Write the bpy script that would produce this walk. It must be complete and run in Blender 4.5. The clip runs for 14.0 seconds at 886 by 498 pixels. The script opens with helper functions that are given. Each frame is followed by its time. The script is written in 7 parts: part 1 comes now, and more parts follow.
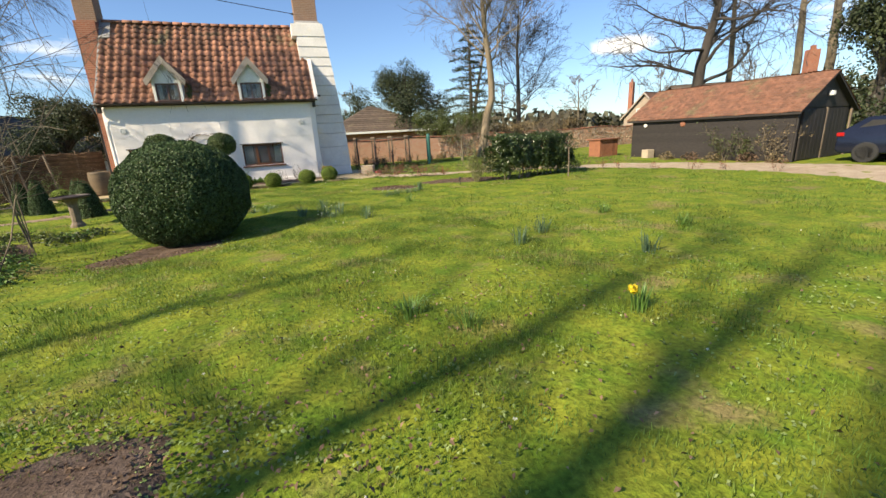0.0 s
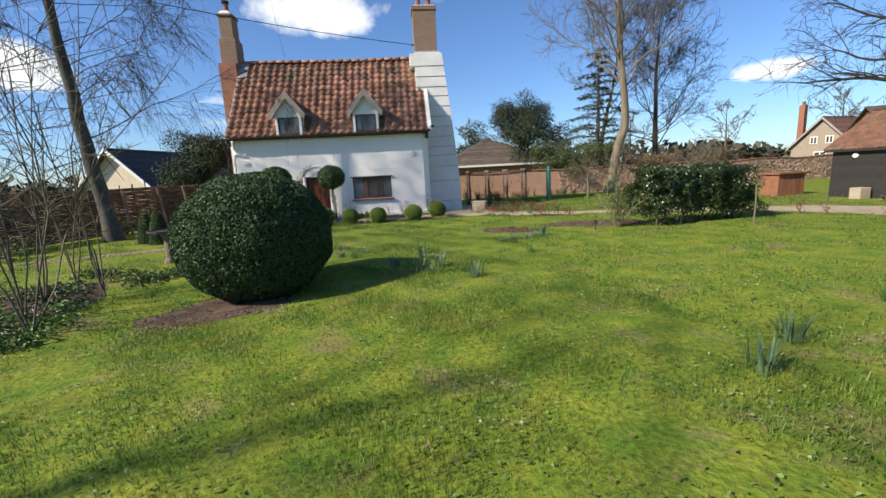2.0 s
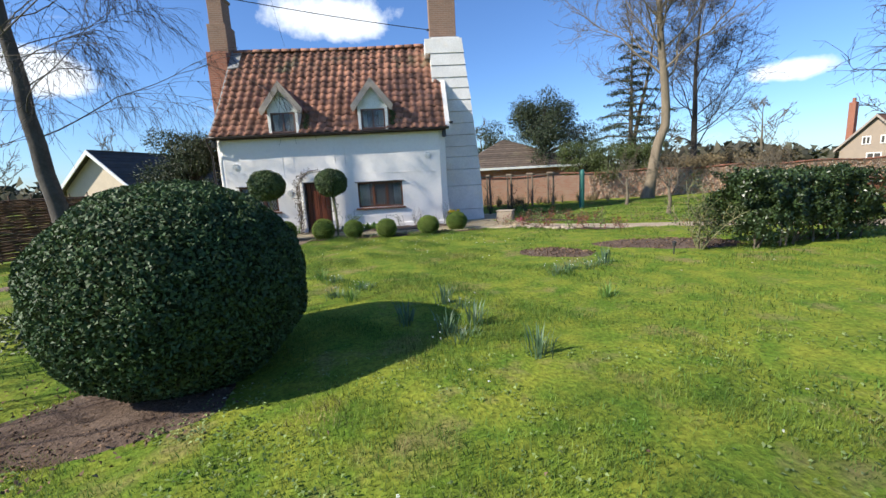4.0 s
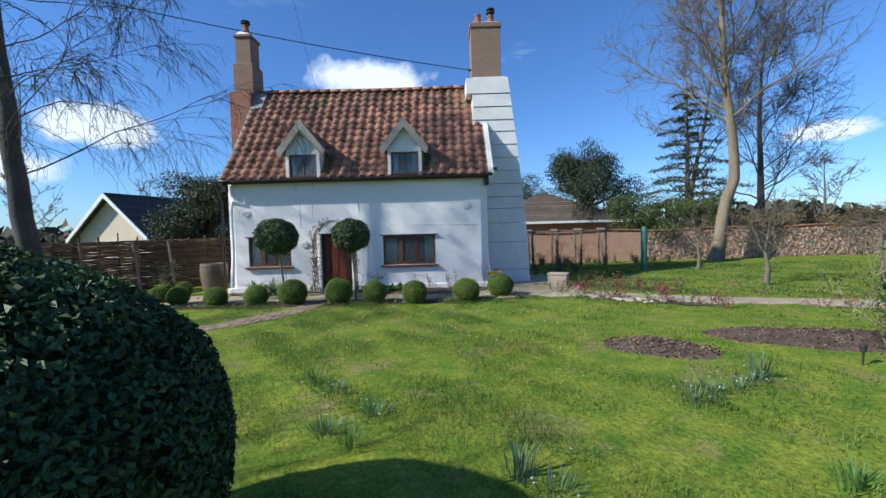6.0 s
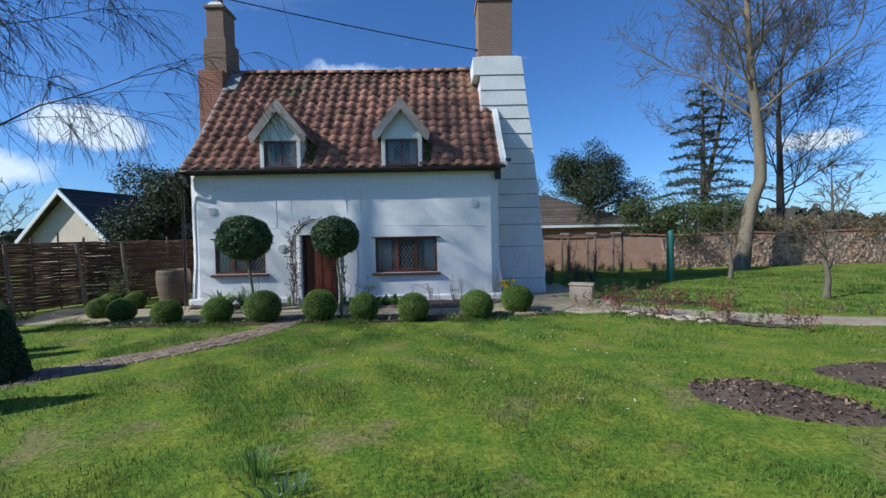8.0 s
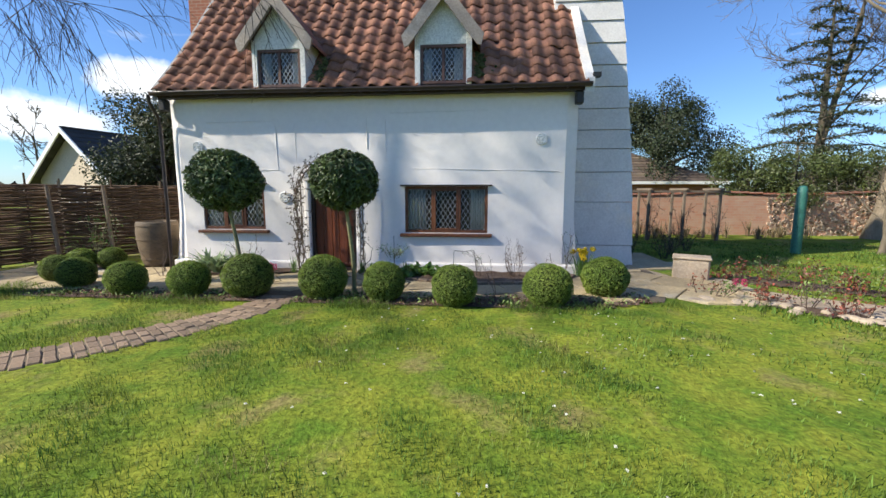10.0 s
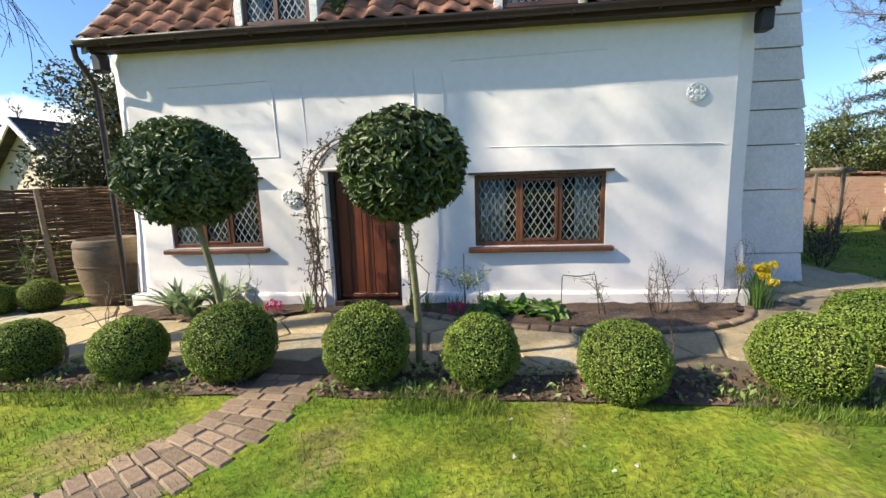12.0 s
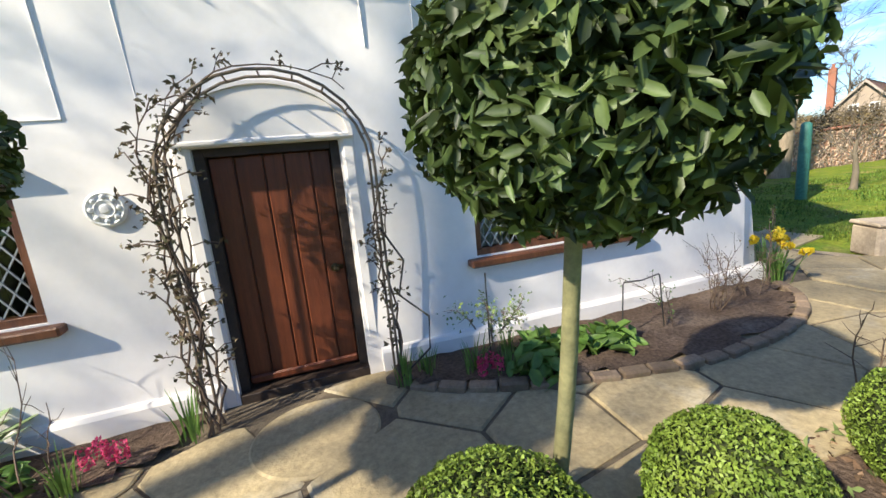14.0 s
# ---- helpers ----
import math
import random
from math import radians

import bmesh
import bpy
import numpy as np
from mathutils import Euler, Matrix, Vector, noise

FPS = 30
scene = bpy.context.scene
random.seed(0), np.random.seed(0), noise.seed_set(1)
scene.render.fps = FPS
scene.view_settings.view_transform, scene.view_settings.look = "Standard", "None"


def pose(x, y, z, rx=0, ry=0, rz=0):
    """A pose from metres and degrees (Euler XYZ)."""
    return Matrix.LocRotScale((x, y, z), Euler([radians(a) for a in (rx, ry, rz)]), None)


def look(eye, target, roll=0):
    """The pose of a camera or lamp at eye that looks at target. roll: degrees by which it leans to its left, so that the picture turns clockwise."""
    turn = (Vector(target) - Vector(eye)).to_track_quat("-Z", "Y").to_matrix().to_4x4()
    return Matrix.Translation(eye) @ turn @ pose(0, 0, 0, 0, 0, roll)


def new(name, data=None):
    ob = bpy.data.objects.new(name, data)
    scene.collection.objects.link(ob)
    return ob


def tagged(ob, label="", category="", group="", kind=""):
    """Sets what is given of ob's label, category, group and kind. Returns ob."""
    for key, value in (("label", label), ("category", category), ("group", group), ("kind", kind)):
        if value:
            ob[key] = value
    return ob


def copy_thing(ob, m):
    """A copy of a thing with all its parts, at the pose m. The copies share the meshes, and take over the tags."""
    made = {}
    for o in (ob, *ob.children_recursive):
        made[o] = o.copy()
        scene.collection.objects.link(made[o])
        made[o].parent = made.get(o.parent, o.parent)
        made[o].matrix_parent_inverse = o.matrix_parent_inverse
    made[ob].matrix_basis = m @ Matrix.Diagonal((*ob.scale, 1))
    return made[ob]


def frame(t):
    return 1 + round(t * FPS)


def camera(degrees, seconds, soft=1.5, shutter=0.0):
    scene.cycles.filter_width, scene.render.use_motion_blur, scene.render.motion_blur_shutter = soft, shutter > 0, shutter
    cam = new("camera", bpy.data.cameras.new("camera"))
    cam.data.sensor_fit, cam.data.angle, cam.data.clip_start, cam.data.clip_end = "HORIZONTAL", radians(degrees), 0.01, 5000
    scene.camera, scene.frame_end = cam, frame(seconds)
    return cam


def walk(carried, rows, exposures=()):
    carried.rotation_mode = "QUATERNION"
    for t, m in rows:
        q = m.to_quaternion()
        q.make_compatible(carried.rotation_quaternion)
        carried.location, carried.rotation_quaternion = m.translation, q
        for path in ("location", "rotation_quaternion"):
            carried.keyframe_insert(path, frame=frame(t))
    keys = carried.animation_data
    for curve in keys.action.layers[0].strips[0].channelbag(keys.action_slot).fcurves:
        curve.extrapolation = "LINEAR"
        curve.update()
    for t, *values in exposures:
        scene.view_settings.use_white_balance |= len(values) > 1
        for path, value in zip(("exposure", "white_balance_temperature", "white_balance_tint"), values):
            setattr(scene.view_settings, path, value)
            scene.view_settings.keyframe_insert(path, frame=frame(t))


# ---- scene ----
cam = camera(94.1, 14.0)
METRES, EYE, TILT, LEAN, TURN = 18.7, 1.65, 0.0, 0.0, -19.5
ROWS = [
    (0.0, 0.0, 0.0, 0.0, -0.85, -15.68, 3.04),
    (0.5, 0.0016, 0.0327, 0.0003, 5.19, -12.74, 1.37),
    (1.0, -0.0015, 0.0661, -0.0017, 8.45, -10.68, 1.11),
    (1.5, -0.0089, 0.1017, -0.0019, 12.19, -10.24, 2.05),
    (2.0, -0.0239, 0.1382, -0.0016, 14.33, -10.43, 2.95),
    (2.5, -0.0375, 0.1724, -0.0002, 14.97, -10.43, 3.7),
    (5.0, -0.1029, 0.3394, 0.0029, 17.64, -8.47, 1.69),
    (5.5, -0.1188, 0.3711, 0.0039, 19.26, -6.38, 1.59),
    (6.0, -0.1323, 0.3996, 0.0071, 19.87, -2.76, 1.54),
    (6.5, -0.1436, 0.4242, 0.0094, 19.8, 0.48, 1.37),
    (7.0, -0.1569, 0.444, 0.0081, 18.83, 1.18, 1.17),
    (9.5, -0.2245, 0.5969, -0.0061, 20.42, -7.98, 0.94),
    (10.0, -0.2438, 0.6341, -0.0074, 24.55, -7.88, -0.02),
    (10.5, -0.2696, 0.6702, -0.0088, 28.43, -8.45, -0.35),
    (11.0, -0.2982, 0.7026, -0.0061, 28.88, -7.3, -0.29),
    (11.5, -0.3298, 0.7286, -0.0048, 28.3, -7.51, 0.54),
    (12.0, -0.364, 0.75, -0.0069, 24.82, -8.92, 1.78),
    (12.5, -0.3967, 0.7704, -0.0058, 20.83, -8.88, 3.38),
    (13.0, -0.4271, 0.7889, -0.0053, 14.64, -10.2, 4.41),
    (13.5, -0.4529, 0.8115, -0.0063, 8.58, -10.35, 5.21),
    (14.0, -0.4757, 0.8391, -0.009, 0.43, -11.55, 5.24),
]
walk(cam, [(t, pose(0, 0, EYE, TILT, LEAN, TURN) @ pose(METRES * x, METRES * y, METRES * z, 90 + pitch, roll, yaw)) for t, x, y, z, yaw, pitch, roll in ROWS],
     [(0.0, 0.98, 7700, 8), (1.0, 0.9, 7400, 8), (2.0, 0.66, 6600, 8), (2.7, 0.64, 6400, 8), (5.0, 0.95, 6200, 8), (5.8, 0.72, 5900, 6), (6.5, 0.16, 5150, 3), (7.2, 0.14, 5150, 3), (9.3, 0.58, 6050, 7), (10.5, 0.98, 6600, 8), (12.5, 1.2, 6900, 7), (14.0, 1.22, 6700, 6)])

# ---- daylight ----
SUN_UP, SUN_AZ = 36.0, math.atan2(0.935, 0.355)
light_way = Vector((0.935, 0.355, 0)).normalized() * math.cos(radians(SUN_UP)) - Vector((0, 0, math.sin(radians(SUN_UP))))
sun = new("sun", bpy.data.lights.new("sun", "SUN"))
sun.data.energy, sun.data.angle, sun.data.color = 4.5, radians(1.1), (1.0, 0.91, 0.77)
sun.matrix_world = look((-40, -20, 35), Vector((-40, -20, 35)) + light_way)

world = bpy.data.worlds.new("sky")
scene.world = world
world.use_nodes = True
wn, wl = world.node_tree.nodes, world.node_tree.links
sky = wn.new("ShaderNodeTexSky")
sky.sky_type, sky.sun_disc = "NISHITA", False
sky.sun_elevation, sky.sun_rotation = radians(SUN_UP), math.atan2(-0.935, -0.355)
sky.air_density, sky.dust_density, sky.ozone_density = 1.0, 0.4, 3.0
coord = wn.new("ShaderNodeTexCoord")


def wnode(kind, **sockets):
    n = wn.new(kind)
    for k, v in sockets.items():
        n.inputs[k].default_value = v
    return n


# scattered fair-weather clouds: noise in a flattened direction, thicker toward the horizon
squash = wnode("ShaderNodeMapping")
squash.inputs["Scale"].default_value = (2.2, 2.2, 7.0)
squash.inputs["Location"].default_value = (0.35, 0.2, 0.55)
wl.new(coord.outputs["Generated"], squash.inputs["Vector"])
puff = wnode("ShaderNodeTexNoise", Scale=1.5, Detail=9.0, Roughness=0.58, Distortion=0.3)
wl.new(squash.outputs[0], puff.inputs["Vector"])
edge = wn.new("ShaderNodeValToRGB")
edge.color_ramp.elements[0].position, edge.color_ramp.elements[1].position = 0.61, 0.76
wl.new(puff.outputs["Fac"], edge.inputs[0])
sep = wn.new("ShaderNodeSeparateXYZ")
wl.new(coord.outputs["Generated"], sep.inputs[0])
low = wn.new("ShaderNodeMapRange")
low.inputs["From Min"].default_value, low.inputs["From Max"].default_value = 0.5, 0.12
wl.new(sep.outputs["Z"], low.inputs["Value"])
both = wn.new("ShaderNodeMath")
both.operation = "MULTIPLY"
wl.new(edge.outputs["Color"], both.inputs[0])
wl.new(low.outputs[0], both.inputs[1])


def cloud_bank(way, width, height):
    """One bank of cloud round a direction, its rim broken by the noise."""
    off = wn.new("ShaderNodeVectorMath")
    off.operation = "SUBTRACT"
    off.inputs[1].default_value = Vector(way).normalized()
    wl.new(coord.outputs["Generated"], off.inputs[0])
    sc = wn.new("ShaderNodeVectorMath")
    sc.operation = "MULTIPLY"
    sc.inputs[1].default_value = (1 / width, 1 / width, 1 / height)
    wl.new(off.outputs[0], sc.inputs[0])
    ln = wn.new("ShaderNodeVectorMath")
    ln.operation = "LENGTH"
    wl.new(sc.outputs[0], ln.inputs[0])
    rag = wn.new("ShaderNodeMath")
    rag.operation = "MULTIPLY_ADD"
    rag.inputs[1].default_value, rag.inputs[2].default_value = -2.6, 2.25
    wl.new(puff2.outputs["Fac"], rag.inputs[0])
    thr = wn.new("ShaderNodeMath")
    thr.operation = "SUBTRACT"
    wl.new(rag.outputs[0], thr.inputs[1])
    wl.new(ln.outputs["Value"], thr.inputs[0])
    out = wn.new("ShaderNodeMapRange")
    out.inputs["From Min"].default_value, out.inputs["From Max"].default_value = 0.25, -0.35
    wl.new(thr.outputs[0], out.inputs["Value"])
    return out.outputs[0]


puff2 = wnode("ShaderNodeTexNoise", Scale=9.0, Detail=8.0, Roughness=0.6)
wl.new(coord.outputs["Generated"], puff2.inputs["Vector"])
cover = both.outputs[0]
for bank in (((-0.16, 0.93, 0.335), 0.11, 0.036), ((-0.62, 0.75, 0.20), 0.08, 0.03), ((0.84, 0.50, 0.22), 0.09, 0.03), ((0.66, 0.72, 0.15), 0.06, 0.016), ((-0.72, 0.66, 0.12), 0.10, 0.03)):
    mx = wn.new("ShaderNodeMath")
    mx.operation = "MAXIMUM"
    wl.new(cover, mx.inputs[0])
    wl.new(cloud_bank(*bank), mx.inputs[1])
    cover = mx.outputs[0]
tint = wn.new("ShaderNodeMix")
tint.data_type, tint.blend_type = "RGBA", "MULTIPLY"
tint.inputs["Factor"].default_value = 1.0
tint.inputs[7].default_value = (0.68, 0.85, 1.12, 1)
wl.new(sky.outputs[0], tint.inputs[6])
mixc = wn.new("ShaderNodeMix")
mixc.data_type = "RGBA"
mixc.inputs[7].default_value = (7.6, 7.8, 8.2, 1)
wl.new(cover, mixc.inputs["Factor"])
wl.new(tint.outputs[2], mixc.inputs[6])
back = wn["Background"]
back.inputs["Strength"].default_value = 0.095
wl.new(mixc.outputs[2], back.inputs["Color"])


# ---- materials ----
def mat(name, c1, c2, scale=6.0, rough=0.8, bump=0.2, fine=60.0, c3=None, metal=0.0, vary=0.0, island=0.0, trans=0.0, stretch=None, spec=0.5, where="Object", grain=0.21):
    """A surface of two colours mixed by noise at two scales; c3 adds blotches; vary by piece, island by loose part."""
    m = bpy.data.materials.new(name)
    m.use_nodes = True
    n, l = m.node_tree.nodes, m.node_tree.links
    b = n["Principled BSDF"]
    b.inputs["Roughness"].default_value, b.inputs["Metallic"].default_value = rough, metal
    b.inputs["Specular IOR Level"].default_value = spec
    tc = n.new("ShaderNodeTexCoord")
    vec = tc.outputs[where]
    if stretch:
        mp = n.new("ShaderNodeMapping")
        mp.inputs["Scale"].default_value = stretch
        l.new(vec, mp.inputs[0])
        vec = mp.outputs[0]

    def noise_at(s, detail=5.0):
        t = n.new("ShaderNodeTexNoise")
        t.inputs["Scale"].default_value, t.inputs["Detail"].default_value, t.inputs["Roughness"].default_value = s, detail, 0.62
        l.new(vec, t.inputs["Vector"])
        return t.outputs["Fac"]

    def mixed(fac, a, bcol, kind="MIX"):
        x = n.new("ShaderNodeMix")
        x.data_type, x.blend_type = "RGBA", kind
        for sock, v in ((x.inputs["Factor"], fac), (x.inputs[6], a), (x.inputs[7], bcol)):
            if isinstance(v, (int, float)):
                sock.default_value = v
            elif isinstance(v, tuple):
                sock.default_value = (*v, 1)
            else:
                l.new(v, sock)
        return x.outputs[2]

    def ramp(fac, lo, hi):
        r = n.new("ShaderNodeMapRange")
        r.inputs["From Min"].default_value, r.inputs["From Max"].default_value = lo, hi
        l.new(fac, r.inputs["Value"])
        return r.outputs[0]

    big, small = noise_at(scale), noise_at(fine, 3.0)
    col = mixed(ramp(big, 0.35, 0.65), c1, c2)
    if c3:
        col = mixed(ramp(noise_at(scale * 0.37 + 0.11, 8.0), 0.55, 0.68), col, c3)
    g = n.new("ShaderNodeMapRange")
    g.inputs["To Min"].default_value, g.inputs["To Max"].default_value = 1 - grain, 1 + grain
    g.inputs["From Min"].default_value, g.inputs["From Max"].default_value = 0.3, 0.7
    l.new(small, g.inputs["Value"])
    hs = n.new("ShaderNodeHueSaturation")
    l.new(g.outputs[0], hs.inputs["Value"])
    l.new(col, hs.inputs["Color"])
    col = hs.outputs[0]
    for amount, kind, sock in ((vary, "ShaderNodeObjectInfo", "Random"), (island, "ShaderNodeNewGeometry", "Random Per Island")):
        if amount:
            r = n.new("ShaderNodeMapRange")
            r.inputs["To Min"].default_value, r.inputs["To Max"].default_value = 1 - amount, 1 + amount
            l.new(n.new(kind).outputs[sock], r.inputs["Value"])
            h2 = n.new("ShaderNodeHueSaturation")
            l.new(r.outputs[0], h2.inputs["Value"])
            l.new(col, h2.inputs["Color"])
            col = h2.outputs[0]
    l.new(col, b.inputs["Base Color"])
    if bump:
        bp = n.new("ShaderNodeBump")
        bp.inputs["Strength"].default_value, bp.inputs["Distance"].default_value = bump, 0.02
        l.new(small, bp.inputs["Height"])
        l.new(bp.outputs[0], b.inputs["Normal"])
    if trans:
        t = n.new("ShaderNodeBsdfTranslucent")
        l.new(col, t.inputs["Color"])
        ms = n.new("ShaderNodeMixShader")
        ms.inputs[0].default_value = trans
        l.new(b.outputs[0], ms.inputs[1])
        l.new(t.outputs[0], ms.inputs[2])
        l.new(ms.outputs[0], n["Material Output"].inputs["Surface"])
    return m


def brick_mat(name, c1, c2, mortar, bw=0.225, bh=0.075, axis_map=(1, 1)):
    """Coursed brickwork with recessed joints, for surfaces that stay far off."""
    m = mat(name, c1, c2, 3.0, 0.9, 0.0, 40.0)
    n, l = m.node_tree.nodes, m.node_tree.links
    b = n["Principled BSDF"]
    tc = n.new("ShaderNodeTexCoord")
    sp = n.new("ShaderNodeSeparateXYZ")
    l.new(tc.outputs["Object"], sp.inputs[0])
    ad = n.new("ShaderNodeMath")
    l.new(sp.outputs["X"], ad.inputs[0])
    l.new(sp.outputs["Y"], ad.inputs[1])
    cb = n.new("ShaderNodeCombineXYZ")
    l.new(ad.outputs[0], cb.inputs["X"])
    l.new(sp.outputs["Z"], cb.inputs["Y"])
    t = n.new("ShaderNodeTexBrick")
    t.inputs["Scale"].default_value = 1.0
    t.inputs["Brick Width"].default_value, t.inputs["Row Height"].default_value, t.inputs["Mortar Size"].default_value = bw, bh, 0.008
    t.inputs["Color1"].default_value, t.inputs["Color2"].default_value, t.inputs["Mortar"].default_value = (*c1, 1), (*c2, 1), (*mortar, 1)
    l.new(cb.outputs[0], t.inputs["Vector"])
    old = b.inputs["Base Color"].links[0].from_socket
    x = n.new("ShaderNodeMix")
    x.data_type, x.inputs["Factor"].default_value = "RGBA", 0.6
    l.new(old, x.inputs[6])
    l.new(t.outputs["Color"], x.inputs[7])
    l.new(x.outputs[2], b.inputs["Base Color"])
    bp = n.new("ShaderNodeBump")
    bp.invert = True
    bp.inputs["Strength"].default_value, bp.inputs["Distance"].default_value = 0.6, 0.01
    l.new(t.outputs["Fac"], bp.inputs["Height"])
    l.new(bp.outputs[0], b.inputs["Normal"])
    return m


LAWN = mat("lawn", (0.092, 0.158, 0.016), (0.205, 0.228, 0.027), 2.4, 0.95, 0.9, 22.0, c3=(0.215, 0.178, 0.07), spec=0.15, grain=0.4)
BLADE = mat("grass_blades", (0.078, 0.162, 0.027), (0.180, 0.238, 0.041), 1.9, 0.65, 0.0, 9.0, c3=(0.31, 0.255, 0.095), grain=0.36, island=0.5, trans=0.35, spec=0.25)
MOSS = mat("weeds", (0.15, 0.23, 0.06), (0.26, 0.31, 0.13), 2.0, 0.7, 0.0, 20.0, island=0.35, trans=0.2, spec=0.2)
SOIL = mat("soil", (0.082, 0.056, 0.042), (0.135, 0.097, 0.075), 3.0, 1.0, 0.9, 35.0, c3=(0.18, 0.135, 0.105), spec=0.1, grain=0.4)
LITTER = mat("leaf_litter", (0.12, 0.075, 0.05), (0.22, 0.15, 0.10), 4.0, 0.95, 0.2, 30.0, island=0.5, spec=0.1)
GRAVEL = mat("gravel", (0.33, 0.25, 0.17), (0.45, 0.36, 0.26), 2.0, 0.95, 0.8, 70.0, c3=(0.36, 0.24, 0.16))
PLASTER = mat("white_limewash", (0.85, 0.805, 0.765), (0.81, 0.765, 0.725), 0.5, 0.9, 0.05, 9.0, c3=(0.86, 0.82, 0.78), grain=0.03)
STACK = mat("weathered_render", (0.74, 0.72, 0.69), (0.64, 0.62, 0.59), 1.4, 0.9, 0.25, 22.0, c3=(0.74, 0.67, 0.56), grain=0.1)
WHITE = mat("white_paint", (0.80, 0.79, 0.76), (0.74, 0.73, 0.70), 3.0, 0.5, 0.05, 30.0)
TAUPE = mat("taupe_paint", (0.36, 0.30, 0.25), (0.30, 0.25, 0.21), 4.0, 0.6, 0.15, 30.0, c3=(0.42, 0.36, 0.31))
OAK = mat("stained_timber", (0.17, 0.065, 0.028), (0.10, 0.036, 0.016), 5.0, 0.45, 0.25, 30.0, stretch=(6, 6, 0.7))
DOORWOOD = mat("door_timber", (0.17, 0.045, 0.018), (0.105, 0.027, 0.011), 4.0, 0.4, 0.3, 40.0, stretch=(7, 7, 0.5), vary=0.15)
DARKWOOD = mat("dark_timber", (0.045, 0.028, 0.02), (0.03, 0.02, 0.015), 5.0, 0.6, 0.3, 30.0)
LEAD = mat("lead_came", (0.42, 0.43, 0.44), (0.30, 0.31, 0.32), 20.0, 0.5, 0.1, 60.0, metal=0.4)
CURTAIN = mat("curtain", (0.62, 0.62, 0.64), (0.48, 0.50, 0.54), 8.0, 0.95, 0.2, 60.0, stretch=(6, 6, 0.6))
# dark brown in place of an unlit interior, not a known wall colour
INSIDE = mat("unlit_room", (0.12, 0.09, 0.07), (0.08, 0.06, 0.05), 2.0, 0.9, 0.1, 30.0)
GUTTER = mat("brown_gutter", (0.05, 0.032, 0.026), (0.036, 0.024, 0.02), 6.0, 0.4, 0.05, 40.0)
BLACK = mat("black_iron", (0.02, 0.02, 0.02), (0.03, 0.028, 0.026), 10.0, 0.5, 0.2, 60.0)
TILE = mat("clay_pantile", (0.34, 0.155, 0.095), (0.225, 0.113, 0.076), 2.0, 0.85, 0.35, 26.0, c3=(0.145, 0.12, 0.07), vary=0.45)
TILES = mat("clay_pantiles_far", (0.34, 0.155, 0.095), (0.225, 0.113, 0.076), 2.0, 0.85, 0.35, 26.0, c3=(0.145, 0.12, 0.07), island=0.45)
ROOFBED = mat("roof_bed", (0.06, 0.035, 0.025), (0.04, 0.025, 0.02), 5.0, 1.0, 0.2)
MOSSY = mat("roof_moss", (0.06, 0.075, 0.02), (0.10, 0.10, 0.03), 6.0, 1.0, 0.8, 40.0, island=0.4)
LEADSHEET = mat("lead_flashing", (0.22, 0.22, 0.22), (0.30, 0.29, 0.28), 4.0, 0.6, 0.2, 30.0)
BRICK = brick_mat("red_brickwork", (0.26, 0.15, 0.10), (0.19, 0.115, 0.08), (0.30, 0.26, 0.21))
BRICKRED = brick_mat("bright_brickwork", (0.33, 0.115, 0.065), (0.25, 0.09, 0.055), (0.34, 0.27, 0.21))
OLDWALL = brick_mat("old_garden_wall", (0.46, 0.215, 0.13), (0.48, 0.30, 0.20), (0.42, 0.34, 0.26), 0.26, 0.10)
POT = mat("terracotta", (0.30, 0.12, 0.07), (0.22, 0.09, 0.055), 5.0, 0.85, 0.2, 40.0)
URN = mat("barrel_clay", (0.17, 0.12, 0.07), (0.11, 0.08, 0.05), 2.0, 0.75, 0.3, 25.0, c3=(0.20, 0.15, 0.09), stretch=(1, 1, 2.5))
SLAB = mat("sandstone_flags", (0.42, 0.33, 0.19), (0.33, 0.26, 0.155), 2.0, 0.85, 0.35, 28.0, c3=(0.43, 0.38, 0.29), vary=0.16)
JOINT = mat("sandy_joint", (0.16, 0.125, 0.085), (0.11, 0.085, 0.06), 6.0, 1.0, 0.5, 40.0)
PAVER = mat("brick_paver", (0.26, 0.18, 0.12), (0.185, 0.135, 0.09), 6.0, 0.9, 0.4, 30.0, c3=(0.18, 0.155, 0.085), vary=0.28)
BOARD = mat("tarred_boards", (0.018, 0.015, 0.014), (0.032, 0.026, 0.023), 5.0, 0.7, 0.3, 30.0, vary=0.2, stretch=(1, 1, 5))
BARNROOF = mat("barn_tiles", (0.20, 0.09, 0.054), (0.14, 0.07, 0.046), 2.5, 0.9, 0.5, 22.0, c3=(0.13, 0.10, 0.055), island=0.25)
GREYROOF = mat("brown_roof_tiles", (0.125, 0.09, 0.066), (0.085, 0.064, 0.05), 3.0, 0.9, 0.4, 22.0, c3=(0.15, 0.12, 0.08), island=0.25)
SLATE = mat("dark_roof", (0.06, 0.055, 0.05), (0.045, 0.04, 0.038), 3.0, 0.8, 0.3, 22.0, island=0.2)
HOUSEWALL = mat("pale_house_render", (0.34, 0.27, 0.21), (0.29, 0.235, 0.185), 1.5, 0.9, 0.15, 25.0)
CREAM = mat("cream_render", (0.64, 0.53, 0.40), (0.57, 0.47, 0.35), 1.5, 0.9, 0.15, 25.0)
HURDLE = mat("woven_willow", (0.085, 0.05, 0.03), (0.14, 0.09, 0.055), 6.0, 0.9, 0.4, 40.0, island=0.4, vary=0.25)
POLE = mat("weathered_pole", (0.20, 0.155, 0.11), (0.15, 0.115, 0.085), 6.0, 0.9, 0.3, 30.0)
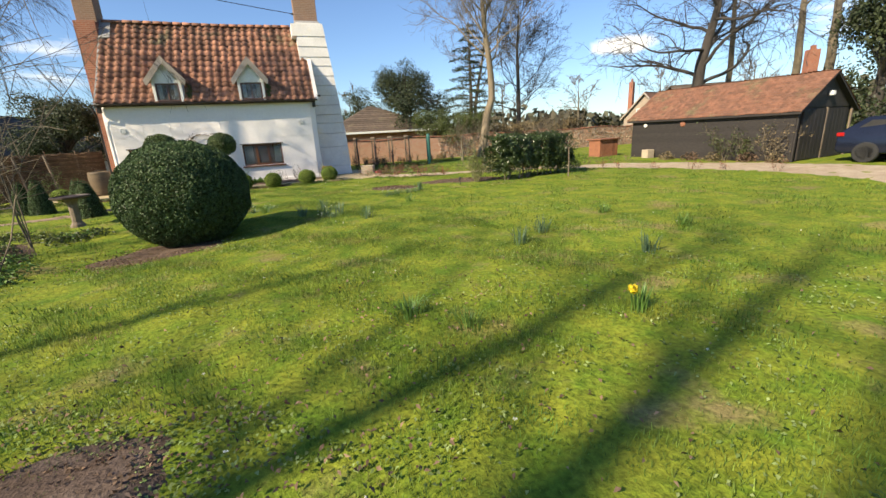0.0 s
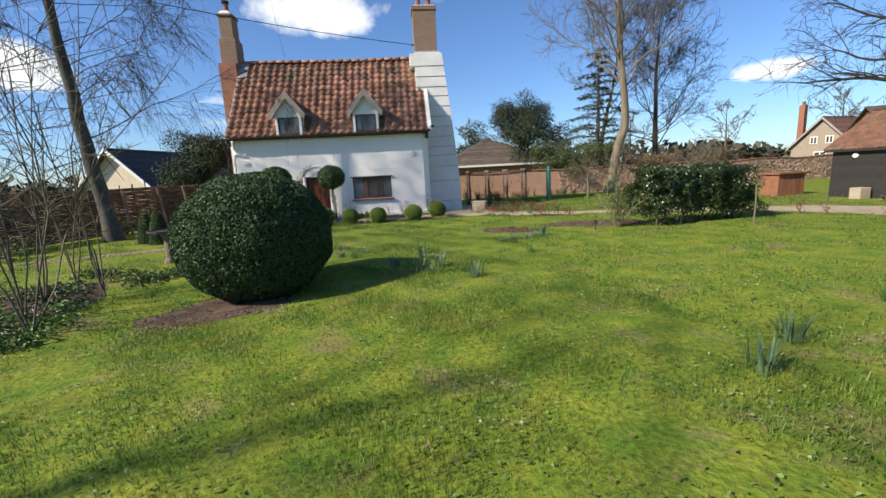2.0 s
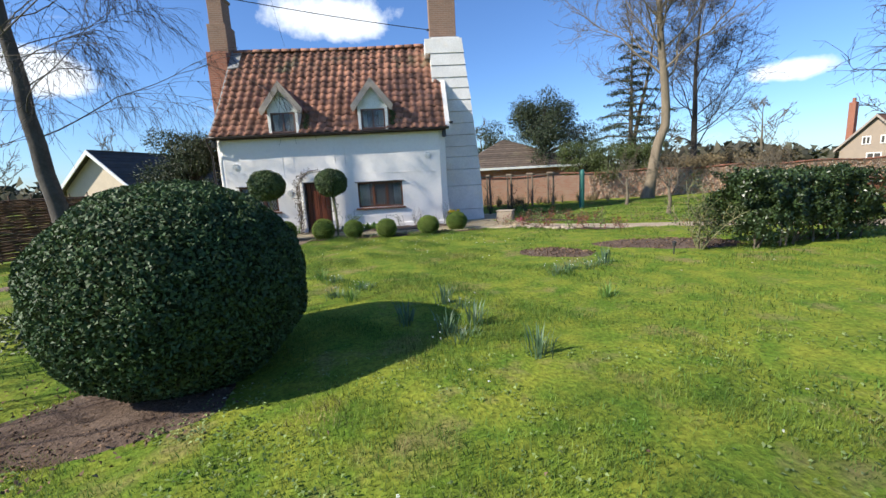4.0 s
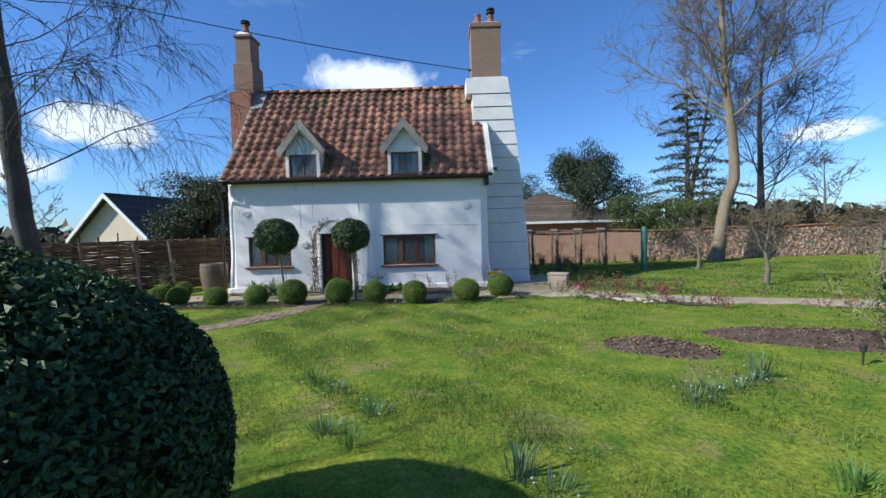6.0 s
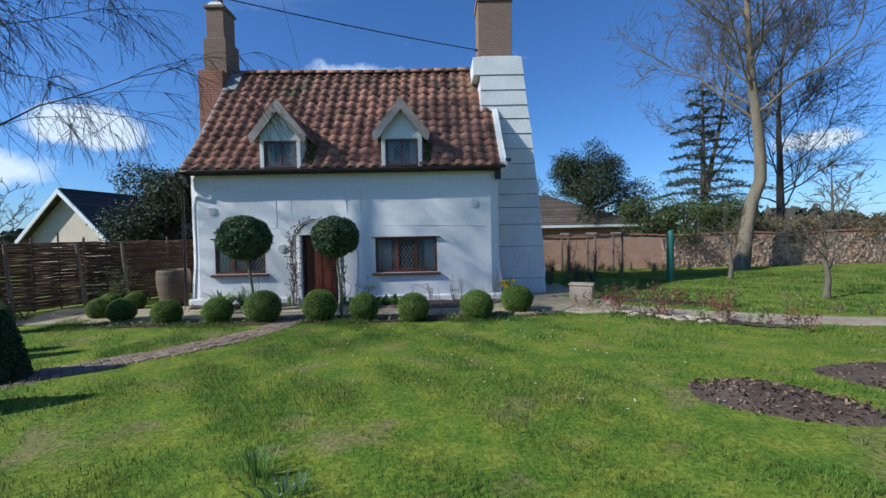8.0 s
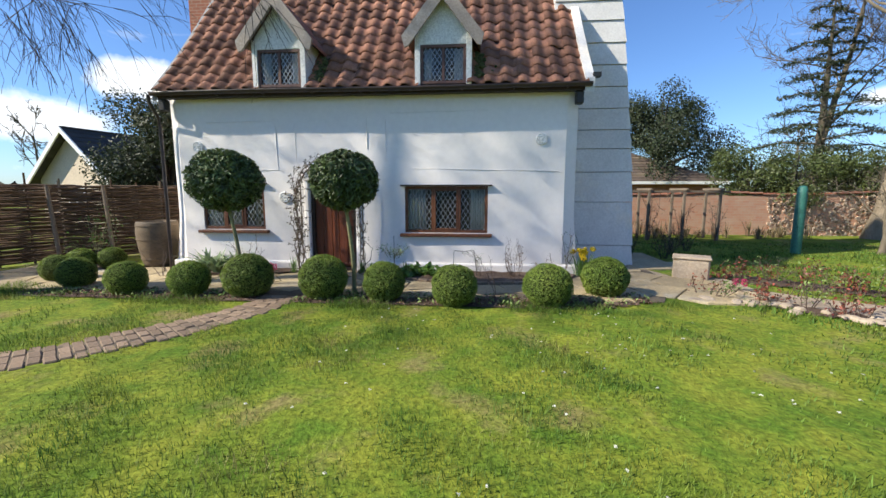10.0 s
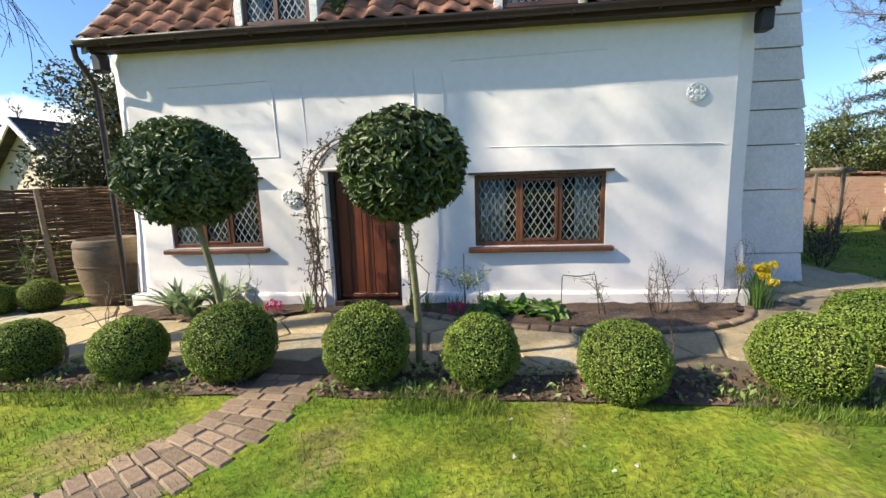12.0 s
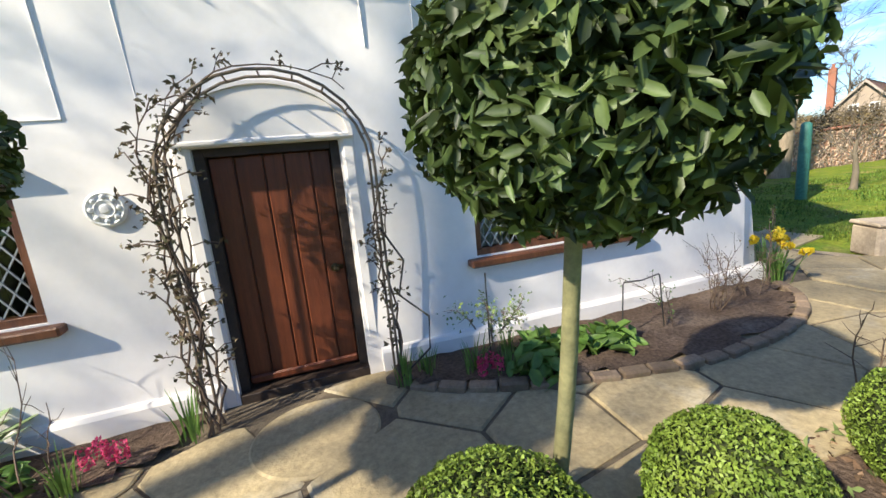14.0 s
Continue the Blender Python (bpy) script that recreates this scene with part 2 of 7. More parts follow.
GREENTUBE = mat("green_cover", (0.04, 0.17, 0.135), (0.035, 0.14, 0.11), 4.0, 0.6, 0.2, 20.0)
BARK = mat("bark", (0.165, 0.135, 0.095), (0.105, 0.085, 0.06), 3.0, 0.95, 0.8, 18.0, stretch=(2, 2, 0.5))
BARKPALE = mat("pale_bark", (0.24, 0.19, 0.13), (0.15, 0.12, 0.08), 1.6, 0.95, 0.7, 14.0, stretch=(2, 2, 0.4))
BARKDARK = mat("dark_bark", (0.06, 0.05, 0.042), (0.035, 0.03, 0.026), 3.0, 0.95, 0.6, 18.0, stretch=(2, 2, 0.5))
BIRCH = mat("birch_bark", (0.10, 0.088, 0.075), (0.05, 0.042, 0.036), 1.3, 0.9, 0.6, 14.0)
STEM = mat("green_stem", (0.26, 0.24, 0.12), (0.20, 0.19, 0.09), 4.0, 0.7, 0.2, 30.0)
ROSESTEM = mat("rose_stem", (0.17, 0.115, 0.08), (0.11, 0.075, 0.055), 6.0, 0.8, 0.3, 40.0)
BOXLEAF = mat("box_leaves", (0.15, 0.23, 0.032), (0.24, 0.315, 0.05), 3.0, 0.6, 0.0, 20.0, island=0.32, trans=0.22, vary=0.12)
YEWLEAF = mat("yew_leaves", (0.042, 0.078, 0.028), (0.066, 0.112, 0.040), 3.0, 0.55, 0.0, 20.0, island=0.45, trans=0.12, spec=0.3)
# near-black green: the shade deep inside dense foliage, put into the colour
CORE = mat("foliage_shade", (0.022, 0.032, 0.012), (0.035, 0.042, 0.018), 6.0, 1.0, 0.3, 30.0, spec=0.05)
BAYLEAF = mat("bay_leaves", (0.062, 0.10, 0.026), (0.13, 0.175, 0.055), 3.0, 0.5, 0.0, 15.0, island=0.6, trans=0.15, vary=0.1)
HEDGELEAF = mat("laurel_leaves", (0.035, 0.06, 0.02), (0.055, 0.085, 0.026), 3.0, 0.35, 0.0, 15.0, island=0.45, trans=0.12)
FARLEAF = mat("evergreen_leaves", (0.026, 0.042, 0.018), (0.05, 0.065, 0.025), 0.6, 0.6, 0.0, 8.0, island=0.5, trans=0.15)
IVY = mat("ivy_leaves", (0.06, 0.085, 0.022), (0.09, 0.115, 0.03), 1.0, 0.5, 0.0, 8.0, island=0.5, trans=0.15)
TAN = mat("dry_leaves", (0.22, 0.16, 0.085), (0.15, 0.12, 0.06), 1.0, 0.8, 0.0, 8.0, island=0.4, trans=0.1)
REDLEAF = mat("red_rose_shoots", (0.30, 0.07, 0.045), (0.19, 0.075, 0.045), 4.0, 0.5, 0.0, 20.0, island=0.5, trans=0.2)
FRESH = mat("spring_leaves", (0.10, 0.20, 0.04), (0.16, 0.27, 0.06), 4.0, 0.5, 0.0, 20.0, island=0.35, trans=0.3)
BLUEGREEN = mat("daffodil_leaves", (0.085, 0.15, 0.075), (0.13, 0.20, 0.11), 4.0, 0.5, 0.0, 20.0, island=0.35, trans=0.25)
GREYLEAF = mat("cardoon_leaves", (0.30, 0.38, 0.20), (0.22, 0.31, 0.13), 4.0, 0.7, 0.1, 20.0, island=0.25, trans=0.25)
PETAL = mat("white_petals", (0.80, 0.80, 0.74), (0.72, 0.74, 0.66), 8.0, 0.6, 0.0, 30.0, trans=0.3)
YELLOW = mat("yellow_petals", (0.85, 0.68, 0.05), (0.78, 0.58, 0.03), 8.0, 0.6, 0.0, 30.0, trans=0.3)
PINK = mat("pink_petals", (0.62, 0.07, 0.20), (0.52, 0.05, 0.14), 8.0, 0.6, 0.0, 30.0, island=0.3, trans=0.3)
STONE = mat("pale_stone", (0.42, 0.34, 0.25), (0.34, 0.27, 0.20), 3.0, 0.9, 0.5, 25.0)
CARPAINT = mat("dark_car_paint", (0.012, 0.016, 0.03), (0.014, 0.018, 0.034), 3.0, 0.18, 0.0, 30.0, metal=0.3)
RUBBER = mat("rubber", (0.016, 0.016, 0.016), (0.022, 0.022, 0.022), 8.0, 0.85, 0.2, 40.0)
ALLOY = mat("dark_alloy", (0.10, 0.10, 0.105), (0.07, 0.07, 0.075), 6.0, 0.35, 0.0, 30.0, metal=0.9)
REDLAMP = mat("red_lens", (0.35, 0.01, 0.01), (0.30, 0.01, 0.01), 6.0, 0.2, 0.0, 30.0)
BRASS = mat("aged_brass", (0.10, 0.075, 0.04), (0.07, 0.055, 0.03), 12.0, 0.35, 0.1, 60.0, metal=0.9)
SHEDWOOD = mat("red_shed_timber", (0.30, 0.12, 0.06), (0.23, 0.09, 0.05), 3.0, 0.8, 0.2, 30.0, vary=0.2)
GLASS = bpy.data.materials.new("window_glass")
GLASS.use_nodes = True
_n, _l = GLASS.node_tree.nodes, GLASS.node_tree.links
_t, _g, _m = _n.new("ShaderNodeBsdfTransparent"), _n.new("ShaderNodeBsdfGlossy"), _n.new("ShaderNodeMixShader")
_f = _n.new("ShaderNodeFresnel")
_f.inputs["IOR"].default_value = 1.42
_t.inputs["Color"].default_value = (0.85, 0.9, 0.88, 1)
_g.inputs["Roughness"].default_value = 0.03
for _a, _b in ((_f.outputs[0], _m.inputs[0]), (_t.outputs[0], _m.inputs[1]), (_g.outputs[0], _m.inputs[2]), (_m.outputs[0], _n["Material Output"].inputs["Surface"])):
    _l.new(_a, _b)


# ---- mesh helpers ----
rng = np.random.default_rng(7)


def link(name, me, material, parent=None, label=""):
    ob = new(name, me)
    if material and not me.materials:
        me.materials.append(material)
    if parent:
        ob.parent = parent
    if label:
        ob["label"] = label
    return ob


def part(name, bm, material, parent=None, label="", smooth=False):
    """A bmesh as one mesh object, under a thing or a part."""
    me = bpy.data.meshes.new(name)
    bm.to_mesh(me)
    bm.free()
    if smooth:
        me.polygons.foreach_set("use_smooth", [True] * len(me.polygons))
    return link(name, me, material, parent, label)


def arrays(name, verts, faces, material, parent=None, label="", smooth=False):
    """A mesh from numpy arrays: verts (n, 3) and faces (m, k)."""
    me = bpy.data.meshes.new(name)
    verts, faces = np.asarray(verts, dtype=np.float32), np.asarray(faces, dtype=np.int32)
    m, k = faces.shape
    me.vertices.add(len(verts))
    me.vertices.foreach_set("co", verts.ravel())
    me.loops.add(m * k)
    me.loops.foreach_set("vertex_index", faces.ravel())
    me.polygons.add(m)
    me.polygons.foreach_set("loop_start", np.arange(m, dtype=np.int32) * k)
    me.polygons.foreach_set("loop_total", np.full(m, k, dtype=np.int32))
    if smooth:
        me.polygons.foreach_set("use_smooth", np.ones(m, dtype=bool))
    me.update(calc_edges=True)
    return link(name, me, material, parent, label)


def thing(name, at, label, category, group="", rz=0.0):
    ob = new(name)
    ob.matrix_basis = pose(*at, 0, 0, rz)
    return tagged(ob, label, category, group)


def box(bm, lo, hi, bevel=0.0, m=None):
    """A box from corner to corner, edges eased where bevel is given."""
    lo, hi = Vector(lo), Vector(hi)
    r = bmesh.ops.create_cube(bm, size=1.0)
    vs = r["verts"]
    for v in vs:
        v.co = Vector([lo[i] + (v.co[i] + 0.5) * (hi[i] - lo[i]) for i in range(3)])
    if bevel:
        es = list({e for v in vs for e in v.link_edges})
        q = bmesh.ops.bevel(bm, geom=es, offset=bevel, segments=1, affect="EDGES", profile=0.5)
        vs = list({v for f in q["faces"] for v in f.verts} | {v for v in vs if v.is_valid})
    if m is not None:
        bmesh.ops.transform(bm, matrix=m, verts=[v for v in vs if v.is_valid])
    return vs


def boxed(name, lo, hi, material, parent=None, label="", bevel=0.005, m=None):
    bm = bmesh.new()
    box(bm, lo, hi, bevel, m)
    return part(name, bm, material, parent, label)


def prism(bm, outline, lift):
    """A flat outline of 3D points pushed along a vector into a solid."""
    lift = Vector(lift)
    a = [bm.verts.new(p) for p in outline]
    b = [bm.verts.new(Vector(p) + lift) for p in outline]
    bm.faces.new(a[::-1])
    bm.faces.new(b)
    for i in range(len(a)):
        j = (i + 1) % len(a)
        bm.faces.new((a[i], a[j], b[j], b[i]))
    bmesh.ops.recalc_face_normals(bm, faces=bm.faces)


def lathe(bm, rings, sides=24, centre=(0, 0)):
    """A turned solid: rings of (radius, z)."""
    loops = []
    for r, z in rings:
        loops.append([bm.verts.new((centre[0] + r * math.cos(2 * math.pi * i / sides), centre[1] + r * math.sin(2 * math.pi * i / sides), z)) for i in range(sides)])
    for p, q in zip(loops, loops[1:]):
        for i in range(sides):
            j = (i + 1) % sides
            bm.faces.new((p[i], p[j], q[j], q[i]))
    bm.faces.new(loops[0][::-1])
    bm.faces.new(loops[-1])


class Tubes:
    """Gathers tapered tubes into one mesh."""

    def __init__(self):
        self.v, self.f, self.n = [], [], 0

    def add(self, pts, radii, sides=5):
        pts = np.asarray(pts, dtype=float)
        k = len(pts)
        tang = np.gradient(pts, axis=0)
        tang /= np.linalg.norm(tang, axis=1, keepdims=True) + 1e-9
        ref = np.where(np.abs(tang[:, 2:3]) > 0.9, [[1.0, 0, 0]], [[0, 0, 1.0]])
        u = np.cross(tang, ref)
        u /= np.linalg.norm(u, axis=1, keepdims=True) + 1e-9
        w = np.cross(tang, u)
        a = np.arange(sides) * 2 * np.pi / sides
        ring = u[:, None, :] * np.cos(a)[None, :, None] + w[:, None, :] * np.sin(a)[None, :, None]
        self.v.append((pts[:, None, :] + ring * np.asarray(radii)[:, None, None]).reshape(-1, 3))
        i, j = np.meshgrid(np.arange(k - 1), np.arange(sides), indexing="ij")
        j2 = (j + 1) % sides
        self.f.append((np.stack([i * sides + j, i * sides + j2, (i + 1) * sides + j2, (i + 1) * sides + j], -1).reshape(-1, 4) + self.n))
        self.n += k * sides

    def done(self, name, material, parent=None, label="", smooth=True):
        return arrays(name, np.concatenate(self.v), np.concatenate(self.f), material, parent, label, smooth)


def leaf_cards(pos, nrm, length, width, spread=0.6, bend=0.25, pointed=False):
    """Small folded leaves at pos, facing loosely along nrm: six corners, four triangles joined as two quads each."""
    n = len(pos)
    d = nrm + rng.normal(0, spread, (n, 3))
    d /= np.linalg.norm(d, axis=1, keepdims=True) + 1e-9
    r = rng.normal(0, 1, (n, 3))
    t = np.cross(d, r)
    t /= np.linalg.norm(t, axis=1, keepdims=True) + 1e-9
    s = np.cross(d, t)
    ln = (length * rng.uniform(0.7, 1.25, n))[:, None]
    wd = (width * rng.uniform(0.7, 1.2, n))[:, None]
    a, b = pos - t * ln * 0.5, pos + t * ln * 0.5 - d * ln * bend
    l = pos + s * wd * 0.5 + d * wd * 0.25
    q = pos - s * wd * 0.5 + d * wd * 0.25
    if pointed:
        u1, u2 = t * ln * 0.24, s * wd * 0.46
        up = d * wd * 0.22
        v = np.stack([a, pos - u1 - u2 + up, pos + u1 - u2 + up - d * ln * bend * 0.4, b, pos + u1 + u2 + up - d * ln * bend * 0.4, pos - u1 + u2 + up], 1).reshape(-1, 3)
        k = np.arange(n)[:, None] * 6
        return v, np.concatenate([k + np.array([0, 1, 2, 3]), k + np.array([0, 3, 4, 5])])
    v = np.stack([a, q, b, l], 1).reshape(-1, 3)
    f = np.arange(n * 4).reshape(n, 4)
    return v, f


def on_ball(n):
    p = rng.normal(0, 1, (n, 3))
    return p / np.linalg.norm(p, axis=1, keepdims=True)


def lumps(p, freq, amp, seed=0.0):
    return np.array([noise.noise(Vector(q) * freq + Vector((seed, seed * 1.7, seed * 0.3))) for q in p]) * amp


# ---- ground ----
def smooth01(a):
    a = np.clip(a, 0, 1)
    return a * a * (3 - 2 * a)


def gz(x, y):
    """Height of the ground: a nearly level uneven lawn with a hollow round the clipped bush."""
    x, y = np.asarray(x, float), np.asarray(y, float)
    z = -0.05 - 0.07 * smooth01((y - 11.5) / 6.0) - 0.20 * np.exp(-((y - 9.2) / 2.6) ** 2 - ((x + 3.0) / 1.9) ** 2)
    z = z - 0.08 * smooth01((x - 8.5) / 5.0) * (1 - smooth01((y - 11.5) / 6.0))
    flat = smooth01((y - 17.2) / 0.8)
    tussock = 0.014 * np.sin(5.1 * x + 2.3 * y) * np.sin(4.3 * y - 1.7 * x + 0.6)
    return z + (1 - flat) * (0.010 * (np.sin(x * 1.9 + 0.7 * y) + np.sin(y * 2.3 - 1.1 * x + 1.0)) + tussock)


def g1(x, y):
    return float(gz(x, y))


near_x, near_y = np.arange(-14, 22.01, 0.25), np.arange(-4, 32.01, 0.25)
gxs = np.concatenate([[-900, -400, -200, -100, -60, -40, -28, -20], near_x, [26, 34, 46, 70, 120, 220, 420, 900]])
gys = np.concatenate([[-900, -400, -200, -100, -50, -25, -12, -7], near_y, [36, 44, 56, 80, 120, 220, 420, 900]])
X, Y = np.meshgrid(gxs, gys)
Z = gz(X, Y)
i, j = np.meshgrid(np.arange(len(gys) - 1), np.arange(len(gxs) - 1), indexing="ij")
w = len(gxs)
ground = arrays("ground", np.stack([X, Y, Z], -1).reshape(-1, 3), np.stack([i * w + j, i * w + j + 1, (i + 1) * w + j + 1, (i + 1) * w + j], -1).reshape(-1, 4), LAWN, smooth=True)
tagged(ground, "mossy green garden lawn with yellow patches", "lawn", kind="structure")

PATH = np.array([(-3.42, 18.75), (-3.45, 18.1), (-3.75, 17.45), (-4.35, 16.65), (-5.15, 15.75), (-6.2, 14.8), (-7.6, 13.9), (-9.4, 13.2)])
DRIVE = np.array([(2.75, 21.6), (3.0, 20.3), (4.6, 18.95), (6.4, 17.95), (8.4, 17.45), (11.0, 16.6), (13.9, 14.6), (15.9, 11.5), (16.6, 8.0), (16.6, 2.0), (16.8, -8.0)])
DRIVE_W = np.array([0.5, 0.65, 0.62, 0.6, 0.55, 0.75, 1.3, 1.5, 2.2, 2.8, 3.0])
BEDS = (((3.35, 14.05), (0.85, 0.62), -0.5), ((6.0, 14.3), (1.65, 0.85), -0.25))


def along(line, step):
    """Points, headings and share of the way at even steps along a rounded line."""
    line = np.asarray(line, float)
    for _ in range(3):
        cut = np.empty((2 * len(line) - 2, line.shape[1]))
        cut[0::2], cut[1::2] = line[:-1] * 0.75 + line[1:] * 0.25, line[:-1] * 0.25 + line[1:] * 0.75
        line = np.concatenate([line[:1], cut, line[-1:]])
    d = np.concatenate([[0], np.cumsum(np.linalg.norm(np.diff(line[:, :2], axis=0), axis=1))])
    s = np.arange(0, d[-1], step)
    p = np.stack([np.interp(s, d, line[:, c]) for c in range(line.shape[1])], 1)
    t = np.gradient(p[:, :2], axis=0)
    t /= np.linalg.norm(t, axis=1, keepdims=True)
    return p, t


def near_line(x, y, line, half):
    p, _ = along(np.column_stack([line, np.broadcast_to(half, len(line))]), 0.3)
    out = np.zeros(len(x), bool)
    for px, py, h in p:
        out |= (x - px) ** 2 + (y - py) ** 2 < h * h
    return out


def in_bed(x, y, bed, grow=1.0):
    (cx, cy), (a, b), turn = bed
    dx, dy = x - cx, y - cy
    u, v = dx * math.cos(turn) + dy * math.sin(turn), -dx * math.sin(turn) + dy * math.cos(turn)
    return (u / a) ** 2 + (v / b) ** 2 < grow * grow


def on_lawn(x, y):
    ok = (y < 18.72 + 0.25 * np.maximum(x - 0.9, 0) + 0.45 * np.maximum(-6.6 - x, 0)) | (x > 4.0) | (x < -9.0)
    ok &= (x < -9.0) | (x > 3.0) | (y < 18.56 + 0.07 * np.sin(x * 7.3) + 0.05 * np.sin(x * 17.0 + 1.0) + 0.45 * np.maximum(-6.6 - x, 0) + 0.25 * np.maximum(x - 0.9, 0))
    ok &= ~near_line(x, y, PATH, 0.27) & ~near_line(x, y, DRIVE, DRIVE_W)
    for bed in BEDS:
        ok &= ~in_bed(x, y, bed)
    return ok


def ribbon(name, line, half, lift, material, step=0.3):
    """A strip of ground cover that follows the terrain, with a ragged rim."""
    p, t = along(np.column_stack([line, np.broadcast_to(half, len(line))]), step)
    cols = np.linspace(-1, 1, 7)
    vs = []
    for q, tt in zip(p, t):
        wob = q[2] * (1 + 0.10 * rng.uniform(-1, 1))
        for c in cols:
            x, y = q[0] - tt[1] * c * wob, q[1] + tt[0] * c * wob
            vs.append((x, y, g1(x, y) + lift - (0.02 if abs(c) == 1 else 0)))
    k = len(cols)
    a, b = np.meshgrid(np.arange(len(p) - 1), np.arange(k - 1), indexing="ij")
    return arrays(name, vs, np.stack([a * k + b + 1, a * k + b, (a + 1) * k + b, (a + 1) * k + b + 1], -1).reshape(-1, 4), material, smooth=True)


drive = tagged(ribbon("gravel_path", DRIVE, DRIVE_W, 0.012, GRAVEL), "pale sandy gravel path curving across the lawn", "path", kind="structure")


def soil_patch(name, bed, label):
    (cx, cy), (a, b), turn = bed
    bm = bmesh.new()
    rings, sides = 8, 40
    grid = []
    for r in range(rings + 1):
        row = []
        for s in range(sides):
            f = r / rings
            ang = 2 * math.pi * s / sides
            wob = 1 + 0.06 * math.sin(3 * ang + cx) + 0.04 * math.sin(7 * ang)
            u, v = a * f * wob * math.cos(ang), b * f * wob * math.sin(ang)
            x, y = cx + u * math.cos(turn) - v * math.sin(turn), cy + u * math.sin(turn) + v * math.cos(turn)
            z = g1(x, y) + 0.05 * (1 - f ** 3) - (0.02 if r == rings else 0) + 0.03 * noise.noise(Vector((x * 5, y * 5, 0))) * (1 - f)
            row.append(bm.verts.new((x, y, z)))
        grid.append(row)
    for r in range(rings):
        for s in range(sides):
            q = (s + 1) % sides
            bm.faces.new((grid[r][s], grid[r + 1][s], grid[r + 1][q], grid[r][q]))
    return tagged(part(name, bm, SOIL, smooth=True), label, "flower bed", kind="structure")


soil_patch("soil_bed", BEDS[0], "bare round bed of dark dug soil in the lawn")
soil_patch("soil_bed", BEDS[1], "dark soil bed at the foot of the hedge")
soil_patch("soil_bed", ((-2.45, 8.75), (1.15, 0.75), 0.25), "brown litter-strewn soil under the clipped bush")
soil_patch("soil_bed", ((-5.6, 9.0), (1.0, 2.0), 0.1), "leaf-strewn shrub border soil")
soil_patch("soil_bed", ((-1.75, 2.15), (1.05, 0.5), 0.35), "bare brown weedy soil patch in the lawn")

# ---- the cottage ----
WALL_Y, WX0, WX1, FLOOR = 20.9, -6.72, 1.50, -0.12
EAVE_Y, EAVE_Z, RIDGE_Y, RIDGE_Z = 20.63, 3.50, 23.6, 7.05
OPENINGS = ((-6.10, -4.76, 0.74, 1.66), (-3.79, -2.84, FLOOR - 0.05, 1.73), (-1.83, -0.18, 0.70, 1.62))
cottage = thing("cottage", (0, 0, 0), "white limewashed cottage with red pantile roof and two chimneys", "house")


def roof_z(y):
    """Front slope, with a slight kick outwards at the eaves."""
    s = (y - EAVE_Y) / (RIDGE_Y - EAVE_Y)
    return EAVE_Z + (RIDGE_Z - EAVE_Z) * s - 0.16 * math.sin(math.pi * min(max(s, 0), 1)) * (1 - s)


def front_wall():
    xs = sorted({*np.arange(WX0, WX1, 0.2).tolist(), WX1, *[o[0] for o in OPENINGS], *[o[1] for o in OPENINGS]})
    zs = sorted({*np.arange(FLOOR - 0.2, 3.62, 0.2).tolist(), 3.62, *[o[2] for o in OPENINGS], *[o[3] for o in OPENINGS]})
    bm = bmesh.new()
    keep = {}

    def vert(x, z):
        if (x, z) not in keep:
            d = 0.018 * noise.noise(Vector((x * 0.9, 0, z * 0.9)))
            edge = 0.10 * (1 - smooth01(min(x - WX0, WX1 - x) / 0.12)) ** 2
            flare = 0.10 * (1 - smooth01((z + 0.1) / 1.2))
            lean = 0.0
            if x in (WX0, WX1):
                lean = (1 if x == WX1 else -1) * flare
            keep[x, z] = bm.verts.new((x + lean, WALL_Y + d + float(edge) - float(flare) * 0.3, z))
        return keep[x, z]

    for x0, x1 in zip(xs, xs[1:]):
        for z0, z1 in zip(zs, zs[1:]):
            cx, cz = (x0 + x1) / 2, (z0 + z1) / 2
            if any(o[0] < cx < o[1] and o[2] < cz < o[3] for o in OPENINGS):
                continue
            bm.faces.new((vert(x0, z0), vert(x1, z0), vert(x1, z1), vert(x0, z1)))
    rim = [e for e in bm.edges if e.is_boundary]
    ex = bmesh.ops.extrude_edge_only(bm, edges=rim)
    for v in ex["geom"]:
        if isinstance(v, bmesh.types.BMVert):
            v.co.y = WALL_Y + 0.32
    return part("wall_front", bm, PLASTER, cottage, smooth=False)


front_wall()
boxed("wall_back", (WX0 + 0.1, 26.2, -0.3), (WX1 - 0.1, 26.5, 3.6), PLASTER, cottage)
for name, x in (("wall_west", WX0 + 0.05), ("wall_east", WX1 - 0.35)):
    bm = bmesh.new()
    prism(bm, [(x, 21.22, -0.3), (x, 26.2, -0.3), (x, 26.2, 3.55), (x, RIDGE_Y, 6.9), (x, 21.22, 3.9)], (0.3, 0, 0))
    part(name, bm, PLASTER, cottage)
# added room box, coloured dark so the windows look into shade
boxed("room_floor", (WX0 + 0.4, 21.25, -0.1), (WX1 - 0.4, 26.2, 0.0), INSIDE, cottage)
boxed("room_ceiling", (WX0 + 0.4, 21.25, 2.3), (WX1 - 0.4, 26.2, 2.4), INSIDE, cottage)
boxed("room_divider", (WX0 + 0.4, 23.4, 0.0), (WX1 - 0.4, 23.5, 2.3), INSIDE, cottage)

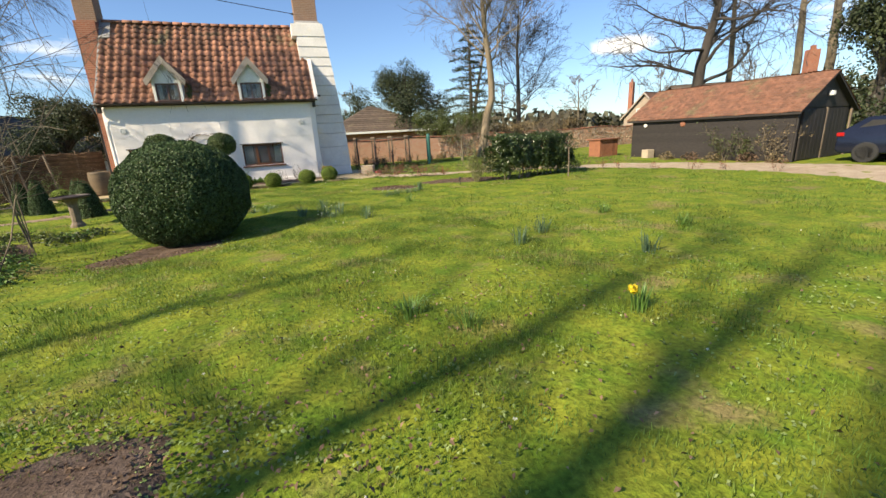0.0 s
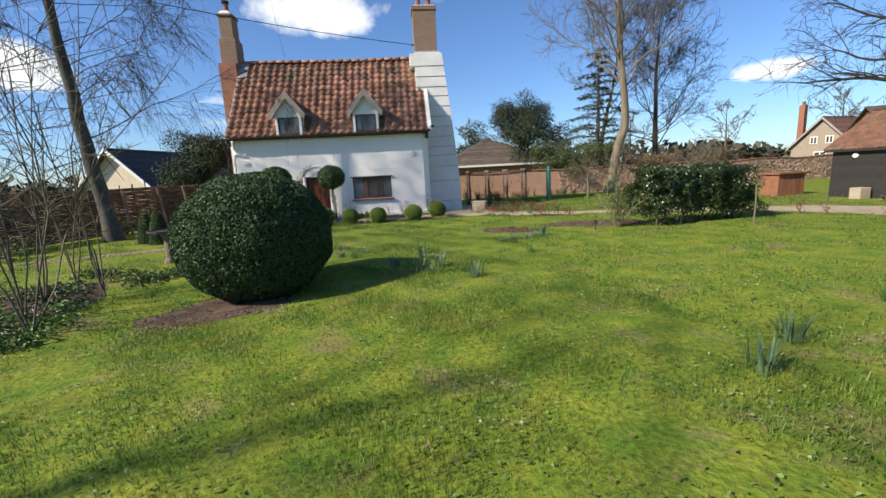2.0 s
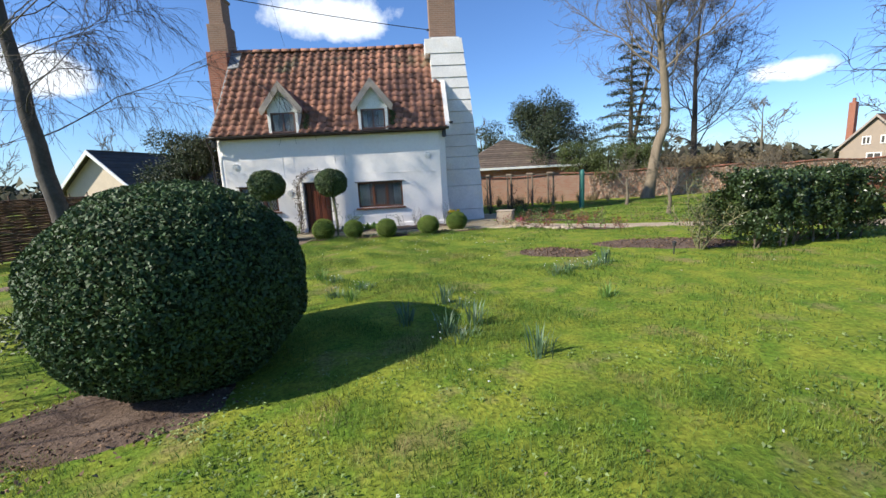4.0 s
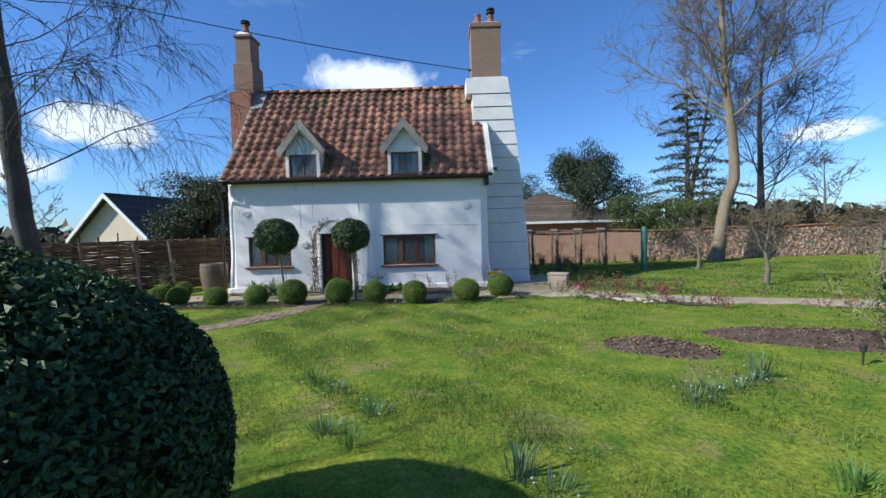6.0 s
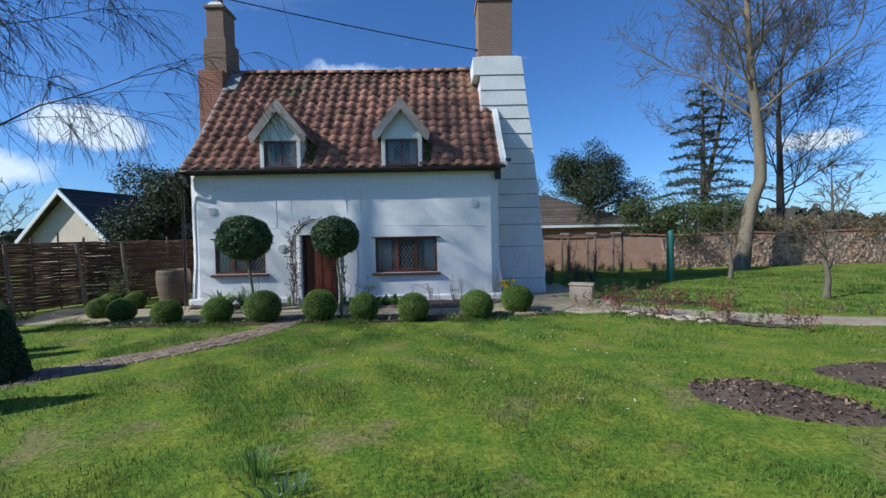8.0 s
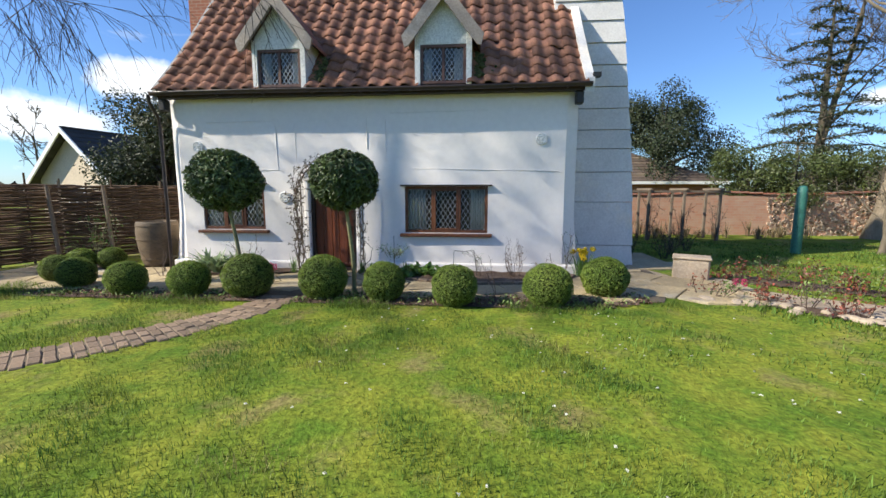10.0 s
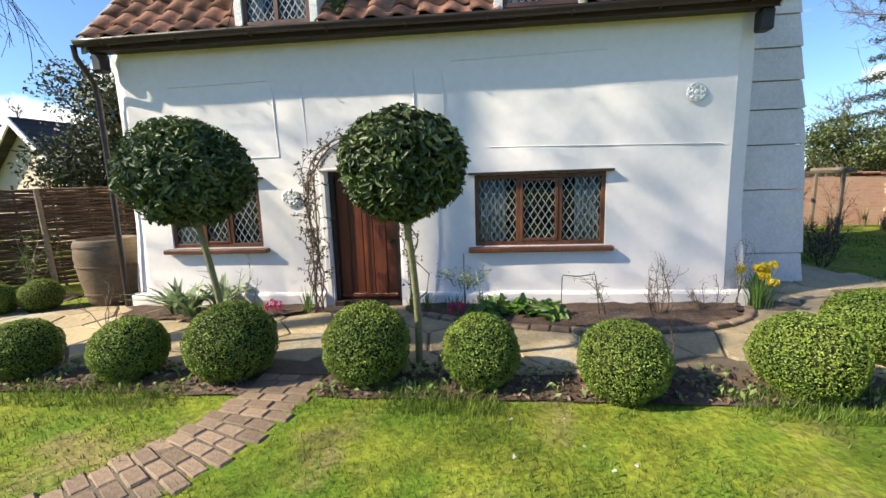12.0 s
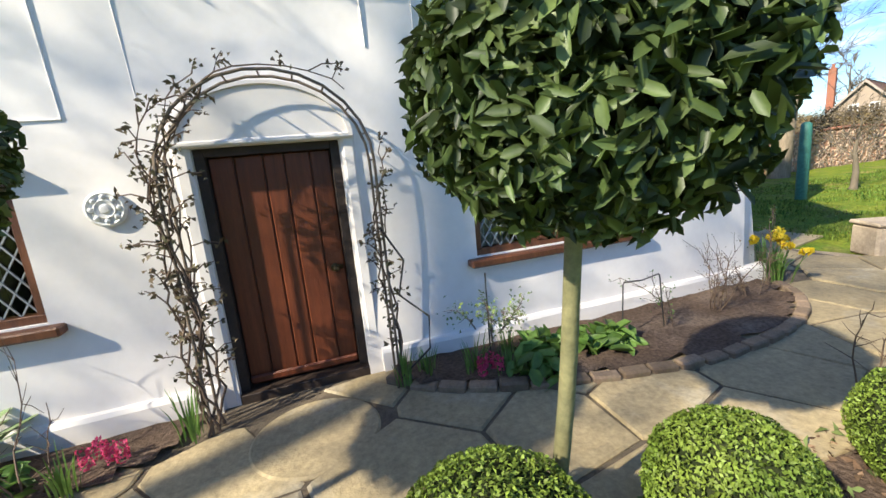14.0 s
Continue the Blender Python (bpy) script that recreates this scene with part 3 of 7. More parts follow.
# plinth and raised plaster lines
for x0, x1 in ((WX0 - 0.07, -3.90), (-2.73, WX1 + 0.08)):
    bm = bmesh.new()
    n = int((x1 - x0) / 0.2)
    prof = [(0.0, -0.2), (-0.075, -0.2), (-0.075, 0.055), (-0.06, 0.085), (0.0, 0.10)]
    rows = []
    for k in range(n + 1):
        x = x0 + (x1 - x0) * k / n
        wz = 0.012 * noise.noise(Vector((x * 1.3, 3, 0)))
        rows.append([bm.verts.new((x, WALL_Y + 0.0 + p[0] + 0.5 * wz, p[1] + (wz if p[1] > 0 else 0))) for p in prof])
    for a, b in zip(rows, rows[1:]):
        for q in range(len(prof) - 1):
            bm.faces.new((a[q], a[q + 1], b[q + 1], b[q]))
    bm.faces.new(rows[0][::-1])
    bm.faces.new(rows[-1])
    bmesh.ops.recalc_face_normals(bm, faces=bm.faces)
    part("plinth", bm, PLASTER, cottage)


def strip(x0, z0, x1, z1, wd=0.009):
    dx, dz = x1 - x0, z1 - z0
    ln = math.hypot(dx, dz)
    ang = math.atan2(dz, dx)
    m = Matrix.Translation((x0, WALL_Y - 0.010, z0)) @ Matrix.Rotation(-ang, 4, "Y")
    boxed("plaster_line", (0, 0, -wd / 2), (ln, 0.03, wd / 2), PLASTER, cottage, bevel=0.004, m=m)


for seg in ((-4.42, 1.95, -4.45, 2.86), (-4.9, 1.95, -4.42, 1.95), (-4.02, 2.05, -4.05, 2.85), (-2.2, 2.3, -2.2, 2.9), (-2.57, 2.35, -2.58, 2.95), (-1.65, 1.97, 1.16, 1.91), (-2.1, 3.03, -0.2, 3.06), (-5.9, 2.9, -4.5, 2.92)):
    strip(*seg)

# rosettes
for rx, rz in ((0.82, 2.51), (-4.31, 1.405), (-6.11, 2.42)):
    bm = bmesh.new()
    lathe(bm, [(0.115, 0.0), (0.115, 0.012), (0.10, 0.024), (0.085, 0.014), (0.065, 0.014), (0.055, 0.028), (0.035, 0.016), (0.022, 0.034), (0.008, 0.036)], 20)
    for k in range(8):
        a = k * math.pi / 4
        bmesh.ops.create_uvsphere(bm, u_segments=8, v_segments=5, radius=0.018, matrix=Matrix.Translation((0.075 * math.cos(a), 0.075 * math.sin(a), 0.016)))
    bmesh.ops.transform(bm, matrix=Matrix.Translation((rx, WALL_Y - 0.012, rz)) @ Matrix.Rotation(radians(90), 4, "X"), verts=bm.verts)
    tagged(part("wall_rosette", bm, WHITE, smooth=False), "round white moulded plaster rosette on the wall", "wall ornament", "wall rosettes")


def lattice(x0, x1, z0, z1, y, pitch_x, pitch_z, wd, parent):
    """Diamond leading between two jambs, clipped to the light."""
    bm = bmesh.new()
    w, h = x1 - x0, z1 - z0
    slope = pitch_z / pitch_x
    for sign in (1, -1):
        for k in range(-30, 60):
            c = k * pitch_z
            pts = []
            for t in np.linspace(0, 1, 201):
                z = c + sign * slope * t * w
                if -1e-6 <= z <= h + 1e-6:
                    pts.append((t * w, z))
            if len(pts) < 4:
                continue
            (ax, az), (bx, bz) = pts[0], pts[-1]
            ln, ang = math.hypot(bx - ax, bz - az), math.atan2(bz - az, bx - ax)
            box(bm, (0, -0.004, -wd / 2), (ln, 0.004, wd / 2), 0, Matrix.Translation((x0 + ax, y + 0.0015 * sign, z0 + az)) @ Matrix.Rotation(-ang, 4, "Y"))
    return part("leading", bm, LEAD, parent)


def curtain(x0, x1, z0, z1, y, parent):
    bm = bmesh.new()
    n = 28
    a = [bm.verts.new((x0 + (x1 - x0) * k / n, y + 0.025 * math.sin(k * 1.35), z0)) for k in range(n + 1)]
    b = [bm.verts.new((x0 + (x1 - x0) * k / n, y + 0.025 * math.sin(k * 1.35 + 0.3), z1)) for k in range(n + 1)]
    for k in range(n):
        bm.faces.new((a[k], a[k + 1], b[k + 1], b[k]))
    ob = part("curtain", bm, CURTAIN, parent, "pale gathered curtain", True)
    ob.modifiers.new("cloth", "SOLIDIFY").thickness = 0.004
    return ob


def casement(name, x0, x1, z0, z1, y, lights, label, curtains=(), sill=True, pitch=(0.095, 0.15), frame_mat=None, lead=True):
    fm = frame_mat or OAK
    win = thing(name, (0, 0, 0), label, "window")
    fw = 0.055
    boxed("head", (x0, y, z1 - fw), (x1, y + 0.09, z1), fm, win)
    boxed("bottom_rail", (x0, y, z0), (x1, y + 0.09, z0 + fw), fm, win)
    step = (x1 - x0 - fw) / lights
    for k in range(lights + 1):
        px = x0 + k * step
        boxed("mullion" if 0 < k < lights else "jamb", (px, y + 0.002, z0 + fw), (px + fw, y + 0.088, z1 - fw), fm, win)
    for k in range(lights):
        a, b = x0 + k * step + fw, x0 + (k + 1) * step
        if lights == 3 and k == 1:
            for lo, hi in (((a, z0 + fw), (a + 0.035, z1 - fw)), ((b - 0.035, z0 + fw), (b, z1 - fw)), ((a + 0.035, z0 + fw), (b - 0.035, z0 + fw + 0.035)), ((a + 0.035, z1 - fw - 0.035), (b - 0.035, z1 - fw))):
                boxed("casement_frame", (lo[0], y - 0.008, lo[1]), (hi[0], y + 0.05, hi[1]), fm, win)
            a, b, c, d = a + 0.035, b - 0.035, z0 + fw + 0.035, z1 - fw - 0.035
        else:
            c, d = z0 + fw, z1 - fw
        pane = boxed("pane", (a, y + 0.036, c), (b, y + 0.040, d), GLASS, win, bevel=0)
        pane.visible_shadow = False
        if lead:
            lattice(a, b, c, d, y + 0.028, *pitch, 0.010, win)
    for a, b in curtains:
        curtain(a, b, z0 + 0.03, z1 - 0.03, y + 0.17, win)
    if sill:
        boxed("sill", (x0 - 0.09, WALL_Y - 0.11, z0 - 0.075), (x1 + 0.09, WALL_Y + 0.10, z0 - 0.012), OAK, win, bevel=0.012)
        boxed("drip_board", (x0 - 0.08, WALL_Y - 0.075, z1 + 0.004), (x1 + 0.08, WALL_Y + 0.02, z1 + 0.034), DARKWOOD, win, bevel=0.006)
    return win


casement("window_1", -1.83, -0.18, 0.70, 1.62, WALL_Y + 0.02, 3, "brown timber casement with diamond leaded panes and pale curtains", ((-1.79, -1.42), (-0.52, -0.22)))
casement("window_2", -6.10, -4.76, 0.74, 1.66, WALL_Y + 0.02, 3, "brown timber leaded casement partly hidden by a bay tree", ((-6.06, -5.8),))

# door in its arched surround
door = thing("door_1", (0, 0, 0), "closed reddish-brown boarded timber front door", "door")
dy = WALL_Y + 0.10
widths = [0.17, 0.20, 0.15, 0.19, 0.155]
px = -3.72
for wd in widths:
    boxed("plank", (px + 0.003, dy, -0.03), (px + wd * 0.94 - 0.003, dy + 0.05, 1.67), DOORWOOD, door, bevel=0.008)
    px += wd * 0.94
boxed("backing", (-3.73, dy + 0.02, -0.03), (-2.90, dy + 0.06, 1.67), DARKWOOD, door)
for lo, hi in (((-3.79, -0.115), (-3.725, 1.73)), ((-2.905, -0.115), (-2.84, 1.73)), ((-3.725, 1.672), (-2.905, 1.73))):
    boxed("door_frame", (lo[0], WALL_Y + 0.045, lo[1]), (hi[0], WALL_Y + 0.16, hi[1]), DARKWOOD, door)
boxed("weather_board", (-3.72, dy - 0.03, -0.01), (-2.91, dy, 0.05), DOORWOOD, door, "sloping board at the door's foot", 0.012)
boxed("threshold", (-3.79, WALL_Y - 0.03, -0.125), (-2.84, WALL_Y + 0.15, -0.035), DARKWOOD, door, "dark worn threshold")
bm = bmesh.new()
bmesh.ops.create_uvsphere(bm, u_segments=14, v_segments=8, radius=0.026, matrix=Matrix.Translation((-2.985, dy - 0.05, 0.78)))
lathe_at = Matrix.Translation((-2.985, dy, 0.78)) @ Matrix.Rotation(radians(90), 4, "X")
b2 = bmesh.new()
lathe(b2, [(0.034, 0), (0.034, 0.008), (0.012, 0.012), (0.012, 0.04)], 14)
bmesh.ops.transform(b2, matrix=lathe_at, verts=b2.verts)
knob = part("knob", bm, BRASS, door, "dark metal round knob", True)
part("rose", b2, BRASS, knob)
boxed("keyhole_plate", (-2.95, dy - 0.004, 0.765), (-2.925, dy, 0.80), BRASS, door)

# white pilasters and round-headed hood board
for x0, x1 in ((-3.90, -3.80), (-2.83, -2.73)):
    boxed("door_jamb", (x0, WALL_Y - 0.03, FLOOR), (x1, WALL_Y + 0.03, 1.76), PLASTER, cottage, bevel=0.02)
bm = bmesh.new()
arch = [(-3.315 - 0.54 * math.cos(math.pi * k / 24), WALL_Y - 0.05, 1.76 + 0.35 * math.sin(math.pi * k / 24)) for k in range(25)]
prism(bm, arch, (0, 0.085, 0))
part("tympanum", bm, PLASTER, cottage, "white half-round panel over the door")
bm = bmesh.new()
rows = []
for k in range(33):
    a = math.pi * k / 32
    rows.append([bm.verts.new((-3.315 - r * math.cos(a), WALL_Y + yy, 1.76 + r * 0.65 * math.sin(a))) for r, yy in ((0.54, -0.065), (0.575, -0.065), (0.575, 0.02), (0.54, 0.02))])
for a, b in zip(rows, rows[1:]):
    for q in range(4):
        bm.faces.new((a[q], b[q], b[(q + 1) % 4], a[(q + 1) % 4]))
bmesh.ops.recalc_face_normals(bm, faces=bm.faces)
part("arch_moulding", bm, PLASTER, cottage)
boxed("door_lintel", (-3.90, WALL_Y - 0.065, 1.735), (-2.73, WALL_Y + 0.02, 1.775), PLASTER, cottage, bevel=0.012)

# roof: bed, pantiles, ridge, verges
def roof_bed(front):
    bm = bmesh.new()
    ys = np.linspace(EAVE_Y + 0.02, RIDGE_Y, 13)
    prof = [(y if front else 2 * RIDGE_Y - y, roof_z(y) - 0.07) for y in ys]
    top = [[bm.verts.new((x, y, z)) for y, z in prof] for x in (WX0 - 0.03, WX1 + 0.05)]
    bot = [[bm.verts.new((x, y, z - 0.09)) for y, z in prof] for x in (WX0 - 0.03, WX1 + 0.05)]
    for k in range(12):
        bm.faces.new((top[0][k], top[1][k], top[1][k + 1], top[0][k + 1]))
        bm.faces.new((bot[0][k], bot[0][k + 1], bot[1][k + 1], bot[1][k]))
        for s in (0, 1):
            bm.faces.new((top[s][k], top[s][k + 1], bot[s][k + 1], bot[s][k]))
    bm.faces.new((top[0][0], bot[0][0], bot[1][0], top[1][0]))
    bmesh.ops.recalc_face_normals(bm, faces=bm.faces)
    return part("roof_front" if front else "roof_back", bm, ROOFBED if front else TILES, cottage)


roof_front = roof_bed(True)
roof_bed(False)

COLS, ROWS_N = 27, 15
TILE_W = (WX1 + 0.06 - WX0 + 0.04) / COLS


def pantile_mesh(seed):
    """One S-shaped pantile, 12 by 1 strips, with a thick lower edge. x across, y up the slope, z out."""
    r = np.random.default_rng(seed)
    n = 10
    L = 0.36
    vs, fs = [], []
    for yy, lift in ((0.0, 0.030), (L, 0.0)):
        for k in range(n + 1):
            u = k / n
            z = 0.034 * math.cos(2 * math.pi * (u * 0.94 - 0.22)) + lift + r.normal(0, 0.0012)
            vs.append((u * TILE_W * 1.07 + r.normal(0, 0.0015), yy, z))
    for k in range(n + 1):
        vs.append((vs[k][0], vs[k][1] + 0.004, vs[k][2] - 0.022))
    for k in range(n):
        fs.append((k, k + 1, n + 2 + k, n + 1 + k))
        fs.append((2 * n + 2 + k, 2 * n + 3 + k, k + 1, k))
    return np.array(vs), np.array(fs)


tile_kinds = [pantile_mesh(s) for s in range(4)]
tile_data = []
for v, f in tile_kinds:
    me = bpy.data.meshes.new("pantile")
    me.from_pydata(v.tolist(), [], f.tolist())
    me.polygons.foreach_set("use_smooth", [True] * len(me.polygons))
    me.materials.append(TILE)
    tile_data.append(me)

slope_y = np.linspace(EAVE_Y - 0.05, RIDGE_Y - 0.02, ROWS_N + 1)
DORMERS = (-4.18, -1.04)


def tile_pose(c, r):
    y0, y1 = slope_y[r], slope_y[r] + (slope_y[1] - slope_y[0])
    z0, z1 = roof_z(max(y0, EAVE_Y)) - (EAVE_Y - y0 if y0 < EAVE_Y else 0) * 0.6, roof_z(y1)
    pitch = math.degrees(math.atan2(z1 - z0, y1 - y0))
    sag = 0.025 * noise.noise(Vector((c * 0.22, r * 0.2, 5)))
    return pose(WX0 - 0.04 + c * TILE_W + rng.normal(0, 0.006), y0, z0 - 0.01 + sag, pitch + rng.normal(0, 1.2), rng.normal(0, 1.2), rng.normal(0, 0.9))


def under_dormer(c, r):
    x = WX0 - 0.04 + (c + 0.5) * TILE_W
    y = (slope_y[r] + slope_y[r + 1]) / 2
    z = roof_z(max(y, EAVE_Y))
    return any(abs(x - d) < 0.50 and z < 5.0 - abs(x - d) * 1.25 for d in DORMERS)


far_v, far_f, far_n = [], [], 0
for r in range(ROWS_N):
    for c in range(COLS):
        if under_dormer(c, r):
            continue
        m, kind = tile_pose(c, r), int(rng.integers(4))
        if r < 11:
            ob = new("pantile", tile_data[kind])
            ob.parent = roof_front
            ob.matrix_basis = m
        else:
            v, f = tile_kinds[kind]
            mm = np.array(m)
            far_v.append(v @ mm[:3, :3].T + mm[:3, 3])
            far_f.append(f + far_n)
            far_n += len(v)
tagged(arrays("upper_pantiles", np.concatenate(far_v), np.concatenate(far_f), TILES, roof_front, smooth=True), "upper courses of red clay pantiles", kind="stuff")

for k in range(20):
    bm = bmesh.new()
    x0 = WX0 + 0.05 + k * 0.382
    rows = []
    for x, s in ((x0, 1.0), (x0 + 0.395, 0.93)):
        rows.append([bm.verts.new((x, RIDGE_Y + 0.15 * s * math.cos(math.pi * q / 8), RIDGE_Z - 0.06 + 0.13 * s * math.sin(math.pi * q / 8) + 0.02 * math.sin(x * 0.8))) for q in range(9)])
    for q in range(8):
        bm.faces.new((rows[0][q], rows[1][q], rows[1][q + 1], rows[0][q + 1]))
    ob = part("ridge_tile", bm, TILE, cottage, smooth=True)
    ob.modifiers.new("thick", "SOLIDIFY").thickness = 0.02
for x in (WX0 - 0.07, WX1 + 0.03):
    bm = bmesh.new()
    ys = np.linspace(EAVE_Y, RIDGE_Y, 12)
    a = [(x, y, roof_z(y) - 0.20) for y in ys] + [(x, y, roof_z(y) + 0.045) for y in ys[::-1]]
    av, bv = [bm.verts.new(p) for p in a], [bm.verts.new(Vector(p) + Vector((0.07 if x < 0 else 0.16, 0, 0))) for p in a]
    nn = len(a)
    for q in range(11):
        for vv, flip in ((av, False), (bv, True)):
            bm.faces.new((vv[q], vv[q + 1], vv[nn - 2 - q], vv[nn - 1 - q]))
    for q in range(nn):
        bm.faces.new((av[q], av[(q + 1) % nn], bv[(q + 1) % nn], bv[q]))
    bmesh.ops.recalc_face_normals(bm, faces=bm.faces)
    part("verge", bm, LEADSHEET if x < 0 else STACK, cottage, "mortared roof verge")

# eaves: fascia, gutter, downpipe, brackets
boxed("soffit", (WX0 - 0.1, EAVE_Y + 0.08, 3.36), (WX1 + 0.05, WALL_Y, 3.41), DARKWOOD, cottage)
boxed("fascia", (WX0 - 0.03, EAVE_Y + 0.04, 3.34), (WX1 + 0.08, EAVE_Y + 0.08, 3.50), DARKWOOD, cottage)
bm = bmesh.new()
rows = []
for x in np.linspace(WX0 - 0.09, WX1 + 0.14, 30):
    rows.append([bm.verts.new((x, EAVE_Y - 0.035 + r * math.cos(a), 3.45 + r * math.sin(a) + 0.008 * math.sin(x))) for r, a in [(0.07, math.pi + math.pi * q / 8) for q in range(9)] + [(0.06, 2 * math.pi - math.pi * q / 8) for q in range(9)]])
for a, b in zip(rows, rows[1:]):
    for q in range(18):
        bm.faces.new((a[q], a[(q + 1) % 18], b[(q + 1) % 18], b[q]))
bm.faces.new(rows[0])
bm.faces.new(rows[-1][::-1])
bmesh.ops.recalc_face_normals(bm, faces=bm.faces)
gutter = part("gutter", bm, GUTTER, cottage, "dark brown half-round gutter", True)
for x in np.linspace(WX0 + 0.3, WX1 - 0.3, 9):
    boxed("gutter_bracket", (x, EAVE_Y - 0.11, 3.37), (x + 0.025, EAVE_Y + 0.045, 3.385), GUTTER, gutter)
tb = Tubes()
tb.add([(-6.86, EAVE_Y - 0.03, 3.40), (-6.86, EAVE_Y - 0.02, 3.26), (-6.85, WALL_Y - 0.10, 3.0), (-6.85, WALL_Y - 0.06, 2.8), (-6.86, WALL_Y - 0.06, 1.4), (-6.88, WALL_Y - 0.06, -0.1)], [0.036] * 6, 10)
tb.done("downpipe", GUTTER, cottage, "dark brown downpipe")
for x in (WX0 - 0.06, WX1 - 0.10):
    boxed("eave_bracket", (x, EAVE_Y + 0.1, 3.12), (x + 0.14, WALL_Y - 0.005, 3.355), BLACK, cottage, bevel=0.02)
boxed("gutter_end", (WX1 + 0.16, EAVE_Y + 0.0, 3.56), (WX1 + 0.30, EAVE_Y + 0.14, 3.64), BLACK, cottage)


def dormer(cx):
    d = new("dormer")
    d.parent = cottage
    d["label"] = "gabled dormer with taupe bargeboards and leaded window"
    fy = 20.66
    # cheeks run back into the slope
    for sx in (-1, 1):
        bm = bmesh.new()
        xx = cx + sx * 0.50 - 0.02
        pts = [(xx, fy, 3.50), (xx, fy, 4.34), (xx, 21.30, 4.34), (xx, 20.62, 3.48)]
        prism(bm, [(xx, fy + 0.01, 3.46), (xx, fy + 0.01, 4.36), (xx, 21.5, 4.36), (xx, 20.75, 3.46)], (0.04, 0, 0))
        part("cheek", bm, WHITE, d)
        boxed("corner_post", (cx + sx * 0.475 - 0.05, fy - 0.02, 3.48), (cx + sx * 0.475 + 0.05, fy + 0.05, 4.36), WHITE, d)
        # roof plane
        bm = bmesh.new()
        prism(bm, [(cx, fy - 0.14, 5.10), (cx + sx * 0.68, fy - 0.14, 4.25), (cx + sx * 0.68, 21.45, 4.25), (cx, 22.3, 5.10)], (0, 0, 0.05))
        part("dormer_roof", bm, TILES, d)
        # bargeboard
        bm = bmesh.new()
        prism(bm, [(cx, fy - 0.20, 5.21), (cx + sx * 0.74, fy - 0.20, 4.29), (cx + sx * 0.69, fy - 0.20, 4.10), (cx + sx * 0.62, fy - 0.20, 4.12), (cx, fy - 0.20, 4.90)], (0, 0.055, 0))
        part("bargeboard", bm, TAUPE, d)
    bm = bmesh.new()
    prism(bm, [(cx - 0.5, fy, 4.19), (cx + 0.5, fy, 4.19), (cx + 0.5, fy, 4.36), (cx, fy, 5.0), (cx - 0.5, fy, 4.36)], (0, 0.06, 0))
    part("gable_panel", bm, WHITE, d)
    for k in range(6):
        a = k / 6
        boxed("gable_board", (cx - 0.48 + a * 0.96, fy - 0.008, 4.20), (cx - 0.48 + (a + 1 / 6) * 0.96 - 0.006, fy, 4.34), WHITE, d, bevel=0.003)
    # added dark sheet standing in for the unlit space behind the panes
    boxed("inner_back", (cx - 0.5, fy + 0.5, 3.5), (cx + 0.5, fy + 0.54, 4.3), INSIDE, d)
    bm = bmesh.new()
    for _ in range(90):
        s = rng.uniform(-1, 1)
        px, py = cx + 0.56 + abs(rng.normal(0, 0.12)), 20.75 + rng.uniform(0, 0.55)
        bmesh.ops.create_icosphere(bm, subdivisions=1, radius=rng.uniform(0.02, 0.05), matrix=Matrix.Translation((px, py, roof_z(py) + 0.01)))
    part("moss", bm, MOSSY, d, "dark moss beside the dormer")


for cx in DORMERS:
    dormer(cx)
    w = casement("dormer_window", cx - 0.425, cx + 0.425, 3.50, 4.19, 20.66, 2, "small brown two-light leaded dormer casement", (), False, (0.085, 0.125), mat("dormer_frame", (0.13, 0.065, 0.05), (0.10, 0.05, 0.04), 5.0, 0.6, 0.2, 30.0))
    w["group"] = "dormer windows"
    curtain(cx - 0.36, cx - 0.22, 3.54, 4.15, 20.80, w)
    curtain(cx + 0.2, cx + 0.36, 3.54, 4.15, 20.80, w)

# east stack: broad white rendered breast with ledges, brick shaft above
stack = thing("chimney_stack", (0, 0, 0), "tapering white rendered chimney breast with stepped ledges and a brick shaft", "chimney")
bands = [(-0.3, 3.05), (0.35, 3.0), (1.3, 2.97), (1.95, 2.93), (2.45, 2.89), (2.85, 2.85), (3.3, 2.81), (3.75, 2.77), (4.2, 2.72), (4.65, 2.68), (5.1, 2.63), (5.5, 2.58), (5.95, 2.53), (6.4, 2.48), (6.95, 2.43)]
for (z0, xa), (z1, xb) in zip(bands, bands[1:]):
    bm = bmesh.new()
    wob = rng.uniform(-0.01, 0.01)
    bot, topp = xa + wob + 0.018, xb + 0.004
    x_in = 1.0 if z0 > 6.3 else 1.2
    y0 = 22.05 + 0.035 * z0
    v = [bm.verts.new(p) for p in ((x_in, y0 - 0.02, z0), (bot, y0 - 0.02, z0), (bot, 24.9, z0), (x_in, 24.9, z0), (x_in, y0 + 0.02, z1 - 0.015), (topp, y0 + 0.02, z1 - 0.015), (topp, 24.9, z1 - 0.015), (x_in, 24.9, z1 - 0.015))]
    for q in ((3, 2, 1, 0), (4, 5, 6, 7), (0, 1, 5, 4), (1, 2, 6, 5), (2, 3, 7, 6), (3, 0, 4, 7)):
        bm.faces.new([v[k] for k in q])
    part("ledge", bm, STACK, stack)
boxed("core", (1.25, 22.4, -0.3), (2.36, 24.8, 7.0), STACK, stack)
bm = bmesh.new()
v = [bm.verts.new(p) for p in ((1.12, 22.9, 6.93), (2.44, 22.9, 6.93), (2.44, 24.4, 6.93), (1.12, 24.4, 6.93), (1.22, 23.14, 7.26), (2.36, 23.14, 7.26), (2.36, 24.15, 7.26), (1.22, 24.15, 7.26))]
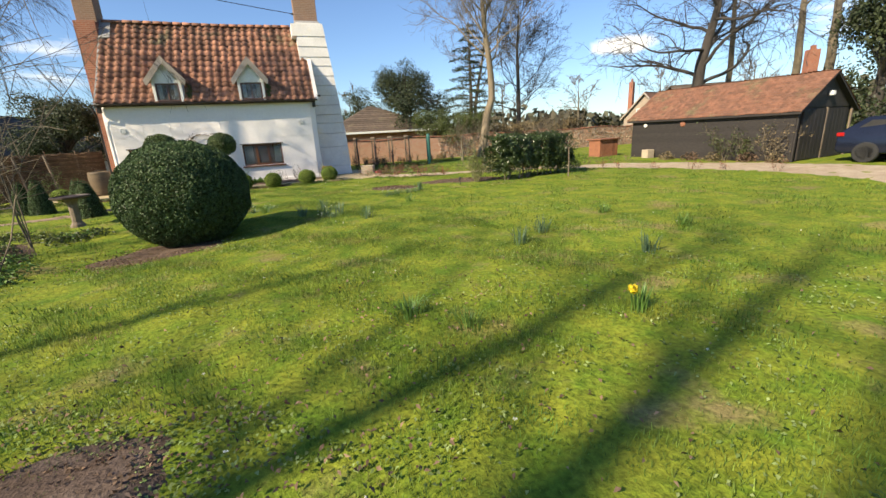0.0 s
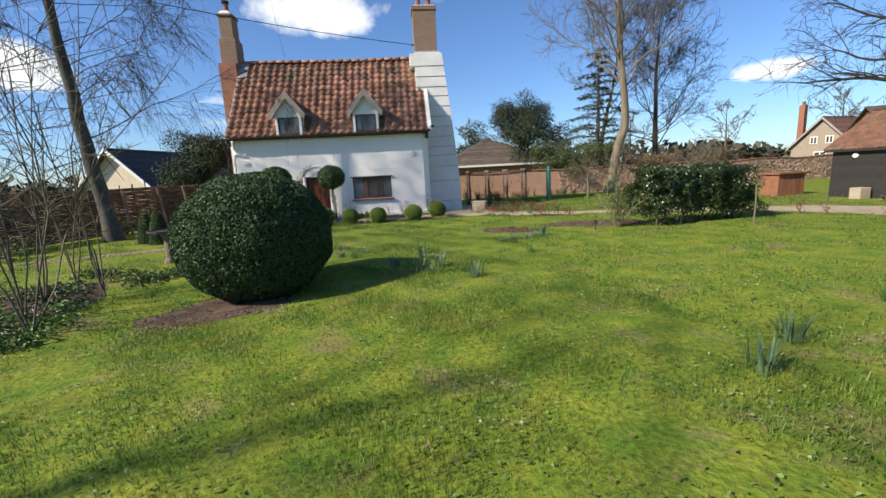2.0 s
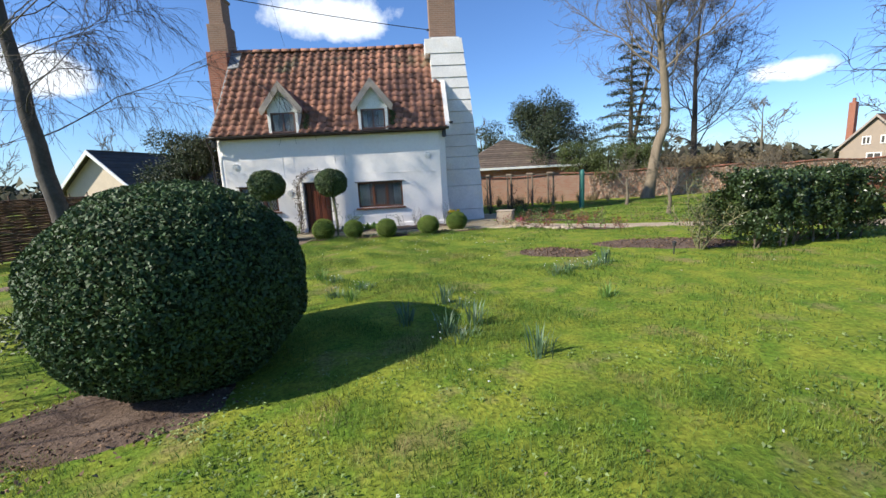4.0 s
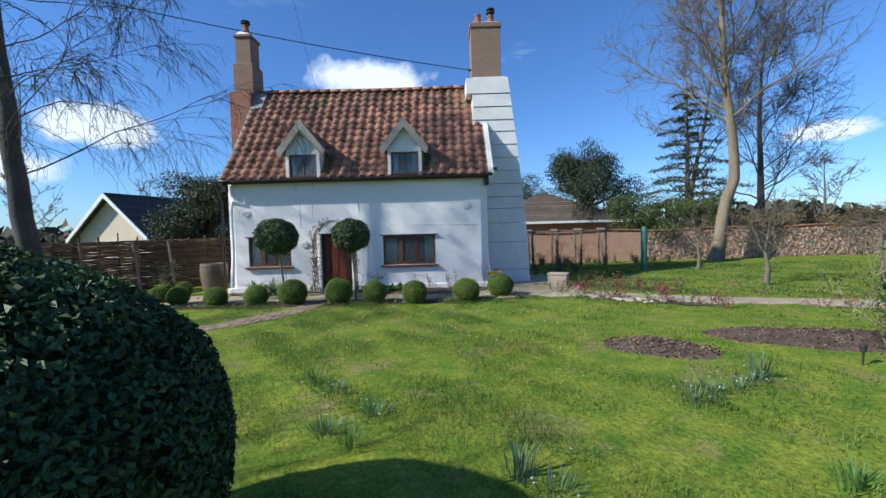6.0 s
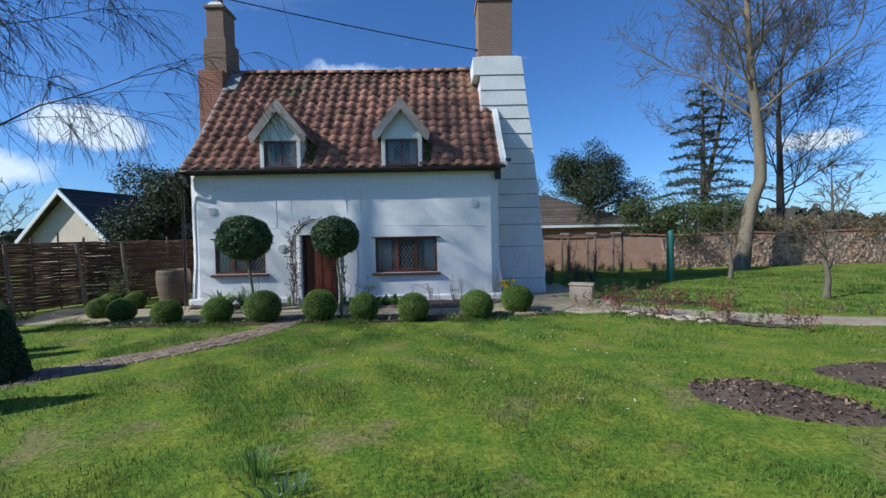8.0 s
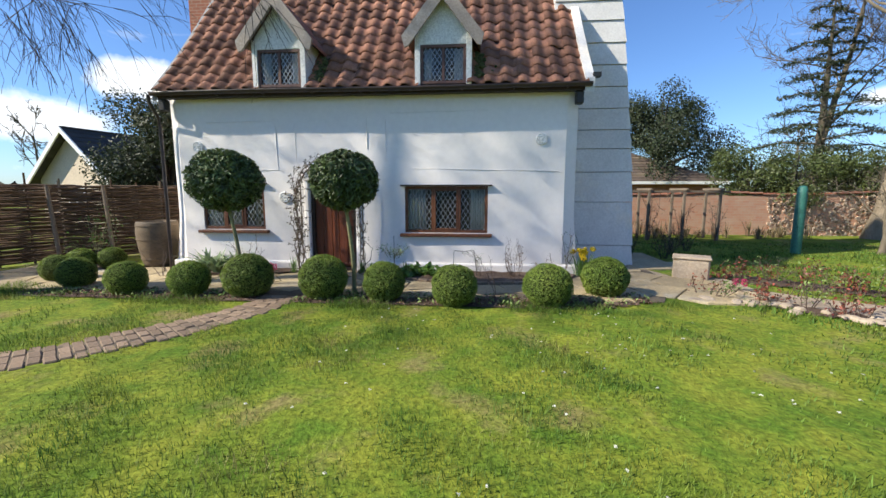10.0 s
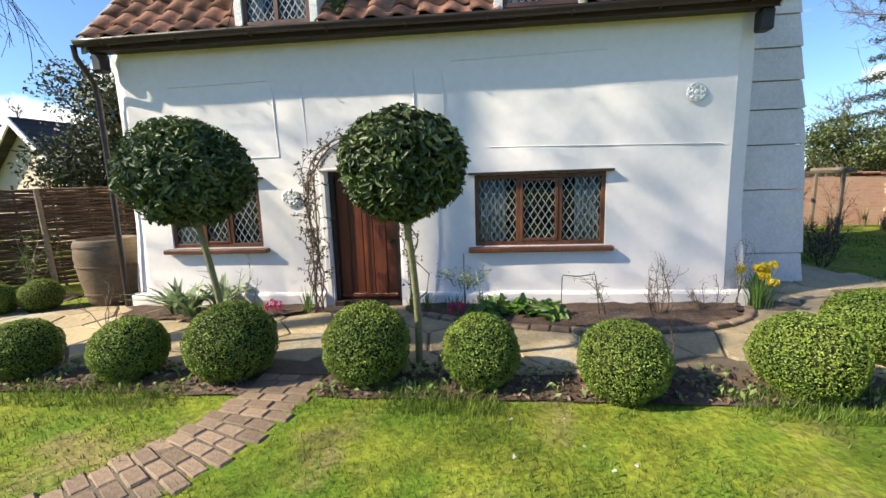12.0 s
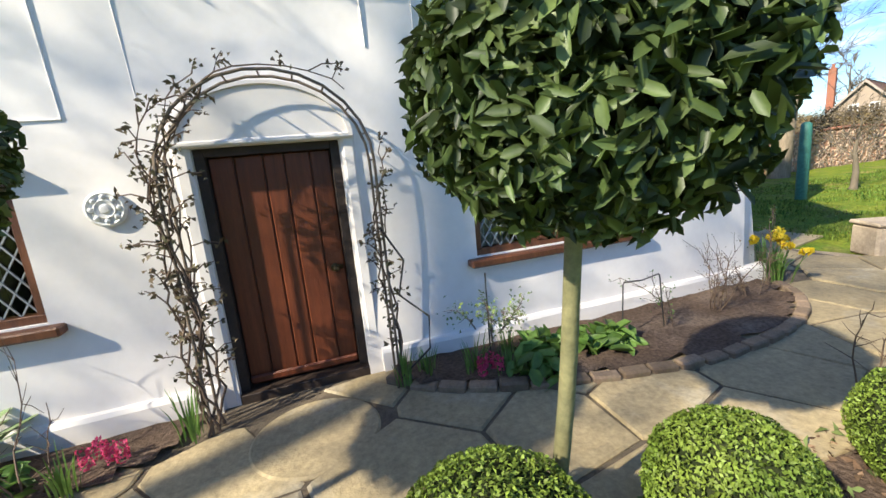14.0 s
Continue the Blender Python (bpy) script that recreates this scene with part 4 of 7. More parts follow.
for q in ((3, 2, 1, 0), (4, 5, 6, 7), (0, 1, 5, 4), (1, 2, 6, 5), (2, 3, 7, 6), (3, 0, 4, 7)):
    bm.faces.new([v[k] for k in q])
part("lead_apron", bm, LEADSHEET, stack)
boxed("shaft", (1.26, 23.18, 7.2), (2.32, 24.1, 9.05), BRICK, stack, bevel=0.01)
boxed("cap_course", (1.22, 23.14, 9.05), (2.36, 24.14, 9.22), BRICK, stack, bevel=0.01)
boxed("flaunching", (1.30, 23.22, 9.22), (2.28, 24.06, 9.27), STACK, stack, bevel=0.02)
for x, top in ((1.55, 9.62), (2.02, 9.56)):
    bm = bmesh.new()
    lathe(bm, [(0.13, 9.25), (0.125, 9.4), (0.105, top - 0.06), (0.125, top - 0.05), (0.125, top), (0.08, top)], 18, (x, 23.5))
    pot = part("chimney_pot", bm, POT, stack, smooth=False)
bm = bmesh.new()
lathe(bm, [(0.09, 9.55), (0.09, 9.66), (0.16, 9.68), (0.16, 9.70), (0.07, 9.72), (0.07, 9.78), (0.16, 9.79), (0.14, 9.83), (0.02, 9.86)], 18, (2.02, 23.5))
part("cowl", bm, BLACK, pot, "black metal cowl")
boxed("small_bracket", (1.14, 23.3, 7.55), (1.25, 23.36, 7.62), BLACK, stack)

wstack = thing("chimney_stack", (0, 0, 0), "stepped old brick gable chimney with a single pot", "chimney")
for lo, hi, mt in (((-7.52, 22.95, -0.3), (-6.75, 24.4, 6.95), BRICKRED), ((-7.46, 23.2, 6.95), (-6.74, 24.08, 8.05), BRICK), ((-7.38, 23.28, 8.05), (-6.82, 24.0, 9.0), BRICK), ((-7.43, 23.23, 9.0), (-6.77, 24.05, 9.10), BRICK)):
    boxed("shaft", lo, hi, mt, wstack, bevel=0.012)
bm = bmesh.new()
prism(bm, [(-7.38, 23.28, 9.10), (-6.82, 23.28, 9.10), (-6.95, 23.35, 9.24), (-7.25, 23.35, 9.24)], (0, 0.6, 0))
part("flaunching", bm, STACK, wstack)
bm = bmesh.new()
lathe(bm, [(0.12, 9.20), (0.11, 9.40), (0.10, 9.5), (0.12, 9.52), (0.12, 9.56), (0.08, 9.56)], 18, (-7.10, 23.6))
lathe_pot = part("chimney_pot", bm, POT, wstack)
bm = bmesh.new()
lathe(bm, [(0.08, 9.54), (0.08, 9.6), (0.17, 9.62), (0.15, 9.65), (0.07, 9.67), (0.16, 9.70), (0.02, 9.74)], 16, (-7.10, 23.6))
part("cowl", bm, BLACK, lathe_pot, "black metal cowl")
bm = bmesh.new()
prism(bm, [(-6.76, 22.9, roof_z(22.9) + 0.05), (-6.35, 22.95, roof_z(22.95) + 0.05), (-6.35, 23.55, roof_z(23.55) + 0.07), (-6.76, 23.55, roof_z(23.55) + 0.07)], (0, -0.02, 0.04))
part("flashing", bm, LEADSHEET, wstack)

# overhead wires
for a, b, sag, rad in (((1.18, 23.33, 7.6), (-30.0, 14.0, 13.5), 1.1, 0.016), ((-6.2, 30.0, 8.0), (-2.0, 6.0, 14.5), 0.3, 0.006)):
    tb = Tubes()
    tt = np.linspace(0, 1, 24)[:, None]
    pts = np.array(a) * (1 - tt) + np.array(b) * tt
    pts[:, 2] -= sag * 4 * tt[:, 0] * (1 - tt[:, 0])
    tb.add(pts, [rad] * 24, 5)
    tagged(tb.done("telephone_wire", BLACK), "thin black overhead telephone wire", "cable", "overhead wires")

# ---- terrace: flags, brick edging, planting strip ----
def clip_cell(poly, a, b):
    """Keep the side of a polygon nearer to a than to b."""
    mid, nrm = (a + b) / 2, b - a
    out = []
    for p, q in zip(poly, np.roll(poly, -1, axis=0)):
        dp, dq = np.dot(p - mid, nrm), np.dot(q - mid, nrm)
        if dp <= 0:
            out.append(p)
        if dp * dq < 0:
            out.append(p + (q - p) * dp / (dp - dq))
    return np.array(out) if len(out) > 2 else None


def inside_convex(poly, centre, gap):
    """Shrink a cell by a joint and ease its corners."""
    r = []
    for p in poly:
        d = p - centre
        ln = np.linalg.norm(d)
        r.append(centre + d * max(0.2, (ln - gap * 1.3) / ln))
    return np.array(r)


terrace = thing("terrace", (0, 0, 0), "sandstone crazy-paved terrace along the cottage front", "terrace")
terrace["kind"] = "structure"
bm = bmesh.new()
prism(bm, [(-9.2, 19.6, -0.135), (-8.2, 18.85, -0.135), (-3.9, 18.8, -0.135), (2.4, 18.9, -0.135), (3.1, 20.3, -0.135), (3.3, 24.0, -0.135), (1.6, 24.0, -0.135), (1.5, 20.92, -0.135), (-9.2, 20.92, -0.135)], (0, 0, 0.03))
part("bedding", bm, JOINT, terrace)
srng = np.random.default_rng(21)
seeds = []
for xx in np.arange(-9.0, 3.0, 0.78):
    for yy in np.arange(18.95, 21.2, 0.66):
        seeds.append((xx + srng.uniform(-0.27, 0.27) + (0.36 if int(round(yy / 0.66)) % 2 else 0), yy + srng.uniform(-0.2, 0.2)))
for yy in np.arange(21.4, 24.0, 0.7):
    for xx in (1.9, 2.6, 3.2):
        seeds.append((xx + srng.uniform(-0.2, 0.2), yy + srng.uniform(-0.2, 0.2)))
seeds = np.array(seeds)
ROUND = np.array([-3.28, 20.25])


def slab_ok(c):
    x, y = c
    if x > 1.75:
        return 19.0 < y and x < 3.3
    return 18.78 < y < 20.85


for k, s in enumerate(seeds):
    if not slab_ok(s) or np.linalg.norm(s - ROUND) < 0.40:
        continue
    cell = np.array([s + d for d in ((-1, -1), (1, -1), (1, 1), (-1, 1))])
    order = np.argsort(np.linalg.norm(seeds - s, axis=1))[1:16]
    for o in order:
        cell = clip_cell(cell, s, seeds[o])
        if cell is None:
            break
    if cell is None:
        continue
    cell[:, 1] = np.clip(cell[:, 1], 18.85, 24)
    if s[0] < 1.6:
        cell[:, 1] = np.clip(cell[:, 1], 18.85, 20.86)
    d = cell - ROUND
    ln = np.linalg.norm(d, axis=1, keepdims=True)
    cell = np.where(ln < 0.42, ROUND + d / np.maximum(ln, 1e-6) * 0.42, cell)
    cell = inside_convex(cell, s, 0.014)
    bm = bmesh.new()
    h = -0.088 + srng.uniform(-0.004, 0.004)
    tilt = srng.normal(0, 0.006, 2)
    low_ring = [bm.verts.new((p[0], p[1], -0.12)) for p in cell]
    mid_ring = [bm.verts.new((p[0], p[1], h - 0.010)) for p in cell]
    top_ring = [bm.verts.new((*(s + (p - s) * 0.965), h + np.dot(tilt, p - s))) for p in cell]
    n = len(cell)
    for a, b in ((low_ring, mid_ring), (mid_ring, top_ring)):
        for q in range(n):
            bm.faces.new((a[q], a[(q + 1) % n], b[(q + 1) % n], b[q]))
    bm.faces.new(top_ring)
    part("flagstone", bm, SLAB, terrace)
bm = bmesh.new()
lathe(bm, [(0.40, -0.12), (0.40, -0.095), (0.385, -0.086)], 36, tuple(ROUND))
part("round_flagstone", bm, SLAB, terrace, "circular sandstone flag before the door")


def ground_strip(name, outline, z, label, lump=0.02, material=None):
    """A planted strip: an outline filled with a bumpy sheet."""
    outline = np.array(outline)
    x0, y0 = outline.min(0)
    x1, y1 = outline.max(0)
    xs, ys = np.arange(x0, x1 + 0.1, 0.1), np.arange(y0, y1 + 0.1, 0.1)

    def within(x, y):
        c = False
        for (ax, ay), (bx, by) in zip(outline, np.roll(outline, -1, axis=0)):
            if (ay > y) != (by > y) and x < (bx - ax) * (y - ay) / (by - ay) + ax:
                c = not c
        return c

    bm = bmesh.new()
    vs = {}

    def vv(i, j):
        if (i, j) not in vs:
            x, y = xs[i], ys[j]
            vs[i, j] = bm.verts.new((x + 0.02 * noise.noise(Vector((x * 6, y * 6, 1))), y + 0.03 * noise.noise(Vector((x * 4, y * 4, 9))), z + lump * noise.noise(Vector((x * 5, y * 5, 0))) + 0.5 * lump * noise.noise(Vector((x * 17, y * 17, 0)))))
        return vs[i, j]

    for i in range(len(xs) - 1):
        for j in range(len(ys) - 1):
            if within(xs[i] + 0.05, ys[j] + 0.05):
                bm.faces.new((vv(i, j), vv(i + 1, j), vv(i + 1, j + 1), vv(i, j + 1)))
    return tagged(part(name, bm, material or SOIL, smooth=True), label, "flower bed", kind="structure")


ground_strip("soil_bed", [(-9.0, 19.2), (-7.6, 18.45), (-3.75, 18.42), (-3.75, 18.95), (-7.4, 19.0), (-8.3, 20.0), (-8.3, 21.6), (-9.3, 21.6)], -0.104, "dark soil strip under a row of box balls")
ground_strip("soil_bed", [(-3.1, 18.42), (1.4, 18.45), (2.3, 18.9), (2.3, 19.5), (1.3, 19.12), (0.9, 18.95), (-3.1, 18.98)], -0.104, "dark soil strip under a row of box balls")
ground_strip("soil_bed", [(-2.66, 20.82), (-2.6, 20.45), (-1.5, 20.02), (-0.4, 19.82), (0.6, 19.95), (1.2, 20.3), (1.45, 20.82)], -0.055, "curved bed of dark soil below the window", 0.03)
ground_strip("soil_bed", [(-6.7, 20.82), (-6.6, 20.35), (-5.3, 20.1), (-4.2, 20.4), (-3.98, 20.82)], -0.06, "planted bed of soil against the wall", 0.03)
ground_strip("soil_bed", [(3.2, 19.4), (4.4, 18.1), (6.2, 17.0), (6.3, 17.3), (4.7, 18.45), (3.6, 19.7)], -0.10, "rose border soil beside the gravel path", 0.03)
ground_strip("soil_bed", [(4.2, 20.5), (6.6, 19.1), (6.8, 19.4), (4.6, 21.3)], -0.10, "rose border soil beside the far lawn", 0.03)

edge_data = []
for s in range(2):
    bm = bmesh.new()
    box(bm, (-0.10, -0.05, -0.05), (0.10, 0.05, 0.035), 0.012)
    me = bpy.data.meshes.new("edging_brick")
    bm.to_mesh(me)
    bm.free()
    me.materials.append(PAVER)
    edge_data.append(me)
edging = thing("bed_edging", (0, 0, 0), "curved row of worn brick edging round the flower bed", "edging")
ep, et = along(np.array([(-2.66, 20.6), (-2.4, 20.32), (-1.5, 19.96), (-0.4, 19.76), (0.6, 19.88), (1.25, 20.25), (1.5, 20.7)]), 0.215)
for p, t in zip(ep, et):
    ob = new("edging_brick", edge_data[0])
    ob.parent = edging
    ob.matrix_basis = pose(p[0], p[1], -0.075 + rng.normal(0, 0.006), 0, 0, math.degrees(math.atan2(t[1], t[0])) + rng.normal(0, 3))

# brick path across the lawn
paved = thing("brick_path", (0, 0, 0), "worn red brick garden path across the lawn", "path")
paved["kind"] = "structure"
bed_strip = ribbon("path_bed", PATH, 0.31, 0.006, JOINT, 0.2)
bed_strip.parent = paved
pp, pt = along(PATH, 0.112)
for k, (p, t) in enumerate(zip(pp, pt)):
    ang = math.degrees(math.atan2(t[1], t[0]))
    if k > 72:
        break
    for c in (-1, 0, 1):
        off = c * 0.207 + (0.025 if k % 2 else -0.025)
        x, y = p[0] - t[1] * off, p[1] + t[0] * off
        ob = new("brick", edge_data[1])
        ob.parent = paved
        ob.matrix_basis = pose(x, y, g1(x, y) - 0.022 + rng.normal(0, 0.003), rng.normal(0, 1), rng.normal(0, 1), ang + 90 + rng.normal(0, 1.5)) @ Matrix.Diagonal((1.01, 1.08, 1, 1))


# ---- clipped bushes ----
def ball_leaves(n, radii, leaf, amp, seed, flat=0.0, shell=0.10, spread=0.7):
    """Leaf cards on an uneven ellipsoid shell; base sits at z = 0."""
    d = on_ball(n)
    r = 1 + lumps(d, 2.2, amp, seed) + lumps(d, 6.0, amp * 0.6, seed + 3)
    r = r * (1 - rng.random(n) ** 2 * shell)
    p = d * r[:, None] * np.array(radii)
    p[:, 2] = np.maximum(p[:, 2], -radii[2] * (1 - flat))
    p[:, 2] += radii[2] * (1 - flat)
    return leaf_cards(p, d, leaf, leaf * 0.55, spread)


def ball_core(radii, flat, shrink, amp, seed, sub=4):
    bm = bmesh.new()
    bmesh.ops.create_icosphere(bm, subdivisions=sub, radius=1.0)
    for v in bm.verts:
        r = shrink * (1 + amp * noise.noise(v.co * 2.2 + Vector((seed, seed * 1.7, seed * 0.3))))
        v.co = Vector((v.co.x * r * radii[0], v.co.y * r * radii[1], max(v.co.z * r * radii[2], -radii[2] * (1 - flat)) + radii[2] * (1 - flat)))
    return bm


def clipped_ball(name, at, radii, n, leaf, leaf_mat, amp, seed, flat, label, category, group="", rz=0.0):
    ob = thing(name, at, label, category, group, rz)
    # solid dark filler, painted as the shade behind the leaf cards
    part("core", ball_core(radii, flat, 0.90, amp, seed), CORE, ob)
    v, f = ball_leaves(n, radii, leaf, amp, seed, flat)
    arrays("foliage", v, f, leaf_mat, ob)
    tb = Tubes()
    tb.add([(0, 0, -0.12), (0.01, 0, 0.05), (0, 0.01, radii[2] * 0.5)], [0.03, 0.025, 0.02], 6)
    tb.done("stem", BARK, ob)
    return ob


BALLS = ((-8.1, 19.55, 0.27, 0.26), (-7.25, 19.10, 0.29, 0.28), (-8.6, 20.5, 0.27, 0.25), (-8.15, 20.75, 0.26, 0.25), (-6.02, 18.76, 0.30, 0.28), (-4.93, 18.76, 0.31, 0.29), (-3.97, 18.80, 0.385, 0.36), (-2.73, 18.77, 0.37, 0.36), (-1.77, 18.72, 0.315, 0.315), (-0.69, 18.56, 0.335, 0.315), (0.66, 18.66, 0.36, 0.325), (1.64, 19.28, 0.36, 0.33))
protos = []
for s in range(3):
    x, y, r, h = BALLS[6 + s]
    protos.append(clipped_ball("box_ball", (x, y, FLOOR), (r, r, h), 13500, 0.021, BOXLEAF, 0.07, 11.0 * s + 2, 0.12, "round clipped green box ball in dark soil", "box ball", "row of box balls"))
for k, (x, y, r, h) in enumerate(BALLS):
    if 6 <= k < 9:
        continue
    base = protos[k % 3]
    br = BALLS[6 + k % 3]
    c = copy_thing(base, pose(x, y, FLOOR, 0, 0, 40.0 * k + 25))
    c.scale = (r / br[2], r / br[2], h / br[3])

clipped_ball("clipped_yew", (-2.0, 9.4, -0.22), (1.18, 1.17, 1.03), 60000, 0.042, YEWLEAF, 0.04, 4.0, 0.05, "large dense dark green clipped evergreen ball on the lawn", "topiary")


def cone(at, r, h, seed):
    ob = thing("topiary_cone", at, "narrow dark green clipped yew cone on the lawn", "topiary", "yew cones")
    n = 5200
    u = 1 - np.sqrt(rng.random(n))
    a = rng.random(n) * 2 * np.pi
    rad = r * np.sqrt(np.clip(1 - u, 0, 1)) * (1 + 0.06 * np.sin(3 * a + seed)) * (1 - 0.08 * rng.random(n))
    p = np.stack([rad * np.cos(a), rad * np.sin(a), u * h], 1)
    d = np.stack([np.cos(a), np.sin(a), np.full(n, 0.4)], 1)
    v, f = leaf_cards(p, d, 0.035, 0.018, 0.7)
    arrays("foliage", v, f, YEWLEAF, ob)
    # dark solid that stands in for the cone's shaded inside
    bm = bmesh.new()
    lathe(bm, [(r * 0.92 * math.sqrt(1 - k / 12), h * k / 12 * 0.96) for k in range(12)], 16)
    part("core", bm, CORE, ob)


for k, (x, y, r, h) in enumerate(((-5.35, 14.05, 0.36, 1.05), (-5.95, 15.25, 0.36, 1.1), (-7.3, 16.1, 0.33, 1.1), (-7.9, 16.5, 0.3, 1.05))):
    cone((x, y, g1(x, y)), r, h, k)


# ---- bay standards ----
def bay(at, r, zc, lean, n, label):
    ob = thing("bay_standard", at, label, "bay tree", "bay standards by the door")
    tb = Tubes()
    tt = np.linspace(0, 1, 9)
    top = np.array([lean[0], lean[1], zc])
    pts = tt[:, None] * top + np.stack([0.02 * np.sin(5 * tt), 0.015 * np.sin(4 * tt + 1), 0 * tt], 1)
    pts[:, :2] *= 1.0
    tb.add(pts, np.linspace(0.036, 0.026, 9), 9)
    tb.done("trunk", STEM, ob, "straight pale green-brown trunk")
    tb = Tubes()
    for _ in range(70):
        d = on_ball(1)[0]
        tb.add([top - (0, 0, 0.25), top + d * r * 0.5, top + d * r * 0.95], [0.012, 0.008, 0.004], 4)
    tb.done("twigs", STEM, ob)
    d = on_ball(n)
    rr = (0.70 + 0.36 * rng.random(n)) * (1 + lumps(d, 2.5, 0.10, r * 9)) * r
    p = top + d * rr[:, None] * np.array([1, 1, 0.86])
    up = d * 0.8 + np.array([0, 0, 0.5])
    v, f = leaf_cards(p, up, 0.074, 0.026, 0.6, 0.12, True)
    arrays("crown", v, f, BAYLEAF, ob)
    # added dark ball: painted shade in the gaps of the crown
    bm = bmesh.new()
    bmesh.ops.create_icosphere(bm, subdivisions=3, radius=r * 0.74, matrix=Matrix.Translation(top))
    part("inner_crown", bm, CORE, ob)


bay((-4.40, 19.35, FLOOR + 0.02), 0.56, 1.80, (-0.12, -0.1), 13000, "dark green bay tree clipped to a ball on a bare stem")
bay((-2.34, 19.06, FLOOR + 0.02), 0.485, 1.78, (-0.01, -0.27), 12500, "glossy green bay tree clipped to a ball on a bare stem")

# ---- barrel, arch with climber ----
barrel = thing("rain_barrel", (-7.38, 21.15, FLOOR), "tall brown clay-coloured tapering barrel on the terrace", "barrel")
bm = bmesh.new()
lathe(bm, [(0.28, 0.0), (0.32, 0.10), (0.385, 0.45), (0.41, 0.75), (0.395, 0.96), (0.375, 1.0), (0.345, 1.0), (0.36, 0.9), (0.32, 0.5)], 36)
part("body", bm, URN, barrel, smooth=True)
for z, r in ((0.20, 0.345), (0.62, 0.405), (0.91, 0.402)):
    bm = bmesh.new()
    lathe(bm, [(r - 0.01, z - 0.015), (r + 0.006, z - 0.012), (r + 0.006, z + 0.012), (r - 0.01, z + 0.015)], 36)
    part("hoop", bm, URN, barrel)

arch_t = thing("rose_arch", (0, 0, 0), "thin metal arch with a bare climbing rose round the door", "rose arch")
AX, AR, SPRING, RISE = -3.29, 0.63, 1.56, 0.58
for yy in (20.56, 20.76):
    tb = Tubes()
    pts = [(AX - AR, yy, FLOOR + 0.02), (AX - AR, yy, 0.9), (AX - AR, yy, SPRING)] + [(AX - AR * math.cos(a), yy, SPRING + RISE * math.sin(a)) for a in np.linspace(0.2, math.pi - 0.2, 12)] + [(AX + AR, yy, SPRING), (AX + AR, yy, 0.9), (AX + AR, yy, FLOOR + 0.02)]
    tb.add(pts, [0.010] * len(pts), 6)
    tb.done("hoop", POLE, arch_t)
for k in range(11):
    a = math.pi * k / 10
    bmx, bmz = AX - AR * math.cos(a), SPRING + RISE * math.sin(a)
    tb = Tubes()
    tb.add([(bmx, 20.56, bmz), (bmx, 20.66, bmz), (bmx, 20.76, bmz)], [0.006] * 3, 5)
    tb.done("rung", POLE, arch_t)


def climber(name, side, count, top, spread):
    tb = Tubes()
    tips = []
    for k in range(count):
        ph = rng.uniform(0, 6)
        end = rng.uniform(0.45, 1.0) * top
        path = []
        for s in np.linspace(0, end, 26):
            if s < 1.68:
                x, z = AX + side * AR, FLOOR + s
            else:
                a = min((s - 1.68) / 0.75, 2.4)
                x, z = AX + side * AR * math.cos(a), SPRING + (RISE + 0.05) * math.sin(a)
            path.append((x + spread * math.sin(5 * s + ph) + rng.normal(0, 0.012), 20.64 + 0.08 * math.sin(4 * s + 2 * ph) - 0.03, z + 0.05 * math.sin(3 * s + ph)))
        tb.add(path, np.linspace(0.0095, 0.004, 26), 5)
        for q in range(4, 26):
            if rng.random() < 0.75:
                d = on_ball(1)[0] * rng.uniform(0.08, 0.20)
                d[1] *= 0.6
                d[2] = abs(d[2]) * 0.8
                p0 = np.array(path[q])
                tb.add([p0, p0 + d * 0.5 + (0, 0, 0.02), p0 + d], [0.005, 0.004, 0.003], 4)
                tips += [p0 + d, p0 + d * 0.7]
    tb.done(name, ROSESTEM, arch_t, "bare brown rose stem")
    tips = np.repeat(np.array(tips), 3, axis=0) + rng.normal(0, 0.02, (len(tips) * 3, 3))
    v, f = leaf_cards(tips, np.tile([0, -0.6, 0.6], (len(tips), 1)), 0.042, 0.025, 0.8)
    arrays("rose_leaves", v, f, mat("rose_leaf", (0.10, 0.10, 0.045), (0.15, 0.10, 0.06), 5.0, 0.6, 0, 20.0, island=0.4, trans=0.2), arch_t)["kind"] = "stuff"


climber("rose_stem", -1, 7, 3.5, 0.07)
climber("rose_stem", 1, 2, 2.2, 0.05)
tb = Tubes()
tb.add([(AX + AR, 20.5, 0.0), (AX + AR + 0.22, 20.45, 0.2), (AX + AR + 0.25, 20.5, 0.42), (AX + AR + 0.05, 20.5, 0.62), (AX + AR + 0.12, 20.55, 0.85), (AX + AR - 0.02, 20.55, 1.1)], [0.008] * 6, 5)
tb.done("rose_stem", BLACK, arch_t)


